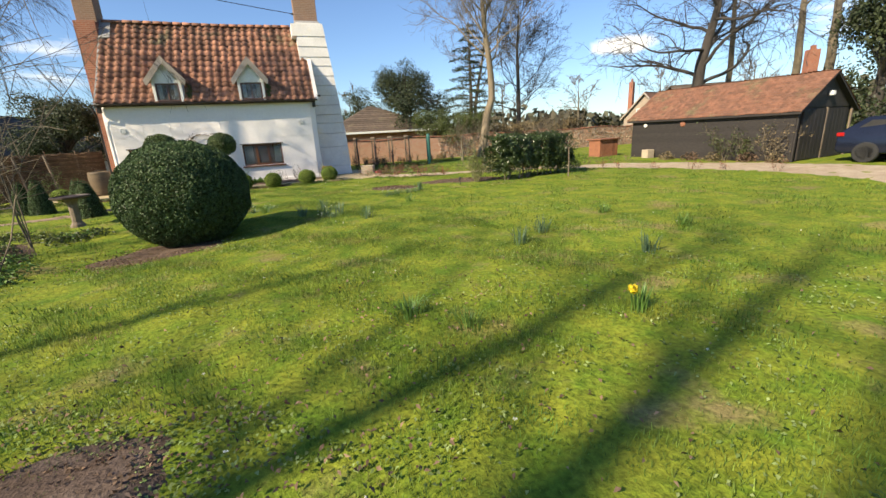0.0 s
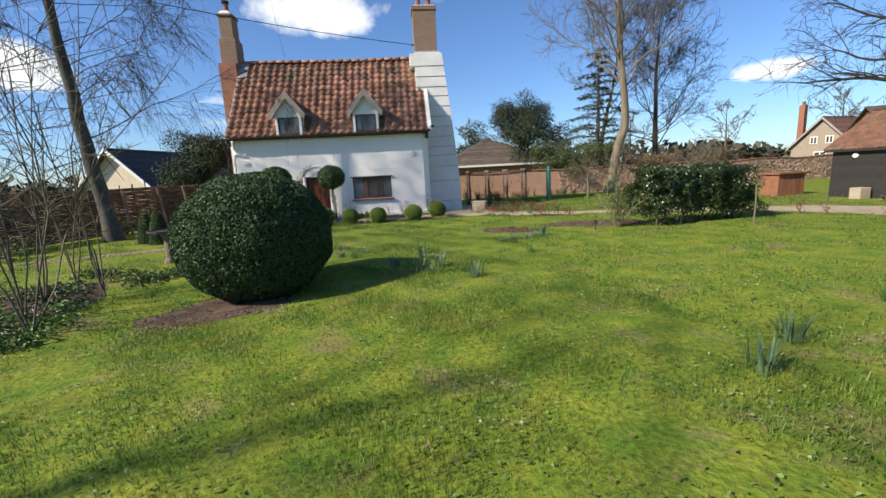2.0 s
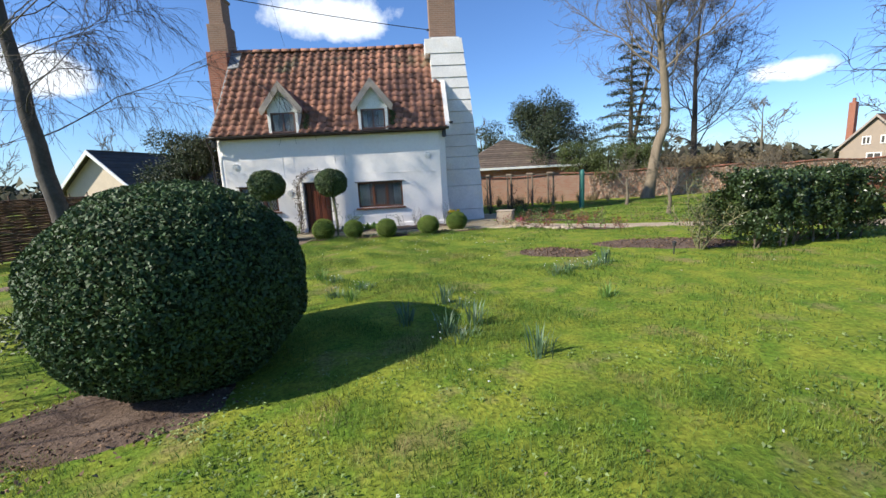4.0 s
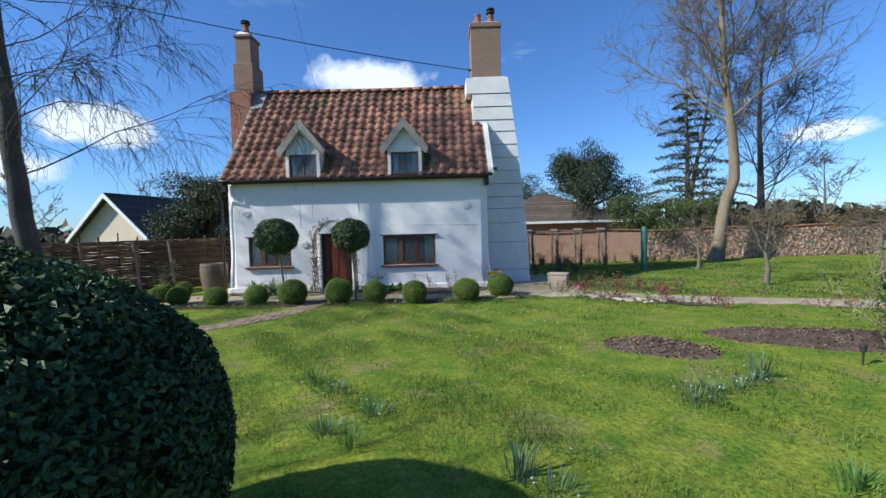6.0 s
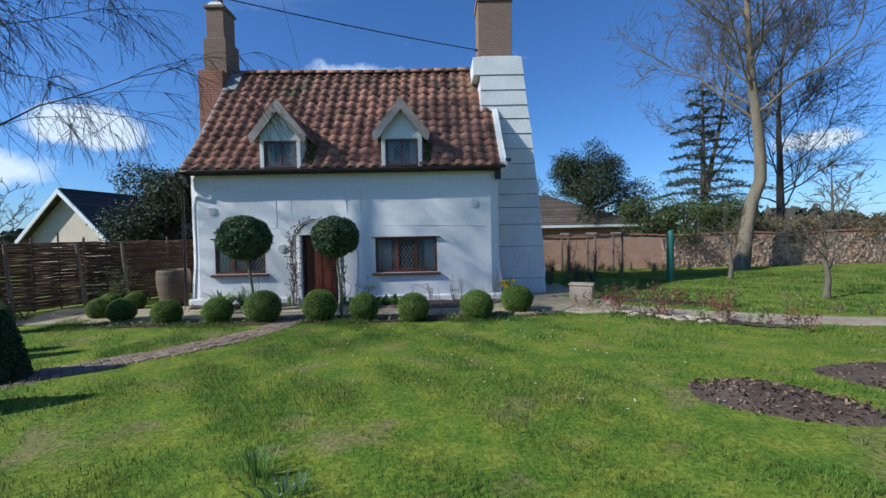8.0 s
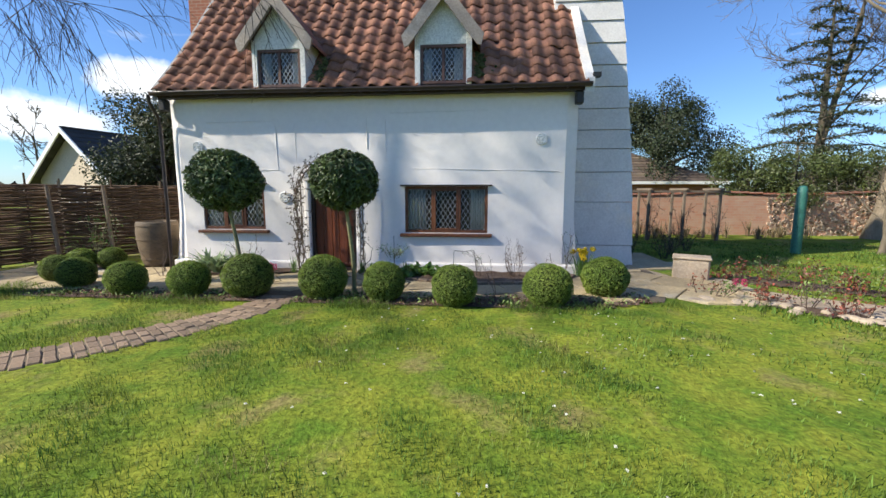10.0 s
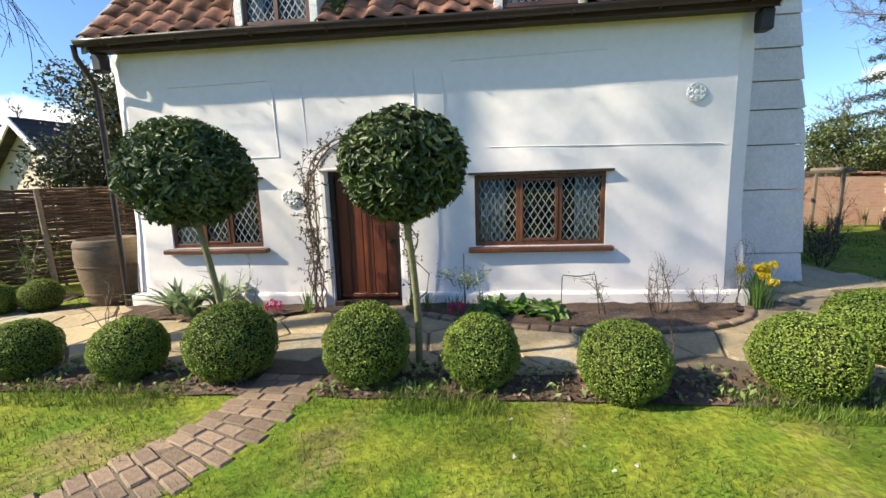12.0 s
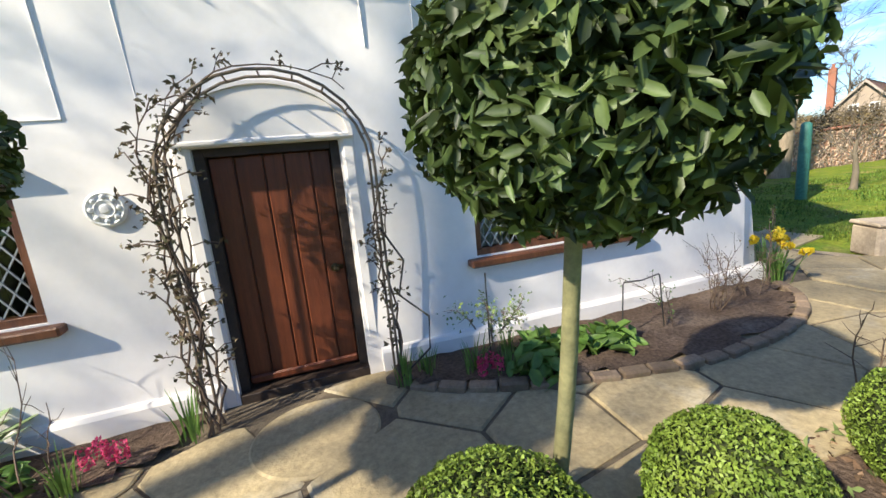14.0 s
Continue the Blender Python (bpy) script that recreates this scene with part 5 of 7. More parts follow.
# ---- border plants ----
def blades(name, at, n, length, width, material, spreadr=0.12, arc=0.5, label="", category="plant", group="", flowers=None, fh=0.9, nf=0, fsize=0.03, parent=None):
    """A tuft of arching strap leaves, with flower heads on stalks where given."""
    ob = thing(name, at, label, category, group)
    vs, fs, k = [], [], 0
    for _ in range(n):
        a, r = rng.uniform(0, 2 * math.pi), rng.uniform(0, spreadr)
        ln, wd, lean = length * rng.uniform(0.6, 1.15), width * rng.uniform(0.7, 1.2), arc * rng.uniform(0.2, 1.2)
        d, sde = np.array([math.cos(a), math.sin(a), 0]), np.array([-math.sin(a), math.cos(a), 0])
        base = d * r
        for q, (s, w_) in enumerate(((0, 0.8), (0.35, 1.0), (0.7, 0.8), (1.0, 0.1))):
            c = base + d * ln * lean * s * s + np.array([0, 0, ln * (s - 0.35 * lean * s * s)])
            vs += [c - sde * wd * w_ / 2, c + sde * wd * w_ / 2]
        fs += [(k + 2 * q, k + 2 * q + 1, k + 2 * q + 3, k + 2 * q + 2) for q in range(3)]
        k += 8
    arrays("foliage", vs, fs, material, ob)
    for _ in range(nf):
        a, r = rng.uniform(0, 2 * math.pi), rng.uniform(0, spreadr * 1.2)
        tip = np.array([math.cos(a) * r * 1.6, math.sin(a) * r * 1.6, length * fh * rng.uniform(0.8, 1.1)])
        tb = Tubes()
        tb.add([tip * (0.5, 0.5, 0), tip * (0.8, 0.8, 0.6), tip], [0.004, 0.003, 0.003], 4)
        tb.done("stalk", FRESH, ob)
        d = on_ball(14) * np.array([1, 1, 0.7])
        v, f = leaf_cards(tip + d * fsize * 0.5, d, fsize, fsize * 0.7, 0.3)
        arrays("flower", v, f, flowers, ob)
    return ob


for x, y, nf in ((1.62, 20.72, 6), (1.78, 20.95, 4)):
    blades("daffodil_clump", (x, y, -0.09), 40, 0.42, 0.02, FRESH, 0.14, 0.45, "yellow daffodils in green leaf at the wall corner", "daffodils", "", YELLOW, 1.1, nf, 0.085)
for x, y, h in ((-2.45, 20.55, 0.22), (-2.1, 20.45, 0.28), (-1.75, 20.6, 0.25), (-4.02, 20.5, 0.35), (-4.6, 20.3, 0.25), (-1.9, 20.3, 0.2), (-2.62, 20.55, 0.3)):
    blades("bulb_tuft", (x, y, -0.07), 26, h, 0.012, FRESH, 0.10, 0.35, "tuft of fresh green strap leaves in the bed", "plant", "bulb tufts")
for x, y in ((-4.42, 20.42), (-2.05, 20.28), (3.9, 19.7)):
    ob = thing("hyacinth", (x, y, -0.06), "bright pink hyacinths in the bed", "flowers")
    for k in range(4):
        px, py = rng.uniform(-0.13, 0.13), rng.uniform(-0.06, 0.06)
        n = 60
        u, a = rng.random(n), rng.random(n) * 6.28
        p = np.stack([px + 0.032 * np.cos(a), py + 0.032 * np.sin(a), 0.06 + 0.11 * u], 1)
        v, f = leaf_cards(p, np.stack([np.cos(a), np.sin(a), 0 * a], 1), 0.026, 0.018, 0.4)
        arrays("flower_spike", v, f, PINK, ob)


def leafy(at, n, r, h, leaf, material, label, category="plant", group=""):
    ob = thing("leafy_plant", at, label, category, group)
    d = on_ball(n)
    d[:, 2] = np.abs(d[:, 2])
    p = d * np.array([r, r, h]) * (rng.random((n, 1)) ** 0.4)
    v, f = leaf_cards(p, d * 0.4 + (0, 0, 0.9), leaf, leaf * 0.5, 0.5, 0.3, True)
    arrays("foliage", v, f, material, ob)
    return ob


for x, y in ((-1.55, 20.4), (-1.25, 20.35), (-1.75, 20.2), (-0.98, 20.3)):
    leafy((x, y, -0.06), 46, 0.20, 0.2, 0.17, FRESH, "low clump of broad fresh green leaves", "plant", "leafy clumps")
for x, y in ((-5.75, 20.4), (-5.25, 20.55), (-5.5, 20.3)):
    ob = blades("cardoon", (x, y, -0.06), 26, 0.50, 0.075, GREYLEAF, 0.08, 1.2, "silvery arching cardoon leaves by the wall", "plant", "cardoons")
leafy((-5.0, 20.35, -0.06), 70, 0.25, 0.2, 0.12, FRESH, "yellow-green leafy clump under the bay tree")


def twiggy(name, at, h, n, spreadr, material, label, category="shrub", group="", leaf_mat=None, leaf=0.03, nl=0, rad=0.006, sub=2):
    """A bare shrub: several stems that fork, with buds or leaves at the tips."""
    ob = thing(name, at, label, category, group)
    tb, tips = Tubes(), []
    for k in range(n):
        a = rng.uniform(0, 6.28)
        d = np.array([math.cos(a) * spreadr, math.sin(a) * spreadr, 1.0])
        ln = h * rng.uniform(0.6, 1.1)
        p = np.array([math.cos(a), math.sin(a), 0]) * spreadr * 0.15
        path = [p]
        for s in range(6):
            d = d + rng.normal(0, 0.16, 3) + (0, 0, 0.05)
            d /= np.linalg.norm(d)
            path.append(path[-1] + d * ln / 6)
        tb.add(path, np.linspace(rad, rad * 0.4, 7), 5)
        for q in range(2, 7):
            for _ in range(sub):
                d2 = d * 0.4 + rng.normal(0, 0.6, 3) + (0, 0, 0.3)
                d2 = d2 / np.linalg.norm(d2) * ln * rng.uniform(0.12, 0.3)
                e = path[q] + d2
                tb.add([path[q], path[q] + d2 * 0.5 + rng.normal(0, 0.01, 3), e], [rad * 0.5, rad * 0.4, rad * 0.25], 4)
                tips += [e, path[q] + d2 * 0.6]
    tb.done("branchwork", material, ob)
    if leaf_mat and nl:
        t = np.repeat(np.array(tips), nl, axis=0)
        t = t + rng.normal(0, leaf, t.shape)
        v, f = leaf_cards(t, np.tile([0, 0, 1.0], (len(t), 1)), leaf, leaf * 0.55, 0.9)
        arrays("foliage", v, f, leaf_mat, ob)
    return ob


twiggy("rose_bush", (0.35, 20.45, -0.06), 0.62, 9, 0.5, ROSESTEM, "bare brown twiggy rose bush in the bed", "rose bush", "", TAN, 0.02, 1)
twiggy("rose_bush", (0.9, 20.5, -0.06), 0.35, 6, 0.5, ROSESTEM, "bare brown twiggy rose bush in the bed", "rose bush", "", TAN, 0.02, 1)
twiggy("rose_bush", (-0.25, 20.35, -0.06), 0.55, 3, 0.4, ROSESTEM, "spindly rose with a few new leaves", "rose bush", "", FRESH, 0.03, 1)
twiggy("rose_bush", (1.25, 20.6, -0.06), 0.95, 3, 0.25, ROSESTEM, "spindly rose with a few new leaves", "rose bush", "", FRESH, 0.03, 1)
twiggy("rose_bush", (-0.05, 19.15, -0.08), 0.75, 2, 0.3, ROSESTEM, "spindly bare rose between the box balls", "rose bush")
twiggy("rose_bush", (-4.75, 20.3, -0.06), 0.7, 5, 0.4, ROSESTEM, "spindly bare rose by the wall", "rose bush")
twiggy("rose_bush", (-6.35, 19.9, -0.08), 0.6, 4, 0.5, ROSESTEM, "spindly bare rose before the barrel", "rose bush")
st = twiggy("standard_rose", (-1.97, 20.42, 0.28), 0.24, 6, 0.8, ROSESTEM, "small standard rose with fresh leaves on a cane", "rose bush", "", MOSS, 0.035, 2)
tb = Tubes()
tb.add([(0, 0, -0.35), (0.01, 0, -0.15), (0, 0, 0.02)], [0.009, 0.008, 0.008], 5)
tb.done("cane", ROSESTEM, st)
tb = Tubes()
tb.add([(0.0, 0.03, -0.35), (0.0, 0.03, 0.4)], [0.006, 0.006], 5)
tb.done("stake", BLACK, st)
frame_t = thing("plant_support", (-0.62, 20.35, -0.08), "thin wire plant support hoop in the bed", "plant support")
tb = Tubes()
tb.add([(-0.20, 0, 0), (-0.19, 0, 0.48), (-0.18, 0, 0.50), (0.0, 0.0, 0.485), (0.18, 0, 0.51), (0.19, 0, 0.49), (0.25, 0, 0.0)], [0.006] * 7, 5)
tb.done("wire", BLACK, frame_t)

# red-shooted roses along the gravel path
for k in range(26):
    s = k / 25
    if k % 2:
        x, y = 3.1 + 3.2 * s + rng.normal(0, 0.08), 19.5 - 2.4 * s + rng.normal(0, 0.08)
    else:
        x, y = 4.3 + 2.4 * s + rng.normal(0, 0.1), 20.9 - 1.7 * s + rng.normal(0, 0.1)
    twiggy("rose_bush", (x, y, -0.11), rng.uniform(0.25, 0.5), 4, 0.6, ROSESTEM, "low rose bush with dark red new shoots", "rose bush", "roses along the path", REDLEAF if k % 3 else MOSS, 0.055, 1, 0.007, 2)
for k in range(26):
    s = k / 25
    x, y = 8.0 + 7.0 * s + rng.normal(0, 0.1), 16.7 - 7.5 * s * s + rng.normal(0, 0.1)
    if k % 2 == 0:
        y = 18.6 - 1.0 * s * 3
        x = 7.5 + 8 * s
    twiggy("rose_bush", (x, y, g1(x, y) - 0.01), rng.uniform(0.22, 0.42), 4, 0.7, ROSESTEM, "low rose bush with dark red new shoots", "rose bush", "roses along the path", REDLEAF if k % 2 else TAN, 0.06, 1, 0.007, 1)
for k in range(24):
    s = rng.random()
    x, y = 3.0 + 3.4 * s + rng.normal(0, 0.12), 19.35 - 2.35 * s + rng.normal(0, 0.12)
    bm = bmesh.new()
    bmesh.ops.create_icosphere(bm, subdivisions=2, radius=1.0)
    sx, sy, sz = rng.uniform(0.06, 0.16), rng.uniform(0.05, 0.1), rng.uniform(0.03, 0.06)
    for v in bm.verts:
        v.co = Vector((v.co.x * sx, v.co.y * sy, v.co.z * sz)) * (1 + 0.3 * noise.noise(v.co * 2 + Vector((k, 0, 0))))
    ob = part("edging_stone", bm, STONE)
    ob.matrix_basis = pose(x, y, -0.10, 0, 0, rng.uniform(0, 180))
    tagged(ob, "rough pale edging stone beside the path", "stone", "path edging stones")
blk = thing("stone_block", (3.65, 20.75, -0.11), "pale square-cut stone trough beside the path", "stone block", rz=-25)
bm = bmesh.new()
box(bm, (-0.30, -0.2, 0), (0.30, 0.2, 0.38), 0.03)
for v in bm.verts:
    v.co += Vector((1, 1, 1)) * 0.02 * noise.noise(v.co * 6)
part("body", bm, STONE, blk)
boxed("top_slab", (-0.32, -0.22, 0.38), (0.32, 0.22, 0.43), STONE, blk, bevel=0.015)

# ---- trees ----
def unit(v):
    return v / (np.linalg.norm(v) + 1e-9)


def bare_tree(name, at, trunk, radius, material, label, twig_mat=None, limbs=9, sub=(6, 6), reach=0.45, start=0.4, droop=0.0, rise=0.5, twig=0.007, seed=1, wander=0.16, group="", category="tree", lean_to=(0, 0, 0), sides=9, limb_r=0.34):
    """A leafless tree: a bent tapered trunk, limbs, branches and fine twigs."""
    r = np.random.default_rng(seed)
    ob = thing(name, at, label, category, group)
    trunk = np.array(trunk, float)
    d = np.concatenate([[0], np.cumsum(np.linalg.norm(np.diff(trunk, axis=0), axis=1))])
    H = d[-1]
    s = np.linspace(0, H, 18)
    pts = np.stack([np.interp(s, d, trunk[:, c]) for c in range(3)], 1) + np.concatenate([np.zeros((1, 3)), r.normal(0, 0.012 * H / 10, (17, 3))])
    rad = radius * (1 - 0.93 * (s / H) ** 1.1)
    rad[0] *= 1.35
    tb, tw = Tubes(), Tubes()
    tb.add(pts, rad, sides)

    def bough(p, dirn, ln, rd, n, up):
        path = [p]
        dd = unit(dirn)
        for k in range(n):
            dd = unit(dd + r.normal(0, wander, 3) + np.array([0, 0, up]) + np.array(lean_to) * 0.05)
            path.append(path[-1] + dd * ln / n)
        return np.array(path), np.linspace(rd, max(rd * 0.25, twig * 0.6), n + 1)

    for k in range(limbs):
        f = start + (0.97 - start) * (k + r.random() * 0.7) / limbs
        i0 = min(int(f * 17), 16)
        p = pts[i0] + (pts[i0 + 1] - pts[i0]) * (f * 17 - i0)
        a = k * 2.4 + r.normal(0, 0.4)
        ln = H * reach * (1.15 - 0.75 * (f - start) / (1 - start)) * r.uniform(0.75, 1.2)
        dirn = np.array([math.cos(a), math.sin(a), rise + 0.5 * f]) + np.array(lean_to)
        path, rr = bough(p, dirn, ln, radius * limb_r * (1.05 - f * 0.75), 9, 0.04 - droop)
        tb.add(path, rr, 6)
        for _ in range(sub[0]):
            q = r.uniform(0.22, 1.0) * 9
            qi = min(int(q), 8)
            p2 = path[qi] + (path[qi + 1] - path[qi]) * (q - qi)
            d2 = unit(path[qi + 1] - path[qi]) + r.normal(0, 0.65, 3) + np.array([0, 0, 0.2 - droop * 2])
            path2, rr2 = bough(p2, d2, ln * r.uniform(0.25, 0.55), max(rr[qi] * 0.5, twig * 1.3), 6, 0.03 - droop * 2)
            tb.add(path2, rr2, 4)
            for _ in range(sub[1]):
                q2 = int(r.integers(1, 7))
                d3 = unit(path2[q2] - path2[q2 - 1]) + r.normal(0, 0.55, 3) + np.array([0, 0, 0.1 - droop * 6])
                path3, rr3 = bough(path2[q2], d3, ln * r.uniform(0.10, 0.28), twig, 4, 0.02 - droop * 5)
                tw.add(path3, rr3, 3)
                for _ in range(2):
                    q3 = int(r.integers(1, 5))
                    d4 = unit(path3[q3] - path3[q3 - 1]) + r.normal(0, 0.6, 3) + np.array([0, 0, -droop * 8])
                    path4, rr4 = bough(path3[q3], d4, ln * r.uniform(0.05, 0.13), twig * 0.65, 2, -droop * 6)
                    tw.add(path4, rr4, 3)
    tb.done("trunk", material, ob)
    tw.done("crown", twig_mat or material, ob, "fine bare twigs")
    return ob


bare_tree("ash_tree", (13.5, 28.4, -0.2), [(0, 0, 0), (0.15, 0, 1.2), (0.55, 0.0, 3.0), (0.95, 0, 4.4), (0.85, 0, 6.0), (0.5, 0, 8.2), (0.3, 0, 11), (0.2, 0, 14), (0.3, 0, 17.5)], 0.30, BARKPALE, "tall bare tree with a pale curved trunk by the garden wall", BARK, 30, (10, 9), 0.29, 0.36, 0.0, 0.65, 0.0105, 3, limb_r=0.27)
bare_tree("bare_tree", (19.6, 33.6, -0.2), [(0, 0, 0), (0.1, 0, 4), (0, 0.1, 8), (0.2, 0, 13)], 0.25, BARKDARK, "slender bare tree beyond the garden wall", BARKDARK, 22, (11, 9), 0.36, 0.20, 0.0, 0.5, 0.010, 5, limb_r=0.24)
bare_tree("bare_tree", (15.8, 34.5, -0.2), [(0, 0, 0), (0.1, 0, 4), (1.0, 0.1, 8), (1.6, 0, 13)], 0.20, BARK, "slender bare tree beyond the garden wall", BARK, 14, (8, 7), 0.34, 0.35, 0.0, 0.8, 0.010, 15)
bare_tree("oak_tree", (22.6, 18.6, -0.2), [(0, 0, 0), (0.05, 0, 2.5), (0.0, 0, 4.6), (0.5, -0.3, 7.5), (0.6, -0.4, 12)], 0.42, BARKDARK, "large bare spreading oak behind the dark barn", BARKDARK, 18, (11, 8), 0.50, 0.30, 0.015, 0.25, 0.011, 8, 0.24)
for k, (x, y, rr) in enumerate(((30.0, 18.1, 0.27), (30.8, 16.8, 0.31), (27.5, 20.5, 0.22))):
    bare_tree("bare_tree", (x, y, -0.2), [(0, 0, 0), (0.1, 0, 5), (0.0, 0.2, 10), (0.2, 0, 17)], rr, BARK, "tall straight bare tree behind the barn", BARK, 12, (7, 6), 0.25, 0.45, 0.0, 0.7, 0.012, 30 + k)
bare_tree("birch_tree", (-9.75, 17.75, -0.12), [(0, 0, 0), (-0.12, 0.0, 1.2), (-0.35, 0, 3.5), (-0.55, 0, 6.5), (-0.6, 0, 10), (-0.5, 0, 14)], 0.25, BIRCH, "weeping birch with hanging bare twigs on the lawn", BARKDARK, 28, (9, 10), 0.28, 0.24, 0.055, 0.40, 0.0065, 12, 0.12, lean_to=(0.35, -0.15, 0), limb_r=0.10)
for k, (x, y) in enumerate(((9.7, 20.2), (10.3, 24.5), (12.4, 19.4), (14.5, 21.5))):
    bare_tree("apple_tree", (x, y, -0.14), [(0, 0, 0), (0.05, 0, 0.5), (0.0, 0.05, 1.0), (0.1, 0, 1.9)], 0.085, BARK, "small bare orchard apple tree on the lawn", BARK, 9, (5, 5), 0.75, 0.35, 0.0, 0.5, 0.006, 50 + k, 0.22, "orchard apple trees")
# trees off to the sunny side, whose shadows cross the lawn
for k, (x, y, rr) in enumerate(((-8.4, -1.15, 0.20), (-9.0, -2.6, 0.36), (-10.5, -4.1, 0.32), (-12.5, 0.6, 0.2))):
    bare_tree("bare_tree", (x, y, -0.05), [(0, 0, 0), (0.1, 0, 3), (0.0, 0.2, 7), (0.3, 0, 13)], rr, BARK, "bare garden tree at the lawn's edge", BARK, 8, (3, 2), 0.36, 0.35, 0.0, 0.6, 0.012, 70 + k)
# hazel-like stems in the border
for k, (x, y) in enumerate(((-4.5, 8.1), (-5.0, 8.6), (-5.3, 9.3), (-4.8, 9.9), (-5.7, 10.5), (-6.3, 8.7))):
    twiggy("border_shrub", (x, y, g1(x, y)), rng.uniform(3.2, 4.8), 4, 0.13, BARK, "tall thin bare stems of a border shrub", "shrub", "border shrubs", MOSS if k % 2 else None, 0.03, 1, 0.013, 3)
for k in range(26):
    x, y = -5.3 + rng.uniform(-1.1, 1.0), 9.2 + rng.uniform(-2.2, 2.4)
    leafy((x, y, g1(x, y)), 150, 0.42, 0.16, 0.07, IVY if k % 3 else FRESH, "low dark green ground cover under the border shrubs", "ground cover", "border ground cover")
for k in range(9):
    x, y = -6.8 + rng.uniform(-1.2, 1.2), 8.5 + rng.uniform(-3, 3)
    leafy((x, y, g1(x, y)), 130, 0.45, 0.45, 0.06, MOSS, "low leafy border shrub", "shrub", "low border shrubs")


def leaf_tree(name, at, h, blobs, n, leaf, material, label, trunk_r=0.2, category="tree", trunk_h=0.6):
    """An evergreen: trunk, limbs to each clump, and uneven clumps of leaf cards."""
    ob = thing(name, at, label, category)
    tb = Tubes()
    tb.add([(0, 0, 0), (0.05, 0, h * trunk_h * 0.5), (0, 0.05, h * trunk_h), (0, 0, h * 0.9)], [trunk_r, trunk_r * 0.8, trunk_r * 0.5, 0.03], 7)
    vs, fs, k = [], [], 0
    total = sum(b[3] * b[4] for b in blobs)
    for bx, by, bz, br, bh in blobs:
        tb.add([(0, 0, min(bz, h * trunk_h) * 0.7), (bx * 0.5, by * 0.5, bz * 0.85), (bx, by, bz)], [trunk_r * 0.4, trunk_r * 0.25, 0.02], 5)
        m = int(n * br * bh / total)
        d = on_ball(m)
        rr = (0.55 + 0.55 * rng.random(m)) * (1 + lumps(d, 2.6, 0.45, bx + bz))
        p = np.array([bx, by, bz]) + d * rr[:, None] * np.array([br, br, bh])
        v, f = leaf_cards(p, d, leaf, leaf * 0.5, 0.8)
        vs.append(v)
        fs.append(f + k)
        k += len(v)
    tb.done("trunk", BARKDARK, ob)
    arrays("crown", np.concatenate(vs), np.concatenate(fs), material, ob)
    return ob


def rand_blobs(n, w, z0, z1, br, r, taper=0.5):
    out = []
    for k in range(n):
        z = z0 + (z1 - z0) * r.random()
        lim = w * (1 - taper * (z - z0) / (z1 - z0))
        a, q = r.random() * 6.28, math.sqrt(r.random())
        s = br * r.uniform(0.6, 1.2)
        out.append((lim * q * math.cos(a), lim * q * math.sin(a), z, s, s * 0.8))
    return out


tr = np.random.default_rng(5)
leaf_tree("holm_oak", (12.2, 43.5, -0.2), 9.4, rand_blobs(50, 5.0, 2.4, 8.3, 1.25, tr, 0.55), 34000, 0.16, FARLEAF, "broad dark evergreen tree behind the bungalow", 0.25)
leaf_tree("evergreen_shrub", (8.3, 49.5, -0.2), 7.0, rand_blobs(18, 2.4, 1.5, 6.8, 1.1, tr), 9000, 0.16, FARLEAF, "dark evergreen behind the bungalow roof", 0.15)
for x, y, w in ((10.4, 30.4, 1.5), (12.2, 30.5, 1.6), (14.2, 30.6, 1.5), (17.2, 30.8, 1.7), (20.2, 30.9, 1.6), (23.6, 31.0, 1.5)):
    leaf_tree("ivy_mass", (x, y, -0.2), 3.5 if x < 15 else 2.6, rand_blobs(18, w, 1.2, 3.2 if x < 15 else 2.3, 0.65, tr, 0.3), 8000, 0.10, IVY if x < 16 else TAN, "dense ivy and shrubs spilling over the garden wall", 0.08, "shrub", 0.4)
leaf_tree("hanging_conifer", (-9.5, 24.3, -0.15), 4.4, rand_blobs(34, 1.7, 1.2, 3.9, 0.7, tr, 0.35), 24000, 0.10, FARLEAF, "drooping conifer behind the woven fence", 0.16)
leaf_tree("hanging_conifer", (-8.3, 26.8, -0.15), 4.0, rand_blobs(14, 1.5, 1.5, 3.6, 0.6, tr, 0.4), 6000, 0.09, TAN, "dry brown climber over a far trellis", 0.12)
leaf_tree("dark_conifer", (28.5, 13.2, -0.2), 9.0, rand_blobs(26, 3.0, 1.5, 7.5, 1.1, tr, 0.5), 11000, 0.20, FARLEAF, "dark conifers beyond the parked car", 0.3)
leaf_tree("dark_conifer", (31.0, 8.5, -0.2), 9.0, rand_blobs(22, 3.2, 1.5, 7.0, 1.1, tr, 0.5), 9000, 0.20, FARLEAF, "dark conifers beyond the parked car", 0.3)


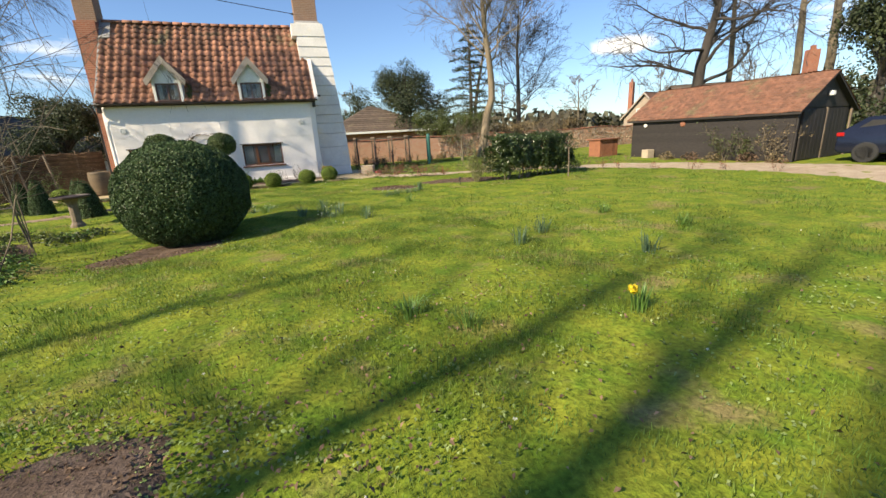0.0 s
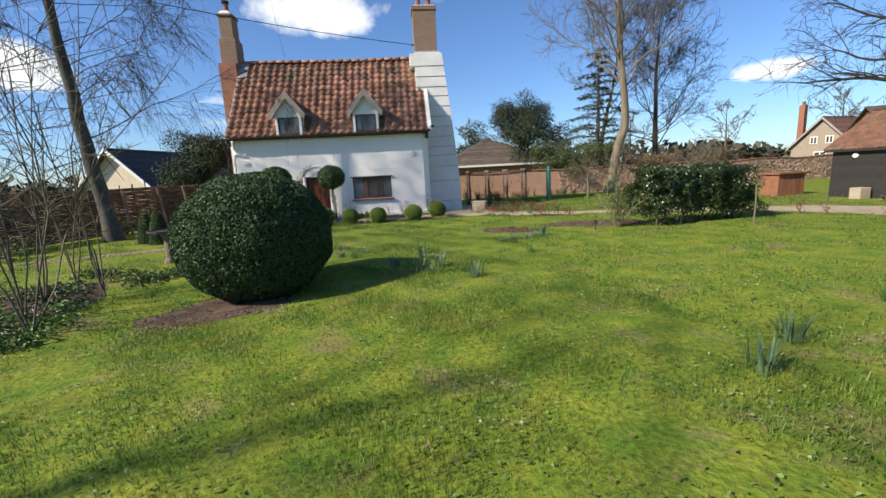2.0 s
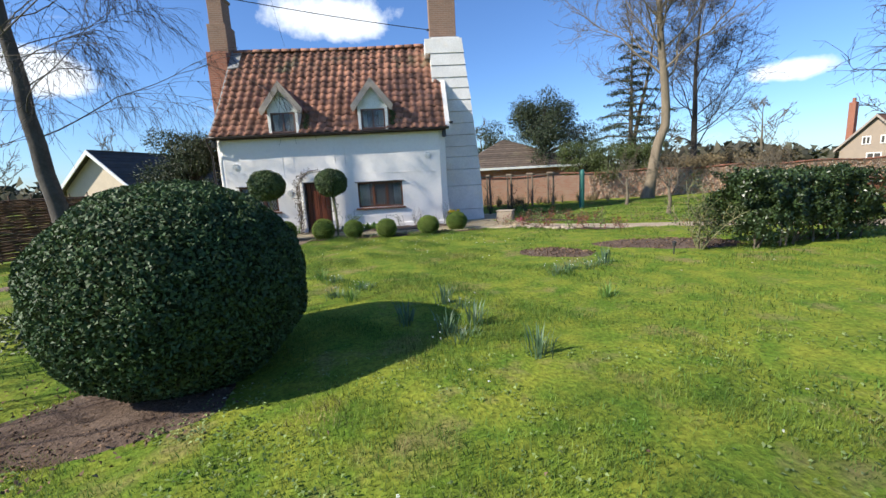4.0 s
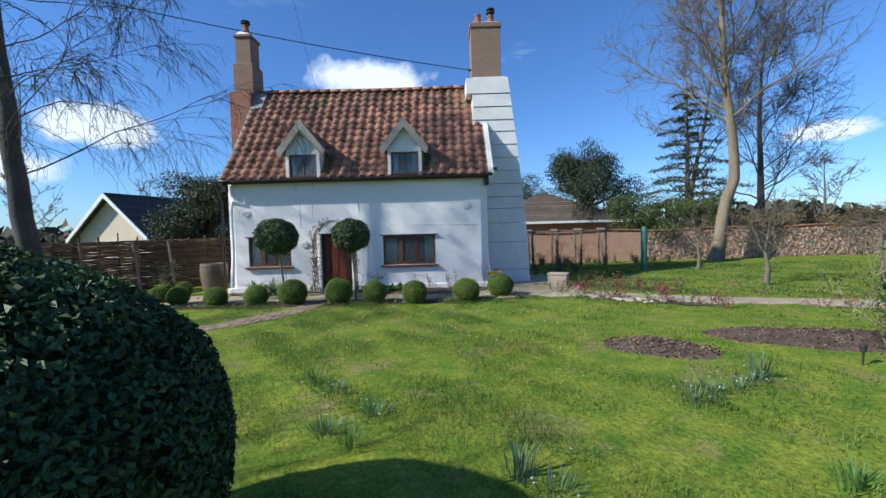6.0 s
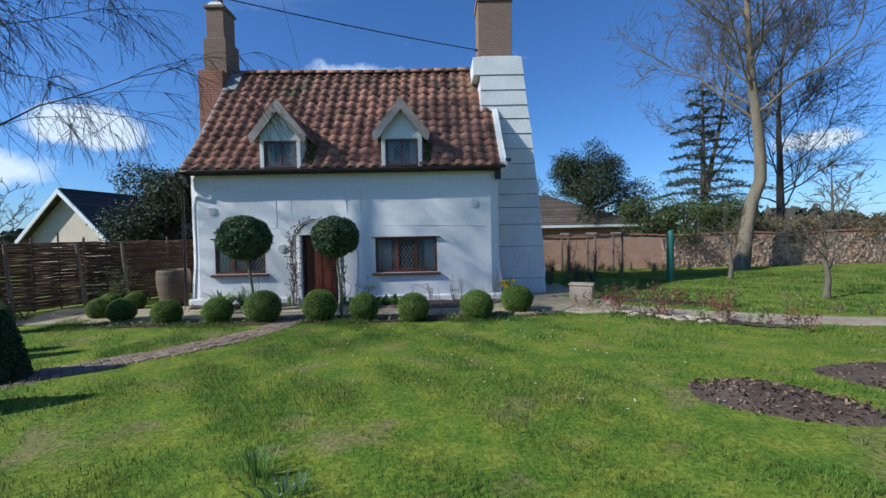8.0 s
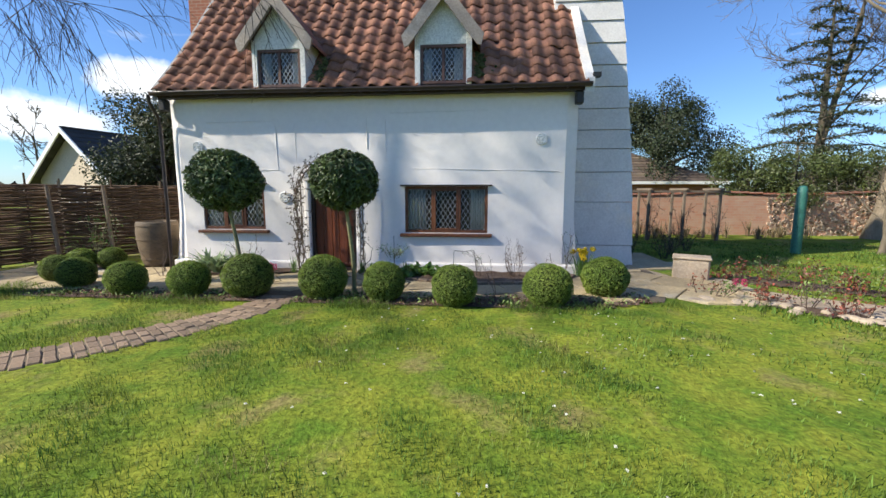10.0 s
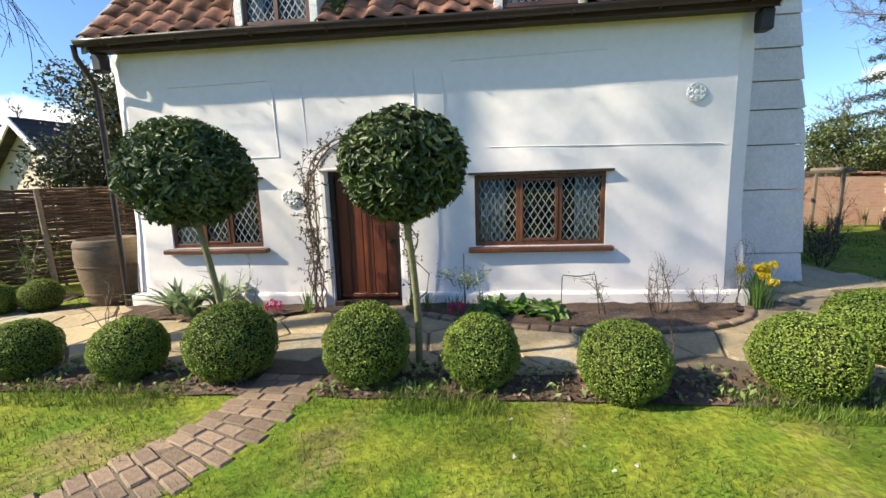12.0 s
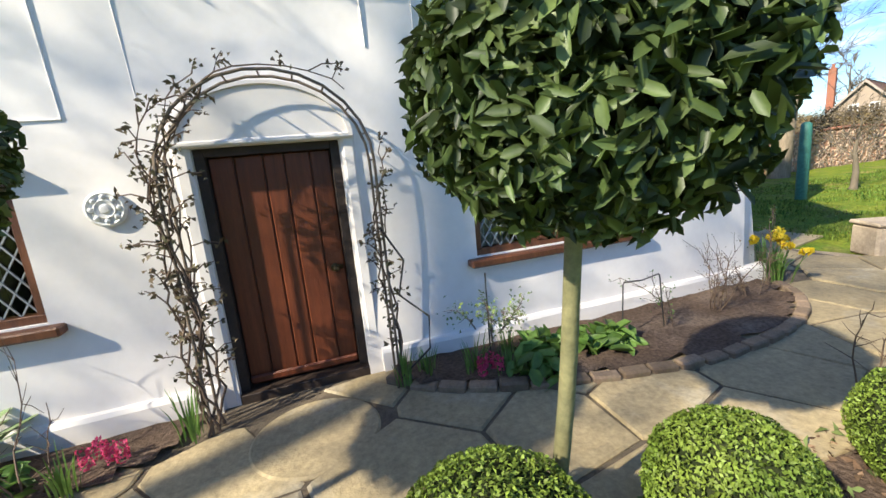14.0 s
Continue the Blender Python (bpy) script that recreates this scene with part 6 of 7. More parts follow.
def cedar(at, h, w, label):
    """A sparse layered conifer: level boughs with flat sprays."""
    ob = thing("cedar_tree", at, label, "tree")
    r = np.random.default_rng(17)
    tb = Tubes()
    tb.add([(0, 0, 0), (0.05, 0, h * 0.5), (0, 0, h)], [0.22, 0.13, 0.02], 8)
    ps = []
    for k in range(46):
        z = h * (0.22 + 0.75 * k / 46)
        ln = w * (1.05 - z / h) * r.uniform(0.7, 1.25) + 0.25
        a = k * 2.4
        e = np.array([math.cos(a) * ln, math.sin(a) * ln, z - 0.06 * ln])
        mid = np.array([math.cos(a) * ln * 0.5, math.sin(a) * ln * 0.5, z + 0.05 * ln])
        tb.add([(0, 0, z), mid, e], [0.05, 0.03, 0.01], 4)
        m = int(120 * ln)
        q = r.random(m) ** 0.7
        side = np.array([-math.sin(a), math.cos(a), 0])
        base = np.where(q[:, None] < 0.5, mid * q[:, None] * 2 + np.array([0, 0, z]) * (1 - 2 * q[:, None]), mid + (e - mid) * (q[:, None] - 0.5) * 2)
        ps.append(base + side * (r.normal(0, 0.13 * ln, m))[:, None] + r.normal(0, 0.05, (m, 3)))
    p = np.concatenate(ps)
    tb.done("trunk", BARK, ob)
    v, f = leaf_cards(p, np.tile([0, 0, 1.0], (len(p), 1)), 0.20, 0.05, 0.5)
    arrays("crown", v, f, FARLEAF, ob)


cedar((15.0, 33.4, -0.2), 10.6, 3.9, "sparse layered cedar beyond the garden wall")

# ---- hedge beside the lawn ----
hedge = thing("hedge", (8.55, 13.75, -0.13), "dense dark green laurel hedge with bare stems at its foot", "hedge", rz=10)
n = 38000
u = rng.random((n, 3)) * 2 - 1
face = rng.integers(0, 5, n)
u[face == 0, 1], u[face == 1, 1], u[face == 2, 2], u[face == 3, 0], u[face == 4, 0] = -1, 1, 1, -1, 1
lump = 1 + lumps(u * np.array([3, 1, 1]), 1.9, 0.40, 4) - 0.20 * rng.random(n)
hp = u * lump[:, None] * np.array([1.62, 0.62, 0.66]) + np.array([0, 0, 0.86])
hn = u * np.array([0.4, 1, 0.8])
low_cut = hp[:, 2] > 0.22 + 0.35 * rng.random(n) * (hp[:, 0] < 0.3)
v, f = leaf_cards(hp[low_cut], hn[low_cut], 0.075, 0.036, 0.7)
arrays("foliage", v, f, HEDGELEAF, hedge)
# dark box for the hedge's shaded depth, no real part
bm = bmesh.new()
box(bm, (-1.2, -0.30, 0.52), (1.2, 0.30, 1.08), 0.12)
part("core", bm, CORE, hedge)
for k in range(22):
    x = -1.5 + 3.0 * k / 21 + rng.normal(0, 0.05)
    tb = Tubes()
    tb.add([(x, rng.uniform(-0.4, 0.0), 0), (x + rng.normal(0, 0.06), -0.35, 0.3), (x + rng.normal(0, 0.1), -0.3, 0.75)], [0.024, 0.02, 0.012], 6)
    tb.done("stem", BARK, hedge)
twiggy("young_shrub", (6.15, 13.35, -0.1), 1.25, 12, 0.32, STEM, "light green upright young shrub beside the hedge", "shrub", "", IVY, 0.05, 3, 0.012, 3)
stake = thing("young_tree", (9.15, 12.25, -0.14), "thin staked sapling with a forked top before the hedge", "sapling")
tb = Tubes()
tb.add([(0, 0, 0), (0.02, 0, 0.6), (0, 0, 1.05)], [0.022, 0.02, 0.018], 6)
tb.done("trunk", POLE, stake)
for sx in (-1, 1):
    tb = Tubes()
    tb.add([(0, 0, 1.05), (0.10 * sx, 0, 1.13), (0.22 * sx, 0.02, 1.22 + 0.06 * sx)], [0.016, 0.012, 0.006], 5)
    tb.done("branch", POLE, stake)
gl = thing("garden_light", (5.35, 13.0, -0.1), "small dark garden light on a spike in the bed", "garden light")
bm = bmesh.new()
lathe(bm, [(0.012, 0), (0.012, 0.2), (0.035, 0.21), (0.035, 0.27), (0.05, 0.28), (0.02, 0.31)], 14)
part("body", bm, BLACK, gl)

# ---- bird table ----
bt = thing("bird_table", (-5.05, 12.45, g1(-5.05, 12.45)), "rustic dark stone bird table on the lawn", "bird table")
bm = bmesh.new()
lathe(bm, [(0.17, 0), (0.15, 0.06), (0.11, 0.12), (0.10, 0.55), (0.14, 0.66), (0.16, 0.70)], 10)
for v in bm.verts:
    v.co += Vector((1, 1, 0)) * 0.02 * noise.noise(v.co * 7)
part("pedestal", bm, POLE, bt)
bm = bmesh.new()
lathe(bm, [(0.36, 0.70), (0.39, 0.72), (0.39, 0.75), (0.35, 0.76), (0.33, 0.735)], 12)
part("tray", bm, DARKWOOD, bt, "dark round tray")

# ---- woven fence ----
fence = thing("woven_fence", (0, 0, 0), "brown woven willow hurdle fence with leaning posts", "fence")
FLINE = [(-13.2, 14.0), (-11.6, 17.6), (-10.65, 20.6), (-10.25, 21.7), (-7.9, 23.5)]
for (ax, ay), (bx, by) in zip(FLINE, FLINE[1:]):
    ln = math.hypot(bx - ax, by - ay)
    ux, uy = (bx - ax) / ln, (by - ay) / ln
    posts = max(2, int(ln / 0.45))
    for k in range(posts + 1):
        s = ln * k / posts
        tb = Tubes()
        tb.add([(ax + ux * s, ay + uy * s, -0.15), (ax + ux * s + rng.normal(0, 0.02), ay + uy * s, 1.8 + rng.normal(0, 0.05))], [0.024, 0.02], 6)
        tb.done("post", POLE if k % 4 == 0 else HURDLE, fence)
    for row in range(38):
        z = -0.05 + row * 0.046
        ss = np.linspace(0, ln, posts * 2 + 1)
        off = 0.032 * np.where(np.arange(len(ss)) % 4 < 2, 1, -1) * (1 if row % 2 else -1)
        pts = np.stack([ax + ux * ss - uy * off, ay + uy * ss + ux * off, z + rng.normal(0, 0.008, len(ss))], 1)
        tb = Tubes()
        tb.add(pts, rng.uniform(0.023, 0.030, len(ss)), 4)
        tb.done("woven_rod", HURDLE, fence)
for (x, y), (dx, dy) in (((-10.1, 21.3), (0.35, -0.2)), ((-9.4, 22.0), (0.3, -0.2)), ((-10.6, 19.9), (0.1, 0.0))):
    tb = Tubes()
    tb.add([(x + dx, y + dy, -0.12), (x, y, 1.65)], [0.045, 0.04], 7)
    tagged(tb.done("leaning_pole", POLE), "weathered pole leaning on the woven fence", "pole", "leaning poles")
twiggy("border_shrub", (-9.4, 21.5, -0.12), 1.1, 7, 0.5, STEM, "yellow-green leafy shrub before the fence", "shrub", "", FRESH, 0.07, 1, 0.01, 2)
for x, y in ((-8.9, 19.2), (-9.6, 15.5), (-9.0, 14.2)):
    leafy((x - 1.2, y, -0.1), 240, 0.6, 0.7, 0.09, IVY, "green shrub in front of the fence", "shrub", "fence shrubs")


# ---- neighbouring buildings ----
def gabled(name, at, rz, w, d, eave, ridge, wall_mat, roof_mat, label, over=0.3, category="house", trim=None, chimney=None, windows=()):
    """A simple gabled house: gable on the local -y side, tiles in courses."""
    ob = thing(name, at, label, category, "", rz)
    bm = bmesh.new()
    prism(bm, [(-w / 2, 0, 0), (w / 2, 0, 0), (w / 2, 0, eave), (0, 0, ridge - 0.08), (-w / 2, 0, eave)], (0, d, 0))
    part("wall", bm, wall_mat, ob)
    pitch = (ridge - eave) / (w / 2)
    for sx in (-1, 1):
        bm = bmesh.new()
        n = 12
        for k in range(n):
            a, b = k / n, (k + 1) / n + 0.02
            xa, xb = sx * (w / 2 + over) * (1 - a), sx * (w / 2 + over) * (1 - b)
            za, zb = ridge - (w / 2 + over) * (1 - a) * pitch + 0.06, ridge - (w / 2 + over) * (1 - b) * pitch + 0.03
            prism(bm, [(xa, -over, za), (xb, -over, zb), (xb, -over, zb - 0.06), (xa, -over, za - 0.06)], (0, d + 2 * over, 0))
        part("roof", bm, roof_mat, ob)
        if trim:
            bm = bmesh.new()
            e = w / 2 + over
            prism(bm, [(0, -over - 0.04, ridge + 0.06), (sx * e, -over - 0.04, ridge - e * pitch + 0.06), (sx * e, -over - 0.04, ridge - e * pitch - 0.14), (0, -over - 0.04, ridge - 0.16)], (0, 0.05, 0))
            part("bargeboard", bm, trim, ob)
    if chimney:
        x, y, cw, top = chimney
        c = boxed("chimney", (x - cw / 2, y - cw / 2, eave), (x + cw / 2, y + cw / 2, top), BRICKRED, ob, bevel=0.02)
        boxed("pot", (x - cw / 5, y - cw / 5, top), (x + cw / 5, y + cw / 5, top + 0.35), POT, c)
    for x, z, ww, hh in windows:
        wf = boxed("window", (x - ww / 2, -0.06, z), (x + ww / 2, 0.0, z + hh), WHITE, ob)
        boxed("pane", (x - ww / 2 + 0.08, -0.075, z + 0.08), (x - 0.04, -0.062, z + hh - 0.08), SLATE, wf)
        boxed("pane", (x + 0.04, -0.075, z + 0.08), (x + ww / 2 - 0.08, -0.062, z + hh - 0.08), SLATE, wf)
    return ob


gabled("cream_bungalow", (-15.4, 27.1, -0.15), -12, 4.0, 9.0, 2.15, 3.95, CREAM, SLATE, "cream rendered bungalow gable with white bargeboards and dark roof", 0.35, "house", WHITE, None, ((0.0, 1.0, 0.9, 0.8),))
gabled("white_outbuilding", (-19.5, 22.5, -0.15), 60, 3.0, 5.0, 1.7, 2.4, WHITE, SLATE, "pale low outbuilding beyond the fence", 0.2, "shed")
gabled("far_house", (39.3, 38.9, -0.2), -72, 4.8, 8.0, 2.6, 5.1, HOUSEWALL, BARNROOF, "distant pale gabled house with a red roof and tall chimney", 0.3, "house", TAUPE, (-2.2, 1.0, 0.5, 6.5), ((-0.6, 2.7, 0.6, 0.7), (0.6, 2.7, 0.6, 0.7), (0.0, 0.9, 1.0, 1.1)))
gabled("far_house", (47.0, 27.0, -0.2), 62, 7.0, 12.0, 3.0, 5.1, BRICK, GREYROOF, "large house with a long tiled roof behind the barn", 0.3, "house", None, (-2.2, 1.5, 0.8, 7.2), ((-1.5, 1.2, 1.0, 1.2), (1.5, 1.2, 1.0, 1.2)))

hip = thing("brown_roof_bungalow", (9.2, 43.2, -0.15), "low brick bungalow with a brown tiled hipped roof", "house")
boxed("wall", (-5.2, -3.2, 0), (5.2, 3.2, 2.35), BRICKRED, hip)
for k in range(4):
    a0 = [(-5.6, -3.6), (5.6, -3.6), (5.6, 3.6), (-5.6, 3.6)]
    p, q = a0[k], a0[(k + 1) % 4]
    tp, tq = ((-1.0 if p[0] < 0 else -0.6), 0), ((-1.0 if q[0] < 0 else -0.6), 0)
    bm = bmesh.new()
    n = 13
    for c in range(n):
        s0, s1 = c / n, (c + 1) / n + 0.01
        row = []
        for s, lift in ((s0, 0.07), (s1, 0.02)):
            row += [(p[0] + (tp[0] - p[0]) * s, p[1] + (tp[1] - p[1]) * s, 2.3 + 2.45 * s + lift), (q[0] + (tq[0] - q[0]) * s, q[1] + (tq[1] - q[1]) * s, 2.3 + 2.45 * s + lift)]
        prism(bm, [row[0], row[1], row[3], row[2]], (0, 0, -0.06))
    part("roof", bm, GREYROOF, hip)
boxed("fascia", (-5.62, -3.66, 2.14), (5.62, -3.58, 2.32), WHITE, hip)

# pergola before the brick wall
perg = thing("pergola", (3.1, 27.4, -0.15), "weathered timber pergola frame before the brick wall", "pergola")
for k in range(5):
    for yy in (0.0, 0.9):
        boxed("post", (k * 1.15 - 0.04, yy - 0.04, 0), (k * 1.15 + 0.04, yy + 0.04, 1.72), POLE, perg)
    boxed("cross_rail", (k * 1.15 - 0.03, -0.2, 1.72), (k * 1.15 + 0.03, 1.1, 1.79), POLE, perg)
for yy in (0.0, 0.9):
    boxed("rail", (-0.2, yy - 0.035, 1.64), (4.9, yy + 0.035, 1.71), POLE, perg)
for k in range(5):
    twiggy("climbing_stems", (3.2 + k * 1.1, 27.3, -0.15), 1.6, 4, 0.2, ROSESTEM, "bare climbing stems on the pergola posts", "shrub", "pergola climbers", REDLEAF if k % 2 else TAN, 0.05, 1, 0.012, 2)
for x, y, h in ((4.2, 23.2, 0.8), (3.6, 23.8, 0.9), (4.7, 24.0, 0.7), (5.4, 24.6, 0.6)):
    twiggy("dead_stems", (x, y, -0.13), h, 12, 0.35, BARKDARK, "brown dormant shrub stems in the side border", "shrub", "side border shrubs", TAN, 0.04, 1, 0.007, 2)
for k in range(30):
    x, y = 3.6 + 7.5 * rng.random(), 28.4 + rng.uniform(-0.5, 0.6)
    blades("dry_tuft", (x, y, -0.14), 22, rng.uniform(0.35, 0.7), 0.02, TAN, 0.14, 0.4, "pale dry grass tuft at the wall's foot", "grass tuft", "dry grass tufts")

# garden wall with coping
gw = tagged(new("wall_garden"), "old flint and red brick garden wall", "wall", kind="structure")
bm = bmesh.new()
n = 60
for k in range(n):
    x0, x1 = 1.8 + 29.0 * k / n, 1.8 + 29.0 * (k + 1) / n
    top = 1.42 + 0.06 * math.sin(k * 0.7) + 0.04 * noise.noise(Vector((k * 0.6, 0, 0)))
    box(bm, (x0, 29.4, -0.4), (x1, 29.8, top), 0)
part("masonry", bm, OLDWALL, gw)
for k in range(58):
    x0 = 1.8 + 0.5 * k
    boxed("coping", (x0, 29.35, 1.42 + 0.05 * math.sin(k * 0.58)), (x0 + 0.49, 29.85, 1.50 + 0.05 * math.sin(k * 0.58)), BRICKRED, gw, bevel=0.02)
bm = bmesh.new()
for _ in range(2600):
    s = rng.uniform(0.03, 0.085)
    bmesh.ops.create_cube(bm, size=1.0, matrix=Matrix.Translation((10.5 + 20 * rng.random(), 29.385, -0.2 + 1.55 * rng.random())) @ Matrix.Rotation(rng.uniform(0, 3), 4, "Y") @ Matrix.Diagonal((s * 1.6, 0.05, s, 1)))
tagged(part("flints", bm, mat("flints", (0.46, 0.36, 0.27), (0.36, 0.25, 0.18), 5.0, 0.7, 0.3, 30.0, island=0.5), gw), "flints set in the wall face", kind="stuff")

post = thing("green_post", (8.05, 24.35, -0.14), "slim turquoise-green covered garden post on the lawn", "post", rz=10)
bm = bmesh.new()
lathe(bm, [(0.10, 0), (0.115, 0.05), (0.12, 0.9), (0.115, 1.6), (0.10, 1.78), (0.04, 1.82)], 14)
part("cover", bm, GREENTUBE, post, smooth=True)

# ---- the dark barn ----
barn = thing("barn", (18.2, 10.65, -0.15), "low black weatherboarded barn with a red tiled roof", "barn", rz=6.3)
BW, BL, BE, BR = 4.2, 7.3, 1.98, 3.30
bm = bmesh.new()
prism(bm, [(0.04, 0.04, 0), (BW - 0.04, 0.04, 0), (BW - 0.04, 0.04, BE), (BW / 2, 0.04, BR - 0.1), (0.04, 0.04, BE)], (0, BL - 0.08, 0))
part("wall", bm, BOARD, barn)
for k in range(13):
    z = 0.02 + k * 0.15
    boxed("weatherboard", (-0.012, 0, z), (0.036, BL, z + 0.17), BOARD, barn, bevel=0.006)
for k in range(9):
    z = BE + 0.02 + k * 0.15
    half = (BW / 2) * max(0.02, (BR - z - 0.12) / (BR - BE))
    boxed("gable_board", (BW / 2 - half, -0.014, z), (BW / 2 + half, 0.03, min(z + 0.165, BR)), BOARD, barn)
for x0, x1 in ((0.35, 2.05), (2.1, 3.8)):
    bd = boxed("barn_door", (x0, -0.04, 0.03), (x1, 0.02, 1.95), BOARD, barn, "black boarded barn door leaf")
    for q in range(6):
        w6 = (x1 - x0) / 6
        boxed("plank", (x0 + q * w6 + 0.008, -0.058, 0.05), (x0 + (q + 1) * w6 - 0.008, -0.041, 1.93), BOARD, bd)
for x in (0.0, BW - 0.1, BW / 2 - 0.04):
    boxed("corner_post", (x, -0.07, 0), (x + 0.1, -0.005, BE), POLE if x > 0.2 else BOARD, barn)
for sx in (0, 1):
    bm = bmesh.new()
    rows, cols = 16, 52
    over = 0.22
    for r in range(rows):
        for c in range(cols):
            a0, a1 = r / rows, (r + 1) / rows + 0.03
            hw = BW / 2 + over
            xa, xb = hw * (1 - a0), hw * (1 - a1)
            drop = (BR - BE) / (BW / 2)
            sag = 0.03 * noise.noise(Vector((c * 0.3, r * 0.3, sx)))
            za, zb = BR - xa * drop + 0.07 + sag, BR - xb * drop + 0.035 + sag
            y0, y1 = -over + (BL + 2 * over) * c / cols, -over + (BL + 2 * over) * (c + 0.97) / cols
            s = 1 if sx else -1
            v = [bm.verts.new(p) for p in ((BW / 2 + s * xa, y0, za - 0.01), (BW / 2 + s * xa, y1, za + 0.02), (BW / 2 + s * xb, y1, zb + 0.02), (BW / 2 + s * xb, y0, zb - 0.01), (BW / 2 + s * xa, y0, za - 0.045), (BW / 2 + s * xa, y1, za - 0.03))]
            bm.faces.new((v[0], v[1], v[2], v[3]))
            bm.faces.new((v[0], v[4], v[5], v[1]))
    tagged(part("roof_tiles", bm, BARNROOF, barn, "uneven red clay roof tiles"), kind="stuff")
    bm = bmesh.new()
    s = 1 if sx else -1
    hw = BW / 2 + 0.2
    drop = (BR - BE) / (BW / 2)
    prism(bm, [(BW / 2, -0.2, BR), (BW / 2 + s * hw, -0.2, BR - hw * drop), (BW / 2 + s * hw, -0.2, BR - hw * drop - 0.07), (BW / 2, -0.2, BR - 0.09)], (0, BL + 0.4, 0))
    part("roof_deck", bm, BOARD, barn)
for y, c, r in ((1.9 + 4.6, WHITE, 0.10), (2.7 + 1.8, POT, 0.13)):
    bm = bmesh.new()
    lathe(bm, [(r, 0), (r, 0.02), (r * 0.8, 0.05), (r * 0.3, 0.06)], 16)
    bmesh.ops.transform(bm, matrix=Matrix.Translation((-0.02, y, 1.62)) @ Matrix.Rotation(radians(-90), 4, "Y"), verts=bm.verts)
    part("wall_disc", bm, c, barn, "round disc fixed to the boards")
lamp = boxed("flood_lamp", (2.0, -0.18, 2.42), (2.22, -0.02, 2.60), WHITE, barn, "white security lamp", 0.03)
for k, (y, h, wd) in enumerate(((0.6, 1.5, 0.5), (1.5, 1.3, 0.5), (2.2, 1.4, 0.6))):
    p = barn.matrix_basis @ Vector((-0.35, y, 0))
    twiggy("wall_climber", tuple(p), h, 7, 0.35, BARK, "leafy climber growing up the black barn wall", "shrub", "barn climbers", IVY if k else TAN, 0.08, 2, 0.012, 3)
for k, y in enumerate((0.2, 1.2, 2.6, 3.6, 4.8)):
    p = barn.matrix_basis @ Vector((-0.6, y, 0))
    leafy(tuple(p), 220, 0.42, 0.42, 0.09, (TAN, LITTER)[k % 2], "low russet-brown shrub at the barn's foot", "shrub", "barn-foot shrubs")
p = barn.matrix_basis @ Vector((-0.35, 6.0, 0))
bin_t = thing("white_box", tuple(p), "small pale grey box beside the barn", "box")
bm = bmesh.new()
box(bm, (-0.22, -0.2, 0), (0.22, 0.2, 0.45), 0.02)
part("body", bm, STONE, bin_t)
hut = thing("small_shed", (17.2, 19.4, -0.15), "small red-brown timber hutch by the wall", "shed", rz=6)
for k in range(7):
    boxed("board", (-0.7 + k * 0.2, -0.02, 0), (-0.7 + k * 0.2 + 0.19, 0.02, 0.95), SHEDWOOD, hut)
boxed("side", (-0.7, 0.02, 0), (0.69, 0.8, 0.93), SHEDWOOD, hut)
boxed("lid", (-0.78, -0.1, 0.95), (0.78, 0.9, 1.02), SHEDWOOD, hut, bevel=0.01)

# ---- parked car ----
car = thing("car", (20.1, 7.6, -0.15), "dark navy sport-utility car parked on the gravel", "car", rz=98)
# the car points along its own -x; tail toward +x
prof = [(-2.2, 0.35), (-2.25, 0.75), (-2.05, 0.95), (-1.2, 1.05), (-0.55, 1.5), (0.3, 1.62), (1.5, 1.58), (2.05, 1.15), (2.2, 1.0), (2.22, 0.45), (2.1, 0.32)]
bm = bmesh.new()
a = [bm.verts.new((x, -0.90 + (0.14 if z > 1.1 else 0.0), z)) for x, z in prof]
b = [bm.verts.new((x, 0.90 - (0.14 if z > 1.1 else 0.0), z)) for x, z in prof]
bm.faces.new(a)
bm.faces.new(b[::-1])
for k in range(len(prof)):
    q = (k + 1) % len(prof)
    bm.faces.new((a[k], b[k], b[q], a[q]))
bmesh.ops.recalc_face_normals(bm, faces=bm.faces)
bmesh.ops.bevel(bm, geom=list(bm.edges), offset=0.05, segments=2, affect="EDGES", profile=0.5)
part("body", bm, CARPAINT, car, smooth=True)
for sy in (-1, 1):
    bm = bmesh.new()
    prism(bm, [(-0.5, sy * 0.80, 1.12), (-0.25, sy * 0.775, 1.46), (1.35, sy * 0.775, 1.46), (1.75, sy * 0.80, 1.14)], (0, sy * 0.03, 0))
    part("side_window", bm, RUBBER, car, "dark tinted side glass")
    lampo = boxed("tail_lamp", (2.0, sy * 0.86 - 0.08, 0.92), (2.22, sy * 0.86 + 0.05, 1.06), REDLAMP, car, "red tail lamp", 0.02)
    for x in (-1.4, 1.35):
        bm = bmesh.new()
        lathe(bm, [(0.20, -0.11), (0.33, -0.11), (0.36, -0.07), (0.36, 0.07), (0.33, 0.11), (0.20, 0.11)], 28)
        bmesh.ops.transform(bm, matrix=Matrix.Translation((x, sy * 0.84, 0.36)) @ Matrix.Rotation(radians(90), 4, "X"), verts=bm.verts)
        wheel = part("wheel", bm, RUBBER, car, "black tyre")
        bm = bmesh.new()
        lathe(bm, [(0.24, 0.0), (0.24, 0.02), (0.05, 0.03), (0.04, 0.05)], 24)
        for s in range(5):
            box(bm, (0.03, -0.03, 0.01), (0.23, 0.03, 0.045), 0, Matrix.Rotation(s * 2 * math.pi / 5, 4, "Z"))
        bmesh.ops.transform(bm, matrix=Matrix.Translation((x, sy * 0.95, 0.36)) @ Matrix.Rotation(radians(90 * sy), 4, "X"), verts=bm.verts)
        part("rim", bm, ALLOY, wheel)

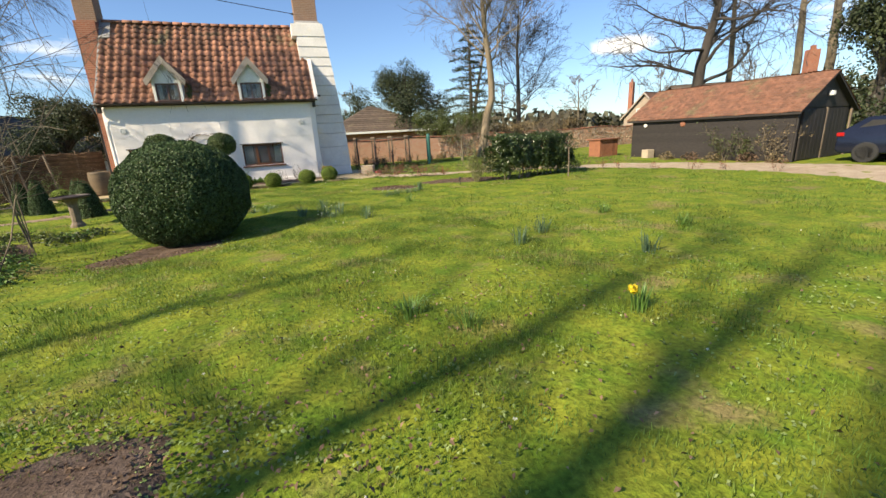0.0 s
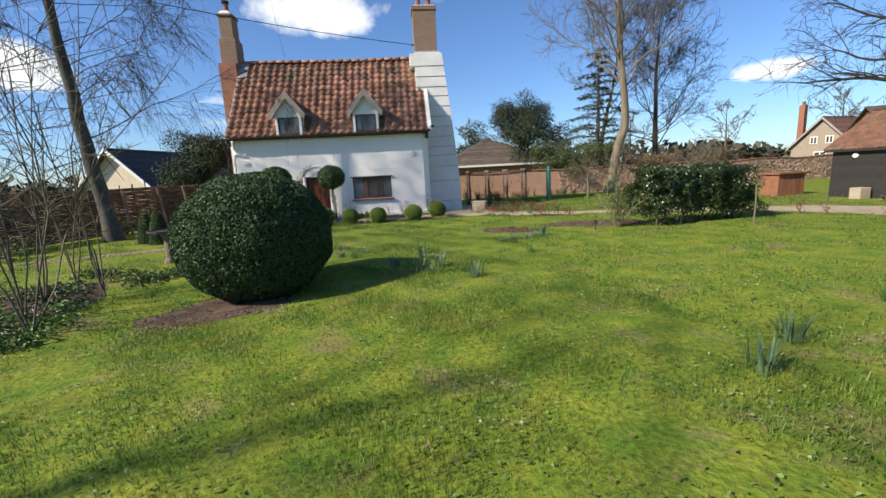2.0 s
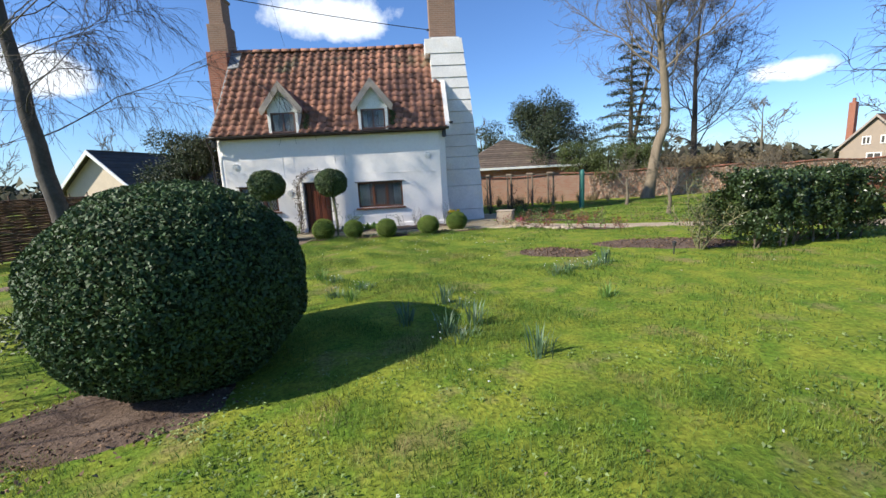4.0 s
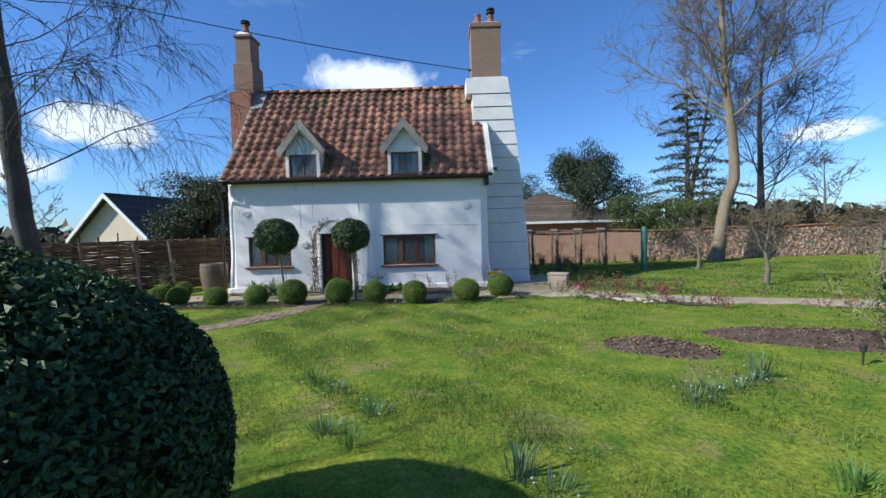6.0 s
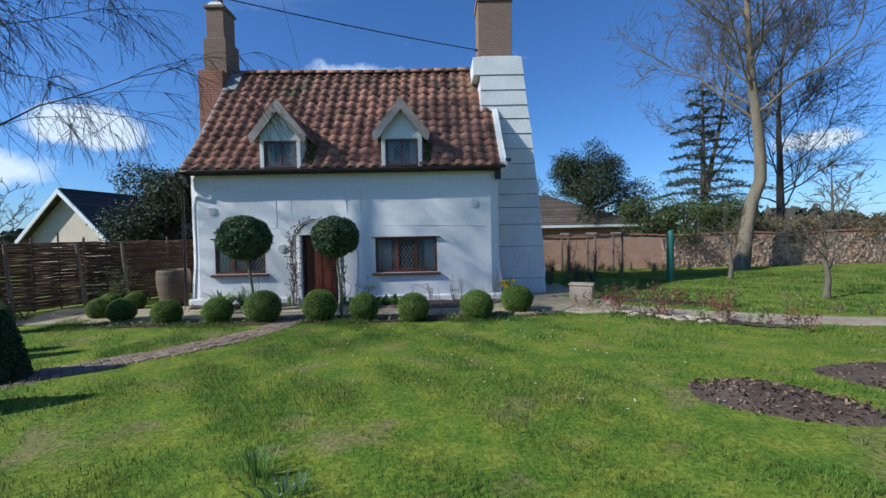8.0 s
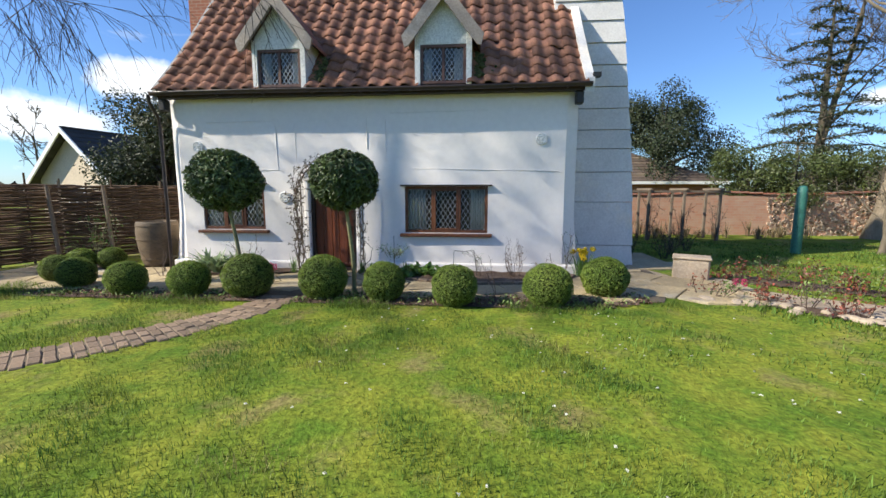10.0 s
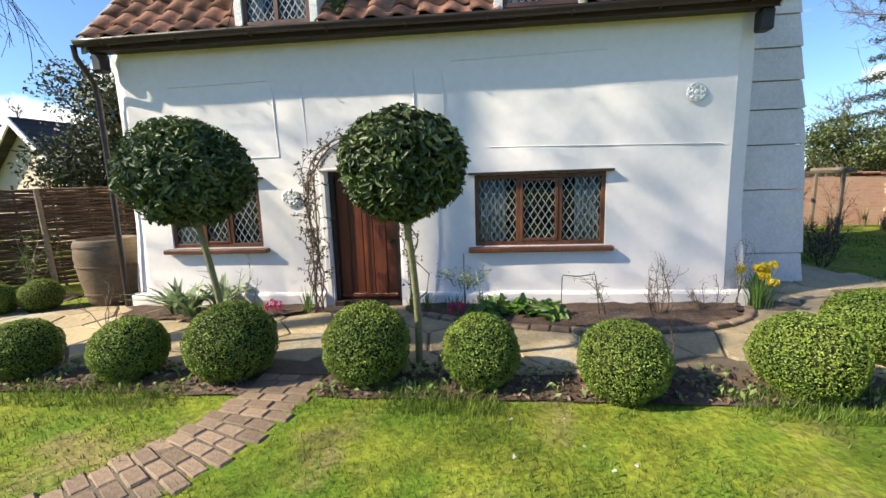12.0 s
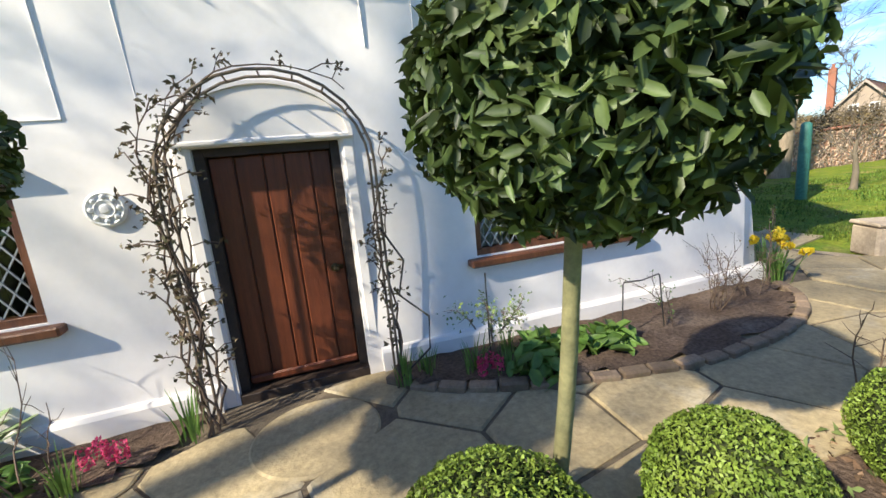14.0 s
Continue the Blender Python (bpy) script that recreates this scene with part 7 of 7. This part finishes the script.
# ---- far woods round the horizon ----
fp = []
for k in range(900):
    a = rng.uniform(0, 2 * math.pi)
    r = rng.uniform(75, 115)
    h = rng.uniform(2.0, 5.5) * (0.6 + 0.5 * math.sin(a * 5) ** 2)
    m = 26
    d = on_ball(m)
    fp.append(np.array([r * math.cos(a), 15 + r * math.sin(a), h * 0.55]) + d * np.array([3.2, 3.2, h * 0.55]) * rng.uniform(0.5, 1.0, (m, 1)))
fp = np.concatenate(fp)
v, f = leaf_cards(fp, rng.normal(0, 1, fp.shape), 2.0, 1.2, 1.0)
tagged(arrays("far_woods", v, f, mat("winter_woods", (0.09, 0.08, 0.055), (0.055, 0.06, 0.035), 0.05, 0.9, 0.0, 0.4, island=0.4)), "distant brown-green winter woodland", "woodland", kind="stuff")
for k in range(16):
    a = radians(-150 + 20 * k) if k < 4 else radians(20 + 12 * (k - 4))
    x, y = 55 * math.cos(a), 20 + 45 * math.sin(a)
    bare_tree("bare_tree", (x, y, -0.2), [(0, 0, 0), (0.2, 0, 3), (0, 0, 8)], 0.22, BARK, "distant bare winter tree", BARK, 9, (5, 4), 0.42, 0.25, 0.0, 0.6, 0.03, 200 + k)

# ---- lawn: bulbs, daisies, weeds and grass ----
for x, y, kind in ((0.62, 9.7, 0), (0.95, 9.9, 0), (0.75, 9.5, 1), (2.65, 12.0, 1), (2.95, 12.2, 1), (3.3, 12.3, 1), (3.6, 12.5, 1), (3.8, 12.65, 0), (1.45, 8.95, 0), (0.64, 10.8, 0), (0.85, 10.65, 1), (0.15, 10.1, 0), (-1.0, 11.6, 1), (-0.6, 11.9, 1), (3.2, 5.4, 0), (2.9, 2.75, 2), (-1.55, 1.75, 3), (1.35, 3.2, 3), (0.9, 3.6, 3), (3.9, 5.9, 0), (5.8, 6.6, 3), (6.1, 5.0, 3), (4.5, 4.2, 0), (2.9, 10.6, 3), (-1.5, 12.85, 3), (-1.2, 12.6, 1), (-0.7, 11.3, 3)):
    z = g1(x, y) - 0.01
    if kind == 0:
        blades("daffodil_tuft", (x, y, z), 34, 0.30, 0.016, BLUEGREEN, 0.15, 0.4, "blue-green daffodil leaves standing in the lawn", "daffodils", "daffodil tufts")
    elif kind == 1:
        blades("snowdrop_clump", (x, y, z), 60, 0.15, 0.010, BLUEGREEN, 0.22, 0.7, "snowdrop clump with small white flowers in the lawn", "snowdrops", "snowdrop clumps", PETAL, 1.0, 5, 0.013)
    elif kind == 2:
        blades("daffodil_tuft", (x, y, z), 36, 0.24, 0.014, FRESH, 0.13, 0.3, "daffodil tuft with one yellow flower in the lawn", "daffodils", "", YELLOW, 1.15, 1, 0.07)
    else:
        blades("grass_tuft", (x, y, z), 60, 0.22, 0.010, FRESH, 0.15, 0.6, "tuft of longer bright green grass in the lawn", "grass tuft", "lawn grass tufts")
dz = []
for _ in range(120):
    x, y = rng.uniform(-2.2, 3.2), rng.uniform(13.5, 18.2)
    if rng.random() < 0.35:
        x, y = rng.uniform(0.2, 2.6), rng.uniform(16.2, 18.2)
    if rng.random() < 0.25:
        x, y = rng.uniform(-2, 8), rng.uniform(1, 13)
    c = np.array([x, y, g1(x, y) + 0.045])
    d = on_ball(6) * np.array([1, 1, 0.3])
    dz.append(c + d * 0.009)
dz = np.concatenate(dz)
v, f = leaf_cards(dz, np.tile([0, 0, 1.0], (len(dz), 1)), 0.018, 0.012, 0.3)
tagged(arrays("daisies", v, f, PETAL), "tiny white daisies in the grass", "daisies", kind="stuff")
# fallen leaves and broad weeds
n = 2600
x = rng.uniform(-7.4, 2.2, n)
y = rng.uniform(18.42, 19.0, n) + 0.25 * np.maximum(x - 0.9, 0)
keep = np.abs(x + 3.42) > 0.33
pz = np.stack([x, y, np.full(n, -0.085)], 1)[keep]
v, f = leaf_cards(pz[:1700], np.tile([0, 0, 1.0], (len(pz[:1700]), 1)), 0.05, 0.026, 0.6)
tagged(arrays("bed_litter", v, f, LITTER), "dry brown leaf litter on the bed soil", "leaf litter", kind="stuff")
v, f = leaf_cards(pz[1700:] + (0, 0, 0.03), np.tile([0, -0.3, 1.0], (len(pz[1700:]), 1)), 0.07, 0.028, 0.8)
tagged(arrays("bed_weeds", v, f, MOSS), "small green weeds at the bed's edge", "weeds", kind="stuff")
for bed in BEDS:
    n = 420
    q, ang = np.sqrt(rng.random(n)) * 0.97, rng.random(n) * 2 * np.pi
    (cx, cy), (ra, rb), turn = bed
    u, w2 = ra * q * np.cos(ang), rb * q * np.sin(ang)
    x, y = cx + u * math.cos(turn) - w2 * math.sin(turn), cy + u * math.sin(turn) + w2 * math.cos(turn)
    v, f = leaf_cards(np.stack([x, y, gz(x, y) + 0.055 * (1 - q ** 3) + 0.012], 1), np.tile([0, 0, 1.0], (n, 1)), 0.05, 0.03, 0.6)
    tagged(arrays("bed_litter", v, f, LITTER), "dry leaves and crumbs of earth on the dug bed", "leaf litter", kind="stuff")
n = 16000
x = np.concatenate([rng.normal(-1.7, 0.9, n // 4), rng.normal(-2.2, 1.0, n // 8), rng.uniform(-5, 6, n - n // 4 - n // 8)])
y = np.concatenate([rng.normal(2.1, 0.6, n // 4), rng.normal(8.3, 0.7, n // 8), rng.uniform(0.4, 9, n - n // 4 - n // 8)])
clump = np.sin(x * 3.1 + 1.9 * np.sin(y * 2.2)) + np.sin(y * 3.7 + 1.4 * np.sin(x * 2.9))
x, y = x[clump > -0.2], y[clump > -0.2]
pz = np.stack([x, y, gz(x, y) + 0.024], 1)
v, f = leaf_cards(pz, np.tile([0, 0, 1.0], (len(pz), 1)), 0.032, 0.022, 0.35)
tagged(arrays("lawn_weeds", v, f, MOSS), "low broad-leaved weeds among the grass", "weeds", kind="stuff")
n = 3200
x = np.concatenate([rng.normal(-1.8, 0.9, n // 2), rng.normal(-2.6, 0.6, n // 4), rng.normal(0.5, 2.0, n // 4)])
y = np.concatenate([rng.normal(2.1, 0.5, n // 2), rng.normal(8.6, 0.5, n // 4), rng.normal(3.0, 1.6, n // 4)])
pz = np.stack([x, y, gz(x, y) + 0.04], 1)
v, f = leaf_cards(pz, np.tile([0, 0, 1.0], (len(pz), 1)), 0.04, 0.022, 0.5)
tagged(arrays("fallen_leaves", v, f, LITTER), "dry brown fallen leaves on the grass", "leaf litter", kind="stuff")


def sward(name, n, xr, yr, h, wd, keep, label):
    x, y = rng.uniform(*xr, n), rng.uniform(*yr, n)
    patch = np.sin(x * 2.1 + 1.3 * np.sin(y * 1.7)) + np.sin(y * 2.7 + 1.1 * np.sin(x * 2.3)) + 0.8 * np.sin(x * 5.3 + y * 4.1)
    ok = on_lawn(x, y) & keep(x, y) & (rng.random(n) < np.clip(0.66 + 0.36 * patch, 0.10, 1) * np.where(in_bed(x, y, ((-1.75, 2.15), (1.25, 0.7), 0.35)), 0.45, 1))
    x, y, patch = x[ok], y[ok], patch[ok]
    m = len(x)
    hh = h * rng.uniform(0.5, 1.3, m) * (1 + 0.22 * patch)
    a = rng.random(m) * 2 * np.pi
    lean = rng.uniform(0.1, 0.9, m) * hh
    b = np.stack([x, y, gz(x, y) - 0.004], 1)
    sd = np.stack([-np.sin(a), np.cos(a), 0 * a], 1) * (wd * rng.uniform(0.6, 1.3, m))[:, None]
    tip = b + np.stack([np.cos(a) * lean, np.sin(a) * lean, hh], 1)
    v = np.stack([b - sd, b + sd, tip + sd * 0.25, tip - sd * 0.25], 1).reshape(-1, 3)
    return tagged(arrays(name, v, np.arange(m * 4).reshape(m, 4), BLADE), label, "grass", kind="stuff")


def walked(x, y):
    cx = np.interp(y, [0, 3.3, 6.6, 8.8, 11.9, 14.2, 16.1, 17.8], [0, 0.4, 0.3, 0.0, -0.2, -0.9, -2.2, -3.1])
    return np.abs(x - cx)


sward("grass_near", 440000, (-5.5, 5.5), (0.3, 18.6), 0.038, 0.0032, lambda x, y: walked(x, y) < 3.2, "short mown grass blades")
sward("grass_far", 170000, (-10.5, 16), (0.5, 18.8), 0.042, 0.006, lambda x, y: walked(x, y) >= 3.0, "short mown grass blades")
sward("grass_edge", 26000, (-8.5, 2.6), (18.15, 19.2), 0.065, 0.004, lambda x, y: y > 18.2, "longer unmown grass along the bed")
sward("grass_beyond", 50000, (3.5, 18), (17.5, 27), 0.05, 0.010, lambda x, y: y > 17, "short mown grass beyond the path")
